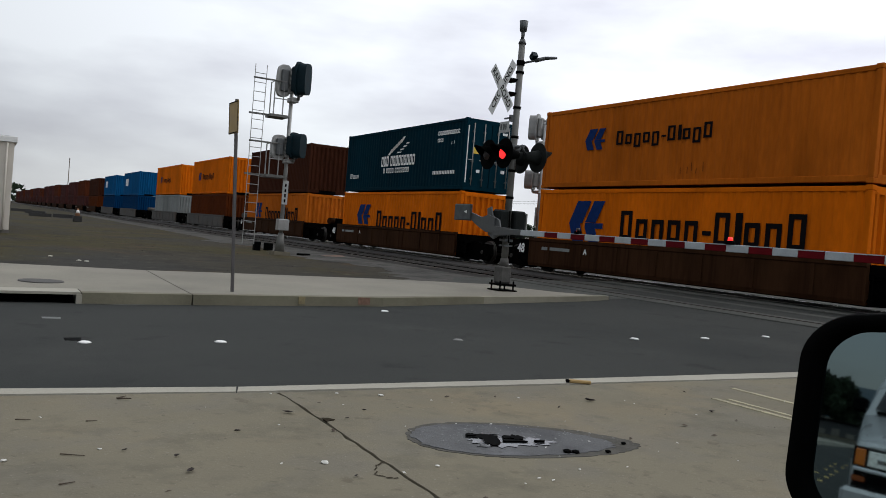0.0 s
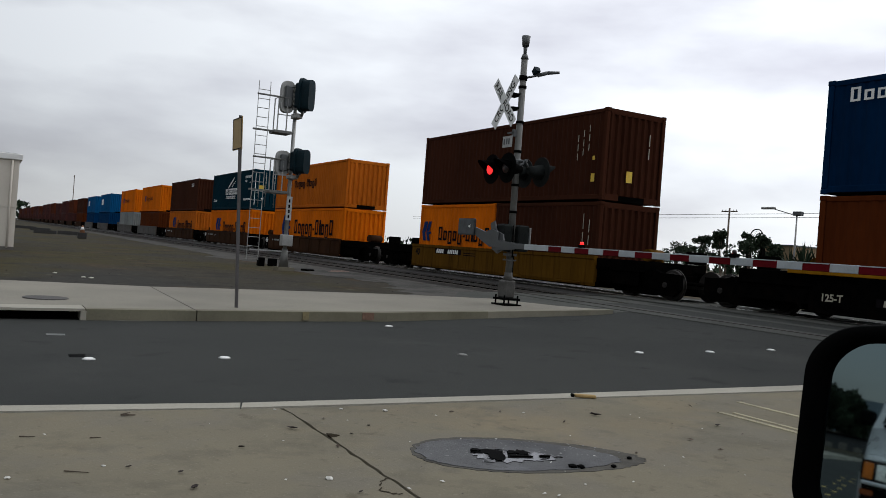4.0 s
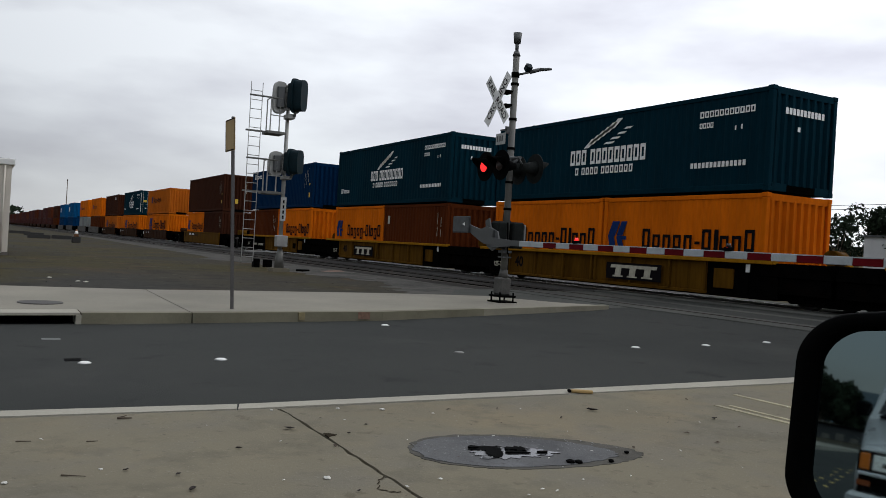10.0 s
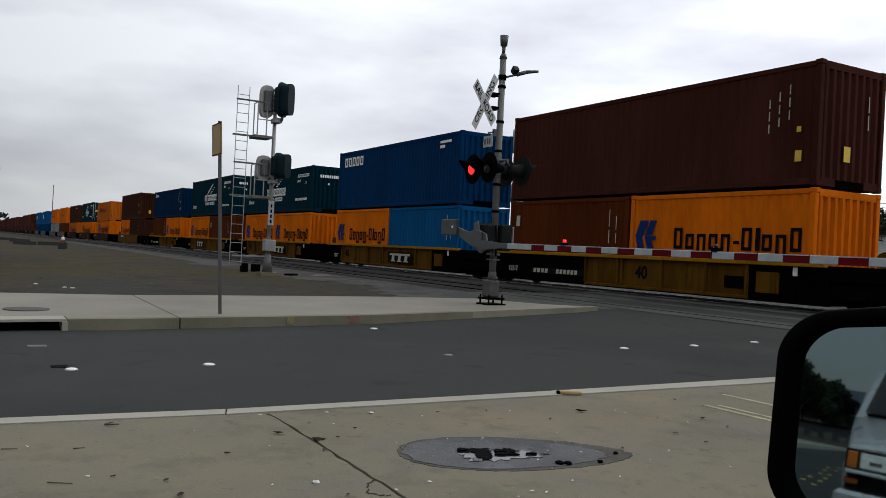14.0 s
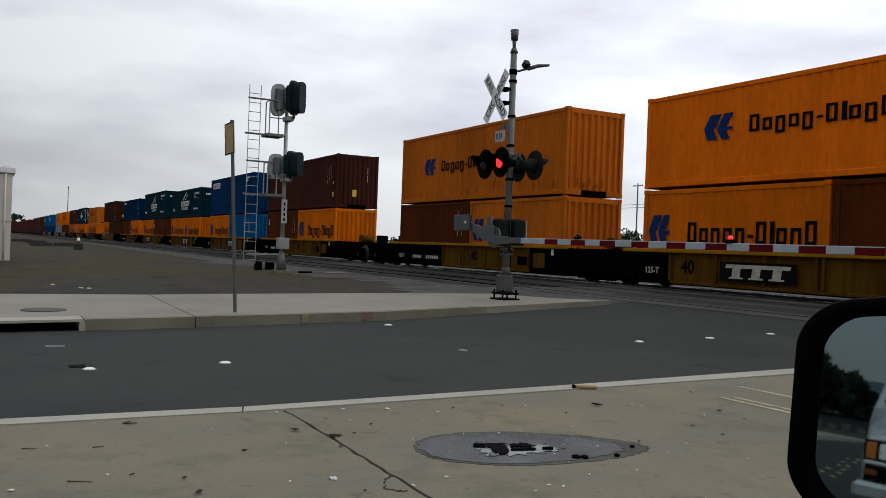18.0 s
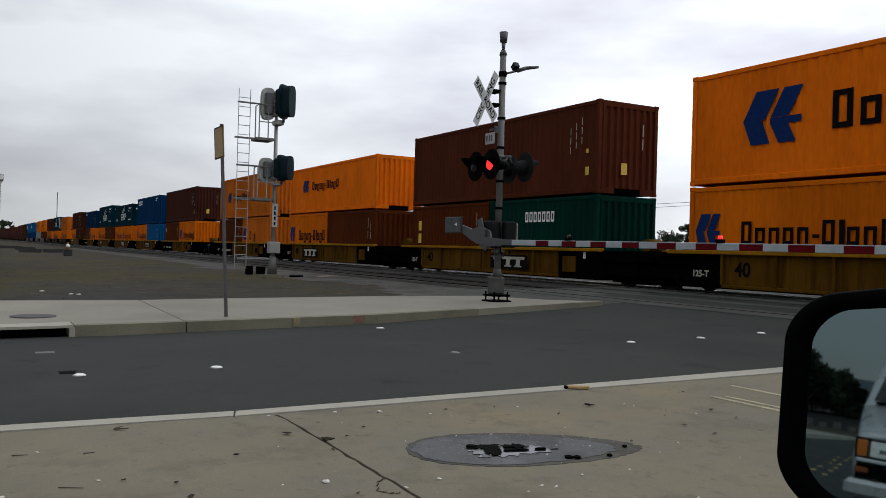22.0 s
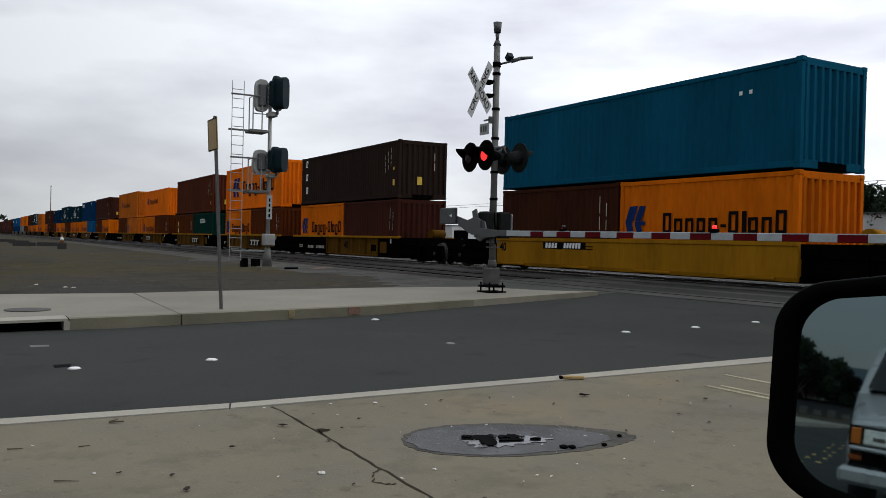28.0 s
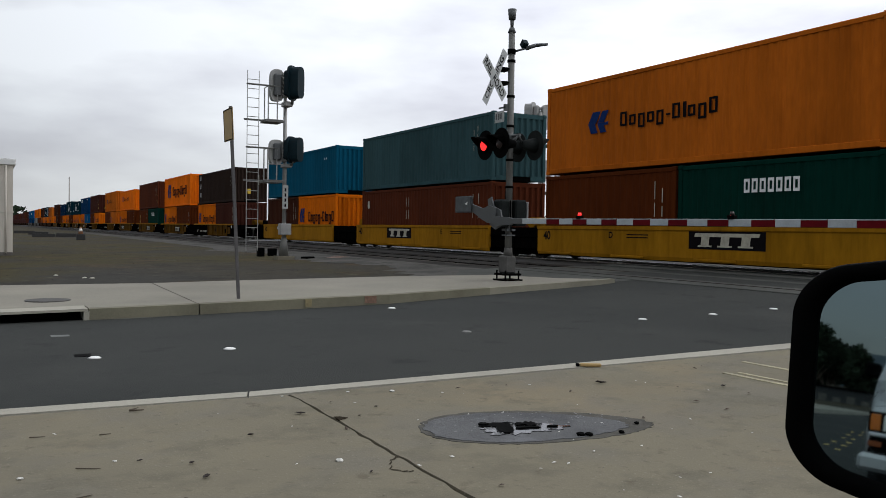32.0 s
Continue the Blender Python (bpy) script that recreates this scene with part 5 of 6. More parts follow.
        part("hood", prism(oval(0.21, 0.90), -0.36, -0.03, "y"), GALV if away else SIGNAL_HEAD, hd)
        part("head_case", boxes((-0.17, 0.17, 0.03, 0.26, -h * 0.36, h * 0.36), bevel=0.05), GALV if away else SIGNAL_HEAD, hd)
        part("bracket", boxes((-0.12, 0.16, -0.36, 0.10, z - 0.66 * h, z - 0.52 * h), bevel=0.02), GALV, c)
        part("bracket_arm", rod((0.12, -0.38, z - 0.60 * h), (0.14, -0.40, z - 0.40 * h), 0.05, n=10), MAST, c)
        rear = part("rear_head", prism(oval(0.24, 0.92), -0.10, 0.10, "y"), GALV, c, "silver back of a second light head", m=pose(-0.36, -0.10, z - 0.08))
        part("rear_case", boxes((-0.14, 0.14, -0.22, -0.10, -0.32 * h, 0.32 * h), bevel=0.04), GREY_BOX, rear)
        for k in range(6):
            part("cooling_rib", boxes((0.17, 0.34, -0.20, -0.06, -h * 0.36 + k * h * 0.13, -h * 0.36 + k * h * 0.13 + 0.09), bevel=0.01), GALV, rear)
    for z in (4.82, 2.74):
        rail_z = z + (1.14 if z > 4 else 1.08)
        part("platform", boxes((-0.80, -0.18, -0.34, 0.30, z - 0.10, z), bevel=0.01), MAST, c, "grated service platform")
        part("platform_beam", boxes((-1.46, 0.04, -0.05, 0.01, z - 0.06, z)), MAST, c)
        for x in (-0.70, -0.66, -0.38):
            part("guard_post", rod((x, -0.30 if x != -0.66 else 0.28, z), (x, -0.30 if x != -0.66 else 0.28, rail_z), 0.022, n=6), GALV, c)
        part("guard_bar", rod((-1.46, -0.30, rail_z), (-0.30, -0.30, rail_z), 0.030, n=6), MAST, c)
        part("guard_bar", rod((-0.72, -0.30, z + 0.54), (-0.20, -0.30, z + 0.54), 0.018, n=6), GALV, c)
        part("guard_bar", rod((-0.70, -0.30, rail_z), (-0.66, 0.28, rail_z), 0.018, n=6), GALV, c)
    part("stay", boxes((-1.25, 0.0, -0.02, 0.02, 0.62, 0.67)), GALV, c)
    ladder = part("ladder", boxes((-1.435, -1.415, -0.30, -0.28, 0.30, 6.42), (-1.035, -1.015, -0.30, -0.28, 0.30, 6.42)), GALV, c, "thin silver ladder")
    for k in range(19):
        part("rung", rod((-1.425, -0.29, 0.45 + 0.315 * k), (-1.025, -0.29, 0.45 + 0.315 * k), 0.012, n=6), GALV, ladder)
    return c


block_signal(pose(9.31, 28.52, 0.20))
block_signal(pose(21.4, 30.2, 0.30, 0, 0, 180), True)
for k, (x, y, w, h) in enumerate(((9.4, 31.6, 0.24, 0.34), (9.95, 31.9, 0.26, 0.30), (10.3, 28.8, 0.5, 0.08))):
    thing("track_case", boxes((-w / 2, w / 2, -0.15, 0.15, 0, h), bevel=0.02), MATT_BLACK, pose(x, y, gz(x) - 0.015, 0, 0, 20 * k), label="low black steel case on the gravel by the signal", category="equipment case", group="cases by the signal")

# ---- beige building at the roadside ----
bld = empty("building", pose(1.1, 37.7, gz(1.1) - 0.02), label="small flat-roofed beige stucco building with white trim", category="building")
part("wall", boxes((-14, 0, 0, 9, 0, 3.62)), STUCCO, bld)
part("roof_trim", boxes((-14.1, 0.10, -0.10, 9.1, 3.62, 3.86), bevel=0.02), mat("white_trim", (0.62, 0.62, 0.60), rough=0.6, var=0.1, scale=3), bld, "white roof edge")
part("roof", boxes((-13.9, -0.1, 0.1, 8.9, 3.80, 3.88)), GREY_BOX, bld)
part("base_strip", boxes((-14.02, 0.02, -0.02, 9.02, 0.0, 0.14)), mat("dark_plinth", (0.10, 0.09, 0.08), rough=0.9), bld)
part("downpipe", rod((-0.25, -0.06, 0.1), (-0.25, -0.06, 3.6), 0.04, n=10), STUCCO, bld)
part("wall_band", boxes((-14.03, 0.03, -0.03, 0.0, 1.72, 1.80)), STUCCO, bld)

# ---- concrete stops, cone, poles ----
STOP = mat("dark_concrete", (0.022, 0.021, 0.02), rough=0.9, var=0.3, scale=2, grain=30)
for k, (x, y, w) in enumerate(((4.6, 114, 2.4), (4.9, 83, 1.9), (6.9, 83, 2.0), (5.4, 100, 2.0))):
    thing("parking_stop", prism([(-0.16, 0), (0.16, 0), (0.11, 0.32), (-0.11, 0.32)], -w / 2, w / 2, "y"), STOP, pose(x, y, gz(x) - 0.015, 0, 0, 70), label="dark low concrete block on the dirt", category="parking stop", group="blocks on the dirt lot")
cone = empty("traffic_cone", pose(6.5, 68, gz(6.5) - 0.015), label="faded orange and white traffic cone on a dark base", category="traffic cone")
part("base", boxes((-0.3, 0.3, -0.3, 0.3, 0, 0.45), bevel=0.03), STOP, cone)
part("cone", rod((0, 0, 0.45), (0, 0, 1.0), 0.2, 0.05, 16), mat("faded_orange", (0.22, 0.10, 0.045), rough=0.7), cone)
part("band", rod((0, 0, 0.66), (0, 0, 0.86), 0.146, 0.092, 16), WHITE_PAINT, cone, "white band")


# ---- vegetation ----
def tree(x, y, z, height, spread, seed, label, trunk_h=0.35, n=1500, leaf=0.22, kind="tree"):
    rnd = random.Random(seed)
    t = empty(kind, pose(x, y, z), label=label, category=kind)
    bm = bmesh.new()
    th = height * trunk_h
    tube(bm, (0, 0, -0.2), (0.1, 0, th), height * 0.028, height * 0.018, n=8)
    tips = []
    for k in range(7):
        a = rnd.uniform(0, 6.283)
        r = spread * rnd.uniform(0.25, 0.75)
        tip = (r * math.cos(a), r * math.sin(a), height * rnd.uniform(0.5, 0.9))
        tube(bm, (0.08, 0, th * rnd.uniform(0.7, 1.0)), tip, height * 0.012, height * 0.004, n=6)
        tips.append(tip)
    tips.append((0.1, 0, height * 0.92))
    part("trunk", bm, BARK, t)
    cr = bmesh.new()
    clumps = []
    for tip in tips:
        for k in range(4):
            clumps.append((tip[0] + rnd.gauss(0, spread * 0.2), tip[1] + rnd.gauss(0, spread * 0.2), min(height * 0.97, tip[2] + rnd.gauss(0, height * 0.08)), spread * rnd.uniform(0.16, 0.34)))
    for k in range(n):
        cx, cy, cz, r = rnd.choice(clumps)
        d = Vector((rnd.gauss(0, 1), rnd.gauss(0, 1), rnd.gauss(0, 0.8))).normalized() * r * rnd.uniform(0.5, 1.05)
        c = Vector((cx, cy, cz)) + d
        a, b = Vector((rnd.gauss(0, 1), rnd.gauss(0, 1), rnd.gauss(0, 1))).normalized(), Vector((rnd.gauss(0, 1), rnd.gauss(0, 1), rnd.gauss(0, 1))).normalized()
        s = leaf * rnd.uniform(0.6, 1.3)
        cr.faces.new([cr.verts.new(c + q) for q in (a * s, b * s * 0.6, -a * s, -b * s * 0.6)])
    part("crown", cr, DARK_LEAF, t)
    return t


def behind(u, v, z, X):
    """Carries a place seen at distance 40 from the camera's line out to distance X."""
    k = X / 40.0
    return u * k, v * k, EYE + (z - EYE) * k


G = gz(60)
x, y, z = behind(40, 26.2, 4.35, 62)
tree(x, y, G, z - G + 0.3, 2.7, 3, "tall dark leafy tree beyond the railway", n=4200, leaf=0.17)
x, y, z = behind(40, 24.0, 4.5, 66)
tree(x, y, G, z - G, 3.6, 4, "dark leafy tree beyond the railway", n=3800, leaf=0.17)
x, y, z = behind(40, 28.9, 4.2, 70)
tree(x, y, G, z - G, 2.6, 5, "dark leafy tree beyond the railway", n=1400)
for k, (v, zz, X, s) in enumerate(((38.4, 3.4, 75, 1.6), (37.2, 3.7, 70, 1.6), (35.0, 3.6, 60, 1.8), (41, 2.9, 80, 2.4), (45, 2.9, 85, 2.6), (50, 2.8, 90, 2.6), (20, 4.0, 70, 3.0), (58, 2.7, 90, 2.6), (66, 2.7, 90, 2.6), (33.2, 3.0, 68, 1.5))):
    x, y, z = behind(40, v, zz, X)
    tree(x, y, G, z - G, s, 20 + k, "dark rounded bush beyond the railway", trunk_h=0.15, n=1300, leaf=0.19, kind="bush")
for k, (v, zz, X) in enumerate(((31.2, 3.3, 58), (30.3, 3.2, 60), (32.0, 2.9, 59))):
    x, y, z = behind(40, v, zz, X)
    rnd = random.Random(70 + k)
    p = empty("palm", pose(x, y, G), label="low spiky palm beyond the railway", category="palm")
    part("trunk", rod((0, 0, -0.1), (0, 0, 1.2), 0.22, 0.18, 10), BARK, p)
    for q in range(46):
        a, e, r = rnd.uniform(0, 6.283), rnd.uniform(0.15, 1.4), (z - G - 1.0) * rnd.uniform(0.8, 1.15)
        d = Vector((math.cos(a) * math.cos(e), math.sin(a) * math.cos(e), math.sin(e)))
        w = Vector((-math.sin(a), math.cos(a), 0)) * 0.09
        o = Vector((0, 0, 1.15))
        bm = bmesh.new()
        mid, tip = o + d * r * 0.6, o + d * r - Vector((0, 0, 0.25 * r * math.cos(e)))
        vv = [bm.verts.new(pt) for pt in (o, mid - w, tip, mid + w)]
        bm.faces.new(vv)
        part("frond", bm, DARK_LEAF, p)

# ---- lamp, poles, sheds beyond the track ----
x, y, z = behind(40, 31.9, 4.8, 58)
lamp = empty("street_lamp", pose(x, y, G), label="grey street lamp with a flat head on a short arm", category="street lamp")
part("pole", rod((0, 0, 0), (0, 0, z - G + 0.1), 0.09, 0.06, 10), GALV, lamp)
part("arm", rod((0, 0, z - G - 0.1), (0, 2.4, z - G + 0.5), 0.04, n=8), GALV, lamp)
part("lamp_head", boxes((-0.16, 0.16, 2.2, 3.6, z - G + 0.45, z - G + 0.65), bevel=0.06), GALV, lamp)
part("camera_box", boxes((-0.2, 0.2, -0.5, 0.3, z - G - 0.1, z - G + 0.25), bevel=0.04), GREY_BOX, lamp)


def utility_pole(x, y, z0, h, label):
    p = empty("utility_pole", pose(x, y, z0), label=label, category="utility pole")
    part("pole", rod((0, 0, 0), (0, 0, h), 0.16, 0.11, 10), BARK, p)
    part("crossarm", boxes((-0.07, 0.07, -1.3, 1.3, h - 0.5, h - 0.36)), BARK, p)
    for k in (-1.15, -0.6, 0.6, 1.15):
        part("insulator", rod((0, k, h - 0.36), (0, k, h - 0.18), 0.05, 0.03, 8), GREY_BOX, p)


x, y, z = behind(40, 36.8, 5.2, 85)
utility_pole(x, y, G, z - G, "brown timber utility pole with a crossarm")
x, y, z = behind(40, 52.0, 4.6, 95)
utility_pole(x, y, G, z - G, "brown timber utility pole with a crossarm")
for v, zz, X in ((48.97, 5.09, 130), (44.61, 6.25, 105)):
    x, y, z = behind(40, v, zz, X)
    utility_pole(x, y, G, z - G, "brown timber utility pole with a crossarm")
utility_pole(25.3, 302, 0.3, 16.5, "tall thin timber pole far along the railway")
wire = bmesh.new()
for dz in (0, 0.5):
    tube(wire, (85, -60, 8.9 + dz), (95, 190, 8.7 + dz), 0.03, n=5)
thing("overhead_wire", wire, MATT_BLACK, label="thin dark overhead wires", category="wire")
TAN = mat("tan_wall", (0.20, 0.145, 0.08), rough=0.9, var=0.2, scale=1)
WHITE_WALL = mat("white_metal", (0.50, 0.51, 0.51), rough=0.6, var=0.1, scale=1)


def shed(v, ztop, X, w, d, m, name, label):
    x, y, z = behind(40, v, ztop, X)
    s = empty(name, pose(x, y, G), label=label, category=name.replace("_", " "))
    part("wall", boxes((0, d, -w, 0, 0, z - G)), m, s)
    part("roof", boxes((-0.15, d + 0.15, -w - 0.15, 0.15, z - G, z - G + 0.14)), GREY_BOX, s)
    part("door", boxes((-0.03, 0.0, -0.6 * w, -0.35 * w, 0, 0.6 * (z - G))), MATT_BLACK, s)
    return s


shed(27.3, 3.2, 60, 5.5, 4, WHITE_WALL, "trailer", "white box trailer beyond the railway")
shed(29.4, 2.6, 72, 3.4, 4, TAN, "shed", "tan low shed beyond the railway")
shed(34.2, 3.0, 74, 4.0, 4, TAN, "shed", "tan low shed beyond the railway")
shed(72, 2.8, 70, 7, 8, WHITE_WALL, "warehouse", "low white warehouse beyond the railway")
shed(110, 2.6, 90, 24, 8, WHITE_WALL, "warehouse", "low white warehouse beyond the railway")
ring = bmesh.new()
x, y, z = behind(40, 34.6, 3.45, 62)
for k in range(28):
    a, b = 2 * math.pi * k / 28, 2 * math.pi * (k + 1) / 28
    tube(ring, (0, 0.75 * math.cos(a), 0.75 * math.sin(a)), (0, 0.75 * math.cos(b), 0.75 * math.sin(b)), 0.05, n=6, cap=False)
reel = empty("cable_reel", pose(x, y, G), label="large dark reel standing on a frame", category="reel")
part("rim", ring, MATT_BLACK, reel, m=pose(0, 0, z - G))
part("stand", boxes((-0.2, 0.2, -0.9, -0.6, 0, z - G), (-0.2, 0.2, 0.6, 0.9, 0, z - G), (-0.1, 0.1, -0.9, 0.9, z - G - 0.06, z - G + 0.06)), MATT_BLACK, reel)
# far tree line
far = bmesh.new()
rnd = random.Random(9)
for k in range(900):
    X = rnd.uniform(240, 300)
    v = rnd.uniform(-260, 900)
    h = 6 + 3 * noise.noise((v * 0.02, 0, 0)) + rnd.uniform(-1.5, 1.5)
    c = Vector((X, v, rnd.uniform(0.5, h)))
    for q in range(3):
        a, b = Vector((0, rnd.gauss(0, 1), rnd.gauss(0, 1))).normalized() * rnd.uniform(1, 2.4), Vector((rnd.gauss(0, 1), rnd.gauss(0, 1), rnd.gauss(0, 1))).normalized() * rnd.uniform(0.8, 1.8)
        o = c + Vector((rnd.uniform(-2, 2), rnd.uniform(-3, 3), rnd.uniform(-1, 1)))
        far.faces.new([far.verts.new(o + w) for w in (a, b, -a, -b)])
for k in range(260):
    v = rnd.uniform(780, 860)
    o = Vector((rnd.uniform(-40, 34), v, rnd.uniform(2, 16)))
    a, b = Vector((rnd.gauss(0, 1), 0, rnd.gauss(0, 1))).normalized() * rnd.uniform(1.5, 3.5), Vector((rnd.gauss(0, 1), rnd.gauss(0, 1), rnd.gauss(0, 1))).normalized() * rnd.uniform(1.5, 3)
    far.faces.new([far.verts.new(o + w) for w in (a, b, -a, -b)])
thing("far_trees", far, DARK_LEAF, label="dark tree line far beyond the railway", category="trees", kind="stuff")

# ---- markers and litter on the road, patch on the forecourt ----
MARK = mat("marker_white", (0.72, 0.72, 0.70), rough=0.5, var=0.1, scale=10)
WORN_MARK = mat("marker_worn", (0.16, 0.16, 0.15), rough=0.7, var=0.2, scale=10)
for k, (u, v) in enumerate(((0.96, 8.68), (2.25, 8.62), (5.05, 8.56), (7.74, 8.50), (9.01, 8.47), (10.35, 8.55), (5.45, 11.48))):
    bm = bmesh.new()
    tube(bm, (0, 0, 0), (0, 0, 0.014), 0.066, 0.042, 14)
    worn = k == 2
    thing("road_marker", bm, WORN_MARK if worn else MARK, pose(u, v, gz(u)), label="small round grey worn road marker on the asphalt" if worn else "small round white raised road marker on the asphalt", category="road marker", group="markers along the lane")

for k in range(6):
    u = -1.7 - 2.6 * k - (0.6 if k % 2 else 0)
    thing("road_marker", rod((0, 0, 0), (0, 0, 0.014), 0.066, 0.042, 14), MARK, pose(u, 8.7 + 0.004 * k, gz(u)), label="small round white raised road marker on the asphalt", category="road marker", group="markers along the lane")
BUTTON = mat("marker_yellow", (0.50, 0.36, 0.11), rough=0.6, var=0.2, scale=10)
for k in range(7):
    for row in (0, 1):
        u = -18.2 - 2.4 * k - 1.1 * row
        v = 5.25 - 0.172 * (u + 18.2) - 0.33 * row
        drive = v < 6.0 - 0.0167 * u
        thing("road_marker", rod((0, 0, 0), (0, 0, 0.018), 0.07, 0.05, 14), BUTTON, pose(u, v, gz(u) + (LOT - 0.01 if drive else 0)), label="small yellow raised road marker of a double line on the asphalt", category="road marker", group="yellow markers of the double line")


thing("tar_stain", slab([(0.8, 8.99), (0.96, 8.99), (0.94, 8.8), (0.8, 8.83)], 0.006, 0.004), MATT_BLACK, label="dark tar stain beside a road marker", category="stain", kind="structure")
thing("paint_fleck", slab([(0.7, 10.66), (0.9, 10.62), (0.89, 10.46), (0.7, 10.5)], 0.006, 0.004), mat("worn_road_paint", (0.10, 0.105, 0.10), rough=0.9, var=0.3, scale=9), label="worn fleck of road paint on the asphalt", category="painted line", kind="structure")
KERB_STAIN = mat("faded_kerb_paint", (0.20, 0.165, 0.088), rough=0.95, var=0.3, scale=20, grain=60)
SPRAY = mat("faded_orange_spray", (0.155, 0.090, 0.062), rough=0.95, var=0.5, scale=14, grain=60)
rs = random.Random(77)
for u, v, a, z in ((11.35, 28.9, 0.60, 0.0), (11.75, 29.4, 0.35, 0.002)):
    pts = [(u + a * rs.uniform(0.7, 1.1) * math.cos(2 * math.pi * k / 18), v + 0.45 * a * rs.uniform(0.6, 1.2) * math.sin(2 * math.pi * k / 18)) for k in range(18)]
    thing("spray_mark", slab(pts, 0.006, z), SPRAY, label="faded orange spray mark on the gravel", category="spray mark", kind="structure")
for u, v, w, color in ((4.34, 12.085, 0.05, KERB_STAIN), (5.38, 12.12, 0.10, SPRAY)):
    thing("kerb_mark", boxes((u - w, u + w, v - 0.012, v + 0.02, gz(u) + 0.03, gz(u) + 0.142)), color, label="faded paint mark on the kerb face", category="painted mark", kind="structure")


def lot_z(u):
    return gz(u) + LOT


# shallow gravelly patch with a puddle in it
def leaf_outline(c, a, b, turn, n, seed, rough):
    rnd = random.Random(seed)
    out = []
    for k in range(n):
        t = 2 * math.pi * k / n
        r = 1 + rnd.uniform(-rough, rough)
        x, y = a * math.cos(t) * r, b * math.sin(t) * r * (1 - 0.25 * math.cos(t))
        out.append((c[0] + x * math.cos(turn) - y * math.sin(turn), c[1] + x * math.sin(turn) + y * math.cos(turn)))
    return out


PATCH = patchy("grey_gravel_patch", (0.118, 0.119, 0.121), [((0.082, 0.083, 0.086), 2.2, 0.45, 0.62, 0.8), ((0.155, 0.158, 0.165), 3.5, 0.55, 0.70, 0.7), ((0.05, 0.05, 0.052), 30, 0.60, 0.70, 0.5), ((0.24, 0.24, 0.245), 60, 0.62, 0.74, 0.5)], 0.5)
PATCH_EDGE = patchy("worn_patch_edge", (0.088, 0.084, 0.074), [((0.058, 0.055, 0.049), 4.0, 0.48, 0.62, 0.8), ((0.13, 0.125, 0.11), 26, 0.58, 0.70, 0.5)], 0.4)
thing("patch_rim", slab(leaf_outline((2.885, 4.055), 0.695, 0.385, -0.42, 96, 2, 0.022), 0.05, LOT + 0.003), PATCH_EDGE, label="dark worn edge of a patch in the concrete", category="pavement patch", kind="structure")
thing("pavement_patch", slab(leaf_outline((2.82, 4.065), 0.60, 0.338, -0.42, 70, 3, 0.03), 0.05, LOT + 0.007), PATCH, label="grey gravelly patch in the concrete", category="pavement patch", kind="structure")
WATER = bpy.data.materials.new("puddle_water")
WATER.use_nodes = True
wb = WATER.node_tree.nodes["Principled BSDF"]
wb.inputs["Base Color"].default_value = (0.02, 0.021, 0.022, 1)
wb.inputs["Roughness"].default_value = 0.04
wb.inputs["Specular IOR Level"].default_value = 1.0
for c, a, b, s in (((2.72, 4.03), 0.20, 0.13, 5), ((2.88, 3.985), 0.14, 0.085, 6), ((2.64, 4.10), 0.10, 0.10, 9)):
    thing("puddle", slab(leaf_outline(c, a, b, -0.44, 30, s, 0.28), 0.03, LOT + 0.010 + 0.0015 * s / 5), WATER, label="thin puddle reflecting the sky in the gravelly patch", category="puddle", kind="structure")


# black pieces added as the puddle's dark reflections; they also cover the lamp's red one
for k, (u, v, a, b) in enumerate(((2.660, 4.145, 0.090, 0.050), (2.655, 4.05, 0.050, 0.095), (2.80, 4.09, 0.040, 0.030), (2.78, 4.01, 0.075, 0.020), (2.84, 4.06, 0.035, 0.050), (2.93, 3.955, 0.030, 0.012), (2.60, 4.185, 0.030, 0.028))):
    thing("mud_clod", slab(leaf_outline((u, v), a, b, -0.44, 15, 60 + k, 0.30), 0.03, LOT + 0.016 + 0.001 * k), MATT_BLACK, label="black piece painted as a dark reflection in the puddle", category="mud", group="mud in the puddle")


def litter(name, n, seed, size, material, label, region, inside=None):
    rnd = random.Random(seed)
    bm = bmesh.new()
    for k in range(n):
        u, v = rnd.uniform(*region[0]), rnd.uniform(*region[1])
        if v > near_v(u) - 0.35 or (inside and not inside(u, v)):
            continue
        s, a = size * rnd.uniform(0.4, 1.3), rnd.uniform(0, 6.283)
        ax, ay = Vector((math.cos(a), math.sin(a), rnd.uniform(-0.2, 0.2))) * s, Vector((-math.sin(a), math.cos(a), rnd.uniform(-0.2, 0.2))) * s * rnd.uniform(0.3, 0.6)
        o = Vector((u, v, lot_z(u) + (0.012 if inside else 0.008)))
        top = bm.verts.new(o + Vector((0, 0, s * 0.35)))
        ring_ = [bm.verts.new(o + w) for w in (ax, ay, -ax, -ay)]
        for q in range(4):
            bm.faces.new((ring_[q], ring_[(q + 1) % 4], top))
    thing(name, bm, material, label=label, category="litter", kind="stuff")


litter("dry_leaves", 60, 11, 0.020, mat("dry_leaf", (0.055, 0.038, 0.026), rough=0.9, var=0.4, scale=9), "small dark dry leaves and twigs on the concrete", ((0.2, 9), (1.5, 5.6)))
litter("pale_chips", 65, 12, 0.013, mat("pale_chip", (0.55, 0.54, 0.50), rough=0.8, var=0.2, scale=9), "small pale chips and paper bits on the concrete", ((0.2, 7), (2.0, 5.6)))
litter("grit", 260, 13, 0.006, mat("grit", (0.12, 0.10, 0.085), rough=0.9, var=0.4, scale=9), "fine grit scattered on the concrete", ((0.5, 6), (2.0, 5.5)))
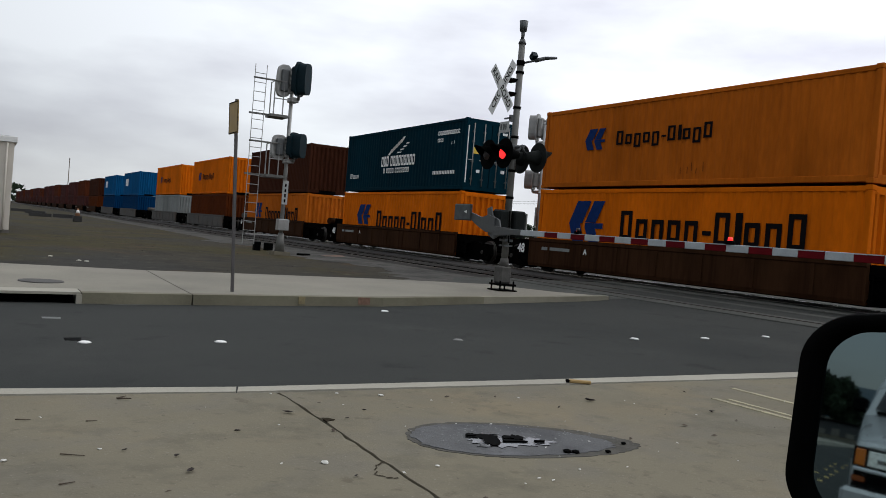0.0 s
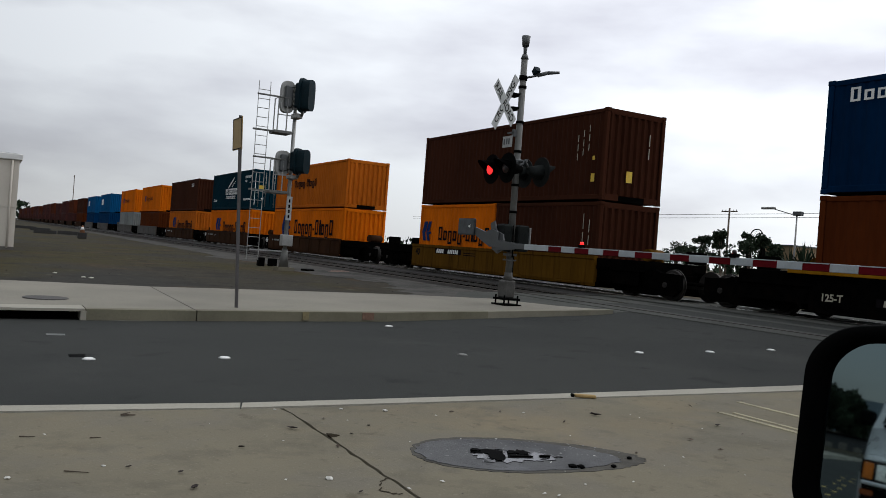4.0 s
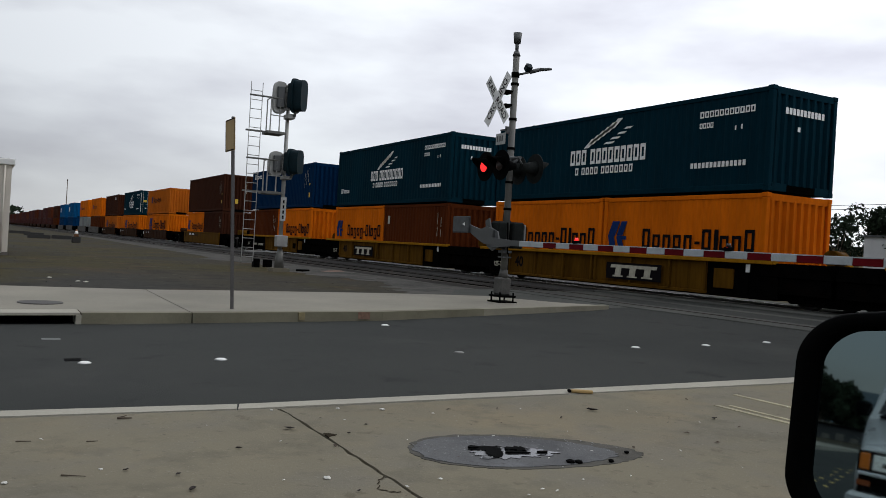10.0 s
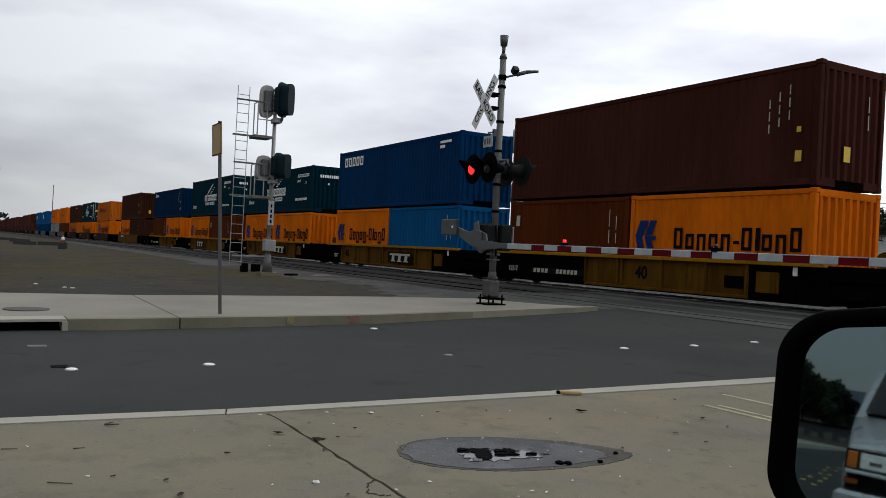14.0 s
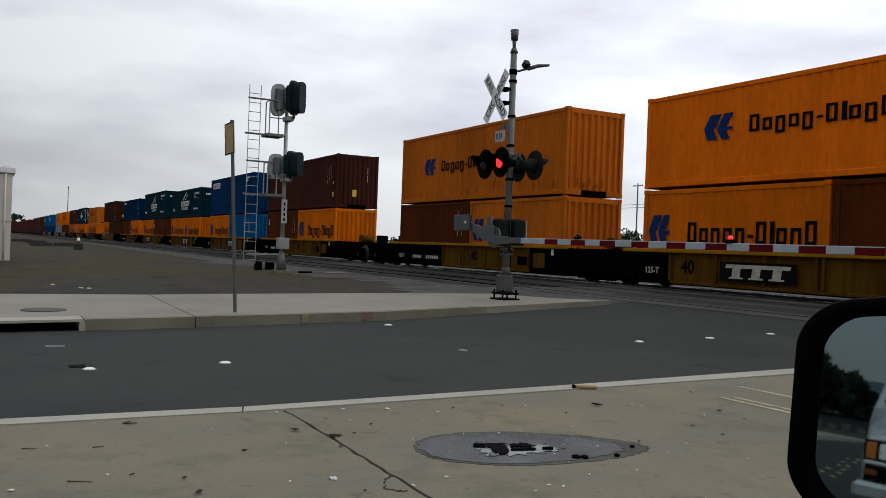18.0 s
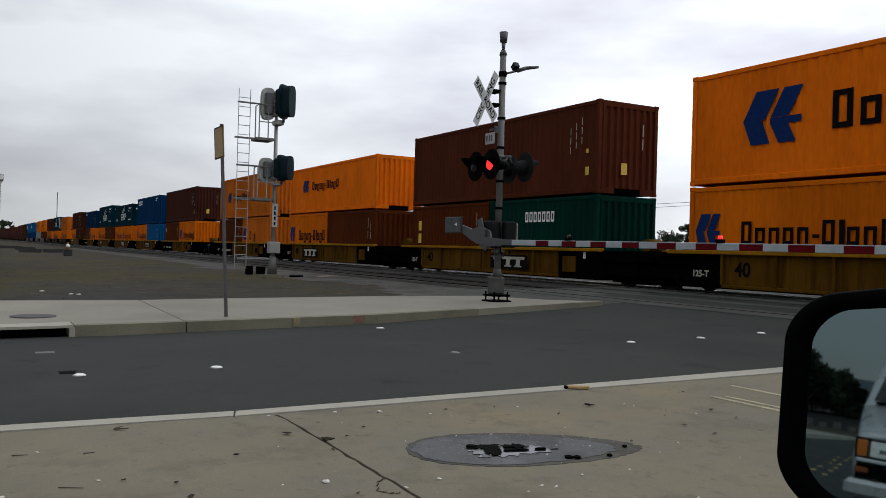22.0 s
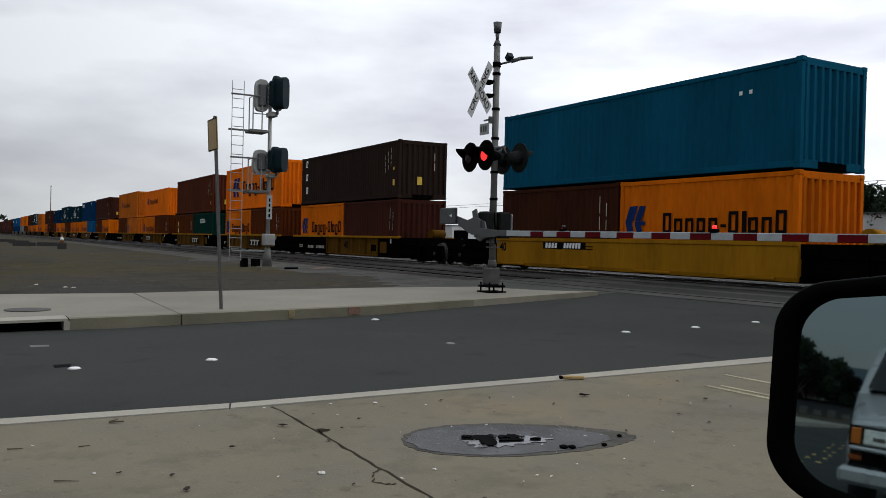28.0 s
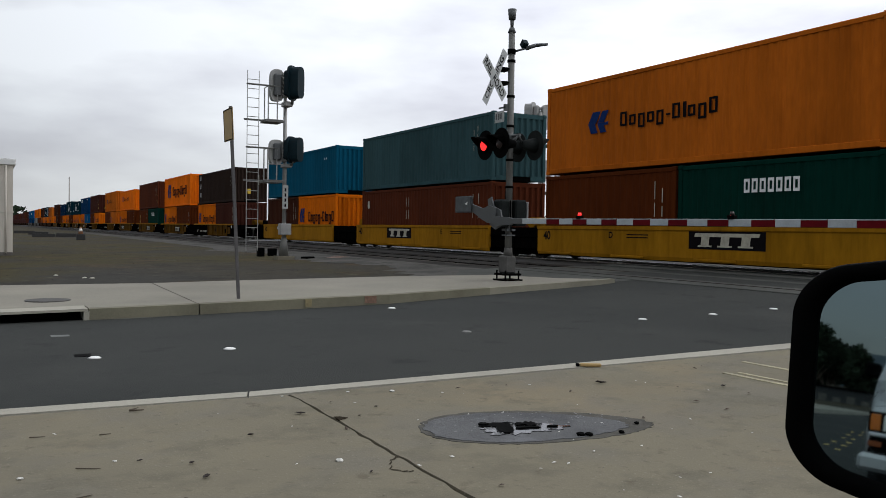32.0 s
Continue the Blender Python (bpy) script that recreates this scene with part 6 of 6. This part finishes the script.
for u, v, s in ((2.964, 3.735, 0.030), (3.005, 3.715, 0.026), (3.20, 3.67, 0.020), (3.42, 3.79, 0.018)):
    bm = bmesh.new()
    bmesh.ops.create_icosphere(bm, subdivisions=1, radius=s)
    for vv in bm.verts:
        vv.co.z *= 0.5
        vv.co *= 1 + 0.25 * noise.noise(vv.co * 40)
    thing("asphalt_lump", bm, MATT_BLACK, pose(u, v, lot_z(u) + 0.012), label="black lump of broken asphalt beside the patch", category="asphalt lump", group="lumps by the patch")
litter("patch_gravel", 190, 17, 0.008, mat("pale_gravel", (0.20, 0.20, 0.195), rough=0.8, var=0.4, scale=30), "small pale stones in the gravelly patch", ((2.2, 3.45), (3.85, 4.42)), lambda u, v: ((u - 2.86) * 0.905 - (v - 4.12) * 0.426) ** 2 / 0.40 + ((u - 2.86) * 0.426 + (v - 4.12) * 0.905) ** 2 / 0.085 < 1)
rnd = random.Random(41)
CRACK = mat("crack_dirt", (0.045, 0.038, 0.028), rough=1.0, spec=0.0, var=0.4, scale=20)
for way in ([(1.89, 3.86), (1.815, 3.82), (1.76, 3.68), (1.80, 3.61), (1.86, 3.595)],):
    pts = []
    for (a, b), (c, d) in zip(way, way[1:]):
        for q in range(5):
            pts.append((a + (c - a) * q / 5 + rnd.uniform(-0.010, 0.010), b + (d - b) * q / 5 + rnd.uniform(-0.010, 0.010)))
    bm = bmesh.new()
    row = [[bm.verts.new((u, v + s * rnd.uniform(0.003, 0.011), lot_z(u) + 0.003)) for u, v in pts] for s in (-1, 1)]
    for q in range(len(pts) - 1):
        bm.faces.new((row[0][q], row[0][q + 1], row[1][q + 1], row[1][q]))
    thing("crack", bm, CRACK, label="thin dirt-filled crack in the concrete forecourt", category="crack", kind="structure")
TWIG = mat("dry_twig", (0.070, 0.052, 0.036), rough=0.9, var=0.4, scale=14)
LEAF = mat("dark_dead_leaf", (0.022, 0.014, 0.010), rough=0.9, var=0.5, scale=14)
for k, (u, v, a) in enumerate(((1.758, 5.021, 0.040), (1.338, 4.647, 0.022), (2.063, 4.787, 0.018), (2.258, 4.968, 0.018), (0.926, 4.248, 0.024), (0.935, 3.977, 0.032), (1.652, 3.677, 0.020), (0.703, 4.416, 0.018), (4.05, 4.88, 0.045), (4.75, 4.35, 0.03), (5.3, 3.9, 0.03))):
    leaf = bmesh.new()
    rl = random.Random(300 + k)
    spine = [leaf.verts.new((a * (q - 2) / 2, 0, 0.004 + 0.10 * a * abs(q - 2))) for q in range(5)]
    for side in (-1, 1):
        rim = [leaf.verts.new((a * (q - 1) / 1.6, side * a * rl.uniform(0.30, 0.50) * (1 - 0.25 * abs(q - 1)), 0.006 + a * rl.uniform(0.10, 0.35))) for q in range(3)]
        for f in ((spine[0], spine[1], rim[0]), (spine[1], spine[2], rim[1], rim[0]), (spine[2], spine[3], rim[2], rim[1]), (spine[3], spine[4], rim[2])):
            leaf.faces.new(f)
    thing("dead_leaf", leaf, LEAF, pose(u, v, lot_z(u) + 0.002, 0, 0, rl.uniform(-50, 50)), label="small dark curled dead leaf on the concrete", category="leaf", group="leaves on the forecourt")
for k, (u, v, a, turn) in enumerate(((0.276, 5.185, 0.040, -20), (0.619, 5.067, 0.030, -10), (0.458, 4.396, 0.060, -32), (0.40, 3.95, 0.035, 10))):
    thing("twig", rod((-a, 0, 0.006), (a, 0.01, 0.006), 0.004, 0.002, 6), TWIG, pose(u, v, lot_z(u), 0, 0, turn), label="thin dry brown twig on the concrete", category="twig", group="twigs on the forecourt")
curl = rod((-0.045, 0, 0.010), (0.045, 0.0, 0.014), 0.007, 0.004, 6)
tube(curl, (-0.045, 0, 0.010), (0.0, 0.04, 0.02), 0.006, 0.003, 6)
thing("bark_strip", curl, TWIG, pose(0.87, 5.60, lot_z(0.87), 0, 0, -24), label="curled strip of dry bark by the kerb", category="bark")
for k, (u, v, a) in enumerate(((2.568, 5.385, 0.022), (1.59, 3.936, 0.022), (0.594, 4.482, 0.012), (0.162, 4.389, 0.018), (2.282, 5.516, 0.015), (1.829, 5.60, 0.012))):
    bit = bmesh.new()
    bmesh.ops.create_icosphere(bit, subdivisions=1, radius=a)
    for vv in bit.verts:
        vv.co *= 1 + 0.35 * noise.noise(vv.co * 60 + Vector((k, 0, 0)))
        vv.co.z *= 0.35
    thing("paper_bit", bit, mat("pale_paper", (0.50, 0.49, 0.45), rough=0.9, var=0.2, scale=20), pose(u, v, lot_z(u) + 0.3 * a, 0, 0, 40 * k), label="small crumpled pale bit of paper on the concrete", category="rubbish", group="paper bits on the forecourt")
thing("spall", slab([(1.918, 4.85), (1.95, 4.84), (1.985, 4.79), (1.955, 4.765), (1.94, 4.77), (1.915, 4.75)], 0.01, LOT + 0.004), SEAM_DIRT_SHADE, label="dirt-filled chip broken from the slab beside the seam", category="crack", kind="structure")
thing("gutter_silt", slab([(1.30, 12.07), (1.62, 12.0), (2.0, 11.98), (2.35, 12.03), (1.9, 12.06)], 0.01, 0.005), mat("pale_silt", (0.085, 0.082, 0.070), rough=0.95, spec=0.05, var=0.5, scale=9, grain=50), label="pale silt and bits in the gutter", category="silt", kind="structure")
stick = empty("wood_offcut", pose(4.42, 5.50, lot_z(4.4) + 0.006, 0, 0, -30), label="short tan wood offcut with a dark end on the kerb", category="wood offcut")
part("wood", boxes((-0.07, 0.11, -0.022, 0.022, 0, 0.026), bevel=0.006), mat("tan_wood", (0.33, 0.22, 0.085), rough=0.8, var=0.25, scale=6), stick)
part("dark_end", boxes((-0.10, -0.07, -0.022, 0.022, 0, 0.025), bevel=0.006), MATT_BLACK, stick, "dark burnt end")
FADED = mat("faded_yellow_line", (0.27, 0.245, 0.155), rough=0.9, var=0.35, scale=8, grain=60, bump=0.1)
for pts in ([(5.17, 4.75), (5.22, 4.75), (5.24, 3.2), (5.19, 3.2)], [(5.28, 4.70), (5.32, 4.70), (5.34, 3.2), (5.30, 3.2)], [(5.72, 5.05), (5.77, 5.05), (5.79, 3.6), (5.74, 3.6)]):
    thing("painted_line", slab(pts, 0.01, LOT + 0.004), FADED, label="faded yellow painted line on the concrete", category="painted line", kind="structure")
thing("manhole_cover", rod((0, 0, -0.02), (0, 0, 0.022), 0.31, n=32), mat("cast_iron", (0.045, 0.042, 0.038), rough=0.8, var=0.3, scale=6, grain=40, bump=0.4), pose(0.86, 13.6, gz(0.86) + 0.15), label="round dark iron manhole cover in the pavement", category="manhole cover", kind="structure")
rnd = random.Random(31)
for k, (u, v) in enumerate(((1.62, 22.9), (2.30, 21.3), (2.14, 21.5))):
    bm = bmesh.new()
    bmesh.ops.create_icosphere(bm, subdivisions=1, radius=0.065)
    for vv in bm.verts:
        vv.co *= 1 + 0.4 * noise.noise(vv.co * 12 + Vector((k, 0, 0)))
        vv.co.z *= 0.35
    thing("paper_scrap", bm, mat("dusty_paper", (0.36, 0.34, 0.29), rough=0.9, var=0.2, scale=8), pose(u, v, gz(u) - 0.005), label="pale scrap of rubbish on the dirt", category="rubbish", group="scraps on the dirt")
scatter = bmesh.new()
for k in range(260):
    u, v = rnd.uniform(-3, 11), rnd.uniform(17.3, 60)
    s = rnd.uniform(0.012, 0.028)
    o = Vector((u, v, gz(u) - 0.012))
    q = [scatter.verts.new(o + Vector((s * math.cos(a + k), s * math.sin(a + k), 0))) for a in (0, 2.1, 4.2)] + [scatter.verts.new(o + Vector((0, 0, s * 0.7)))]
    for a in range(3):
        scatter.faces.new((q[a], q[(a + 1) % 3], q[3]))
thing("gravel_stones", scatter, BALLAST, label="loose grey stones on the dirt", category="gravel", kind="stuff")

# ---- the own car, from whose window the camera looks, with its mirror ----
CAR_PAINT = mat("dark_car_paint", (0.02, 0.022, 0.025), rough=0.25, var=0.1, scale=4, bump=0)
GLASS_DARK = mat("dark_glass", (0.01, 0.012, 0.013), rough=0.08, var=0.1, scale=4, bump=0)
RUBBER = mat("tyre_rubber", (0.015, 0.015, 0.015), rough=0.9, var=0.2, scale=8)
CHROME = mat("chrome", (0.55, 0.55, 0.56), rough=0.15, metal=1.0, var=0.05, scale=8, bump=0)
MIRROR = bpy.data.materials.new("mirror_glass")
MIRROR.use_nodes = True
mb = MIRROR.node_tree.nodes["Principled BSDF"]
mb.inputs["Base Color"].default_value = (0.275, 0.355, 0.372, 1)
mb.inputs["Metallic"].default_value, mb.inputs["Roughness"].default_value = 1.0, 0.02


def wheel(parent, x, y, z, r):
    w = part("wheel", rod((0, -0.11, 0), (0, 0.11, 0), r * 0.62, n=24), GALV, parent, m=pose(x, y, z))
    part("tyre", rod((0, -0.12, 0), (0, 0.12, 0), r, n=28), RUBBER, w)


car = empty("car", pose(0, 0, gz(0) + LOT), label="dark parked car with an open window and door mirror", category="car")
body_line = [(-2.9, 0.35), (2.0, 0.35), (2.15, 0.55), (2.05, 0.82), (1.0, 0.96), (-2.6, 0.98), (-2.95, 0.8)]
part("body_side", prism(body_line, 0.0, 0.05, "y"), CAR_PAINT, car, m=pose(0, 0.32, 0))
part("body_side", prism(body_line, 0.0, 0.05, "y"), CAR_PAINT, car, m=pose(0, -1.45, 0))
part("underbody", boxes((-2.85, 2.0, -1.4, 0.32, 0.3, 0.42)), MATT_BLACK, car)
part("bonnet", prism([(1.0, 0.90), (2.05, 0.78), (2.05, 0.83), (1.0, 0.96)], -1.40, 0.32, "y"), CAR_PAINT, car)
part("roof", boxes((-2.2, 0.35, -1.25, 0.22, 1.62, 1.68), bevel=0.02), CAR_PAINT, car)
for x0, x1 in ((1.15, 0.3), (-0.55, -0.55), (-2.7, -2.1)):
    for y0, y1 in ((0.34, 0.20), (-1.42, -1.24)):
        part("pillar", rod((x0, y0, 0.94), (x1, y1, 1.64), 0.035, n=8), CAR_PAINT, car)
for x in (1.35, -2.0):
    for y in (0.22, -1.32):
        wheel(car, x, y, 0.34, 0.34)
def rounded(y0, y1, z0, z1, r, taper):
    """A rounded oblong, eleven points a corner, that grows lower towards +y."""
    out = []
    for cy, cz, start in ((y1 - r, z1 - r, 0), (y0 + r, z1 - r, 90), (y0 + r, z0 + r, 180), (y1 - r, z0 + r, 270)):
        for k in range(11):
            a = radians(start + 9 * k)
            y, z = cy + r * math.cos(a), cz + r * math.sin(a)
            out.append((y, z * (1 - taper * y)))
    return out


RIM = rounded(-0.14, 0.0875, -0.1195, 0.1125, 0.052, 1.35)
PANE = rounded(-0.118, 0.0605, -0.0975, 0.0930, 0.040, 1.35)
bm = bmesh.new()
rings = []
for x, s in ((0.010, 0.0), (0.002, 0.06), (-0.001, 0.4), (0.0, 0.85), (0.008, 1.0)):
    rings.append([bm.verts.new((x, a + (c - a) * s, b + (d - b) * s)) for (a, b), (c, d) in zip(PANE, RIM)])
for x, s in ((0.03, 0.985), (0.06, 0.88), (0.08, 0.68), (0.088, 0.4)):
    rings.append([bm.verts.new((x, -0.02 + (a + 0.02) * s, -0.005 + (b + 0.005) * s)) for a, b in RIM])
for a, b in zip(rings, rings[1:]):
    for k in range(len(RIM)):
        f = bm.faces.new((a[k], a[(k + 1) % len(RIM)], b[(k + 1) % len(RIM)], b[k]))
        f.smooth = True
bm.faces.new(rings[-1])
mir = part("door_mirror", bm, MATT_BLACK, car, "black plastic mirror housing", m=pose(0.7454, 0.4996, 1.176 - gz(0) - LOT, 0, 5, 11.1))
bm = bmesh.new()
bm.faces.new([bm.verts.new((0.009, a * 1.01, b * 1.01)) for a, b in PANE])
part("mirror_glass", bm, MIRROR, mir, "flat mirror glass")
part("mirror_arm", rod((0.80, 0.42, 1.00), (0.86, 0.34, 0.90), 0.035, 0.045, 10), MATT_BLACK, car)

# ---- silver pickup parked behind, seen in the mirror ----
SILVER = mat("silver_car_paint", (0.42, 0.42, 0.42), rough=0.30, metal=0.4, var=0.06, scale=4, bump=0)
AMBER = mat("amber_lens", (0.48, 0.13, 0.018), rough=0.2, var=0.1, scale=8, bump=0)
LENS = mat("headlamp_lens", (0.72, 0.71, 0.66), rough=0.1, var=0.2, scale=20, bump=0)
pk = empty("pickup_truck", pose(-8.42, 1.39, gz(-8.4) + LOT, 0, 0, -5.8), label="silver pickup truck with amber corner lamps parked behind the car", category="pickup truck")


def loft(rows):
    """A body from front to back: each row x, half width at the foot and at the top, z of the foot and of the top; shoulders are rounded."""
    bm = bmesh.new()
    rings = []
    for x, w0, w1, z0, z1 in rows:
        h = z1 - z0
        right = [(w0, z0), (w0 * 1.01, z0 + 0.45 * h), (w1 + 0.8 * (w0 - w1), z0 + 0.78 * h), (w1, z0 + 0.95 * h), (w1 * 0.8, z1), (0.0, z1 + 0.015)]
        rings.append([bm.verts.new((x, y, z)) for y, z in right] + [bm.verts.new((x, -y, z)) for y, z in right[-2::-1]])
    n = len(rings[0])
    for a, b in zip(rings, rings[1:]):
        for k in range(n):
            f = bm.faces.new((a[k], a[(k + 1) % n], b[(k + 1) % n], b[k]))
            f.smooth = k < n - 1
    bm.faces.new(rings[0]), bm.faces.new(rings[-1][::-1])
    bmesh.ops.recalc_face_normals(bm, faces=bm.faces)
    return bm


W = 0.98
part("bonnet", loft([(0.0, 0.93, 0.90, 0.62, 1.03), (-0.12, 0.96, 0.91, 0.55, 1.08), (-0.5, 0.99, 0.92, 0.42, 1.15), (-1.35, 1.05, 1.02, 0.42, 1.40)]), SILVER, pk)
part("cab", loft([(-1.35, 1.05, 1.02, 0.42, 1.40), (-2.15, 1.03, 0.88, 0.42, 2.06), (-3.5, 1.01, 0.84, 0.42, 2.08), (-3.9, 1.0, 0.9, 0.42, 1.50)]), SILVER, pk)
glass = bmesh.new()
glass.faces.new([glass.verts.new(p) for p in ((-1.31, 0.92, 1.43), (-1.31, -0.92, 1.43), (-2.08, -0.79, 2.03), (-2.08, 0.79, 2.03))])
bmesh.ops.solidify(glass, geom=glass.faces[:], thickness=0.03)
part("windscreen", glass, GLASS_DARK, pk)
part("cowl", boxes((-1.42, -1.28, -0.90, 0.90, 1.39, 1.425), bevel=0.01), MATT_BLACK, pk)
part("load_bed", boxes((-5.6, -3.9, -W, W, 0.45, 1.18), bevel=0.04), SILVER, pk)
part("grille", boxes((0.0, 0.03, -0.52, 0.52, 0.70, 0.96), bevel=0.01), MATT_BLACK, pk)
part("grille_bar", boxes((0.0, 0.05, -0.93, 0.93, 0.755, 0.79), bevel=0.008), mat("bright_trim", (0.62, 0.62, 0.63), rough=0.35, metal=0.4, var=0.05, scale=8, bump=0), pk, "thin chrome strip under the lamps")
part("front_panel", boxes((-0.05, 0.012, -0.93, 0.93, 0.56, 0.765), bevel=0.02), MATT_BLACK, pk)
part("bumper", boxes((-0.14, 0.16, -W - 0.03, W + 0.03, 0.39, 0.57), bevel=0.04), SILVER, pk, "silver front bumper")
for s in (-1, 1):
    part("headlamp", boxes((-0.03, 0.03, min(s * 0.52, s * 0.81), max(s * 0.52, s * 0.81), 0.805, 0.99), bevel=0.02), LENS, pk, "clear headlamp")
    part("lamp_surround", boxes((-0.02, 0.022, min(s * 0.50, s * 0.945), max(s * 0.50, s * 0.945), 0.79, 1.008), bevel=0.01), MATT_BLACK, pk)
    part("lamp_reflector", boxes((0.0, 0.036, min(s * 0.58, s * 0.72), max(s * 0.58, s * 0.72), 0.85, 0.92), bevel=0.015), CHROME, pk, "bright bulb reflector")
    part("corner_lamp", boxes((-0.10, 0.03, min(s * 0.815, s * 0.935), max(s * 0.815, s * 0.935), 0.80, 0.995), bevel=0.02), AMBER, pk, "amber corner lamp")
    part("turn_lamp", boxes((-0.06, 0.02, min(s * 0.80, s * 0.935), max(s * 0.80, s * 0.935), 0.64, 0.70), bevel=0.01), mat("dark_amber_lens", (0.20, 0.045, 0.008), rough=0.3, var=0.1, scale=8, bump=0), pk, "dark amber turn lamp")
    part("door_mirror", boxes((-1.75, -1.62, min(s * 1.02, s * 1.20), max(s * 1.02, s * 1.20), 1.38, 1.56), bevel=0.03), MATT_BLACK, pk)
    for x in (-0.95, -4.6):
        wheel(pk, x, s * 0.84, 0.38, 0.38)

# ---- what stands behind the car ----
for k, (az, d, el, s) in enumerate(((14.9, 92, 3.5, 3.0), (13.9, 96, 2.7, 3.2), (13.1, 100, 2.0, 3.4), (12.4, 104, 1.3, 2.8), (11.7, 112, 0.8, 2.6), (11.0, 118, 0.5, 2.6), (15.9, 96, 3.3, 3.6), (17.2, 100, 3.4, 4.2), (18.8, 104, 3.4, 4.2))):
    a = radians(az)
    x, y = 0.74 - d * math.cos(a), 0.5 + d * math.sin(a)
    tree(x, y, gz(x), 1.7 + d * math.tan(radians(el)), s, 140 + k, "dark leafy tree at the roadside behind the car", n=2600, leaf=0.5, trunk_h=0.15)
dark_hall = empty("roadside_building", pose(-84, 17.2, gz(-84)), label="dark low flat-roofed roadside building with pale doors", category="building")
part("wall", boxes((-8, 0, 0, 5.2, 0, 1.25)), mat("dark_wall", (0.018, 0.019, 0.02), rough=0.9, var=0.2, scale=1), dark_hall)
part("roof", boxes((-8.2, 0.2, -0.2, 5.4, 1.25, 1.40)), MATT_BLACK, dark_hall)
for k in range(4):
    part("door", boxes((0, 0.03, 0.4 + 1.25 * k, 1.1 + 1.25 * k, 0, 0.45 + 0.2 * (k % 2))), mat("dusty_door", (0.07, 0.065, 0.055), rough=0.9, var=0.4, scale=2), dark_hall)
hill = bmesh.new()
n = 60
lo = [hill.verts.new((-1300, -700 + 60 * k, -5)) for k in range(n)]
hi = [hill.verts.new((-1450, -700 + 60 * k, 54 + 24 * noise.noise((k * 0.13, 3.1, 0)) + 10 * noise.noise((k * 0.5, 1.1, 0)))) for k in range(n)]
bk = [hill.verts.new((-1700, -700 + 60 * k, -5)) for k in range(n)]
for k in range(n - 1):
    hill.faces.new((lo[k], lo[k + 1], hi[k + 1], hi[k]))
    hill.faces.new((hi[k], hi[k + 1], bk[k + 1], bk[k]))
thing("hills", hill, HILL, label="hazy blue hills far behind", category="hills", kind="structure")


# ---- moving ----
def motions():
    for ob, x, y, z in MOVING:
        walk(ob, [(t, pose(x, y + run(t), z)) for t in TIMES])
    # the lit lens of each pair changes every 0.61 s
    first, half = 0.23, 0.609
    step = 1 / FPS
    for ob, sx, sy in LENSES:
        x = sx * 0.238
        lit_first = (sy < 0) == (sx < 0)
        turn = 0 if lit_first else 180
        rows = [(0, pose(x, 0, 0, 0, 0, turn))]
        t = first
        while t < 31.9:
            f0 = round(t * FPS) * step
            for k in range(4):
                rows.append((f0 + (k - 2) * step, pose(x, 0, 0, 0, 0, turn + 60 * k)))
            turn += 180
            t += half
        rows.append((32, pose(x, 0, 0, 0, 0, turn)))
        walk(ob, rows)
    # the two lamps on the gate arm take turns in the same beat
    for ob, (x, y, z), late in GATE_LAMPS:
        turn, t = 180 * late, first
        rows = [(0, pose(x, y, z, turn + 180, 0, 0))]
        while t < 31.9:
            f0 = round(t * FPS) * step
            for k in range(4):
                rows.append((f0 + (k - 2) * step, pose(x, y, z, turn + 180 + 60 * k, 0, 0)))
            turn += 180
            t += half
        rows.append((32, pose(x, y, z, turn + 180, 0, 0)))
        walk(ob, rows)
    # wheels roll: all front and all rear axles of the bogies turn alike
    source = {}
    for ob, sy in WHEELSETS:
        if sy not in source:
            ts = [k / 15 for k in range(481)]
            walk(ob, [(t, pose(0, sy * 0.89, 0.43, -math.degrees(run(t) / 0.43), 0, 0)) for t in ts])
            source[sy] = ob.animation_data
        else:
            ob.rotation_mode = "QUATERNION"
            ob.animation_data_create()
            ob.animation_data.action = source[sy].action
            ob.animation_data.action_slot = source[sy].action_slot


motions()
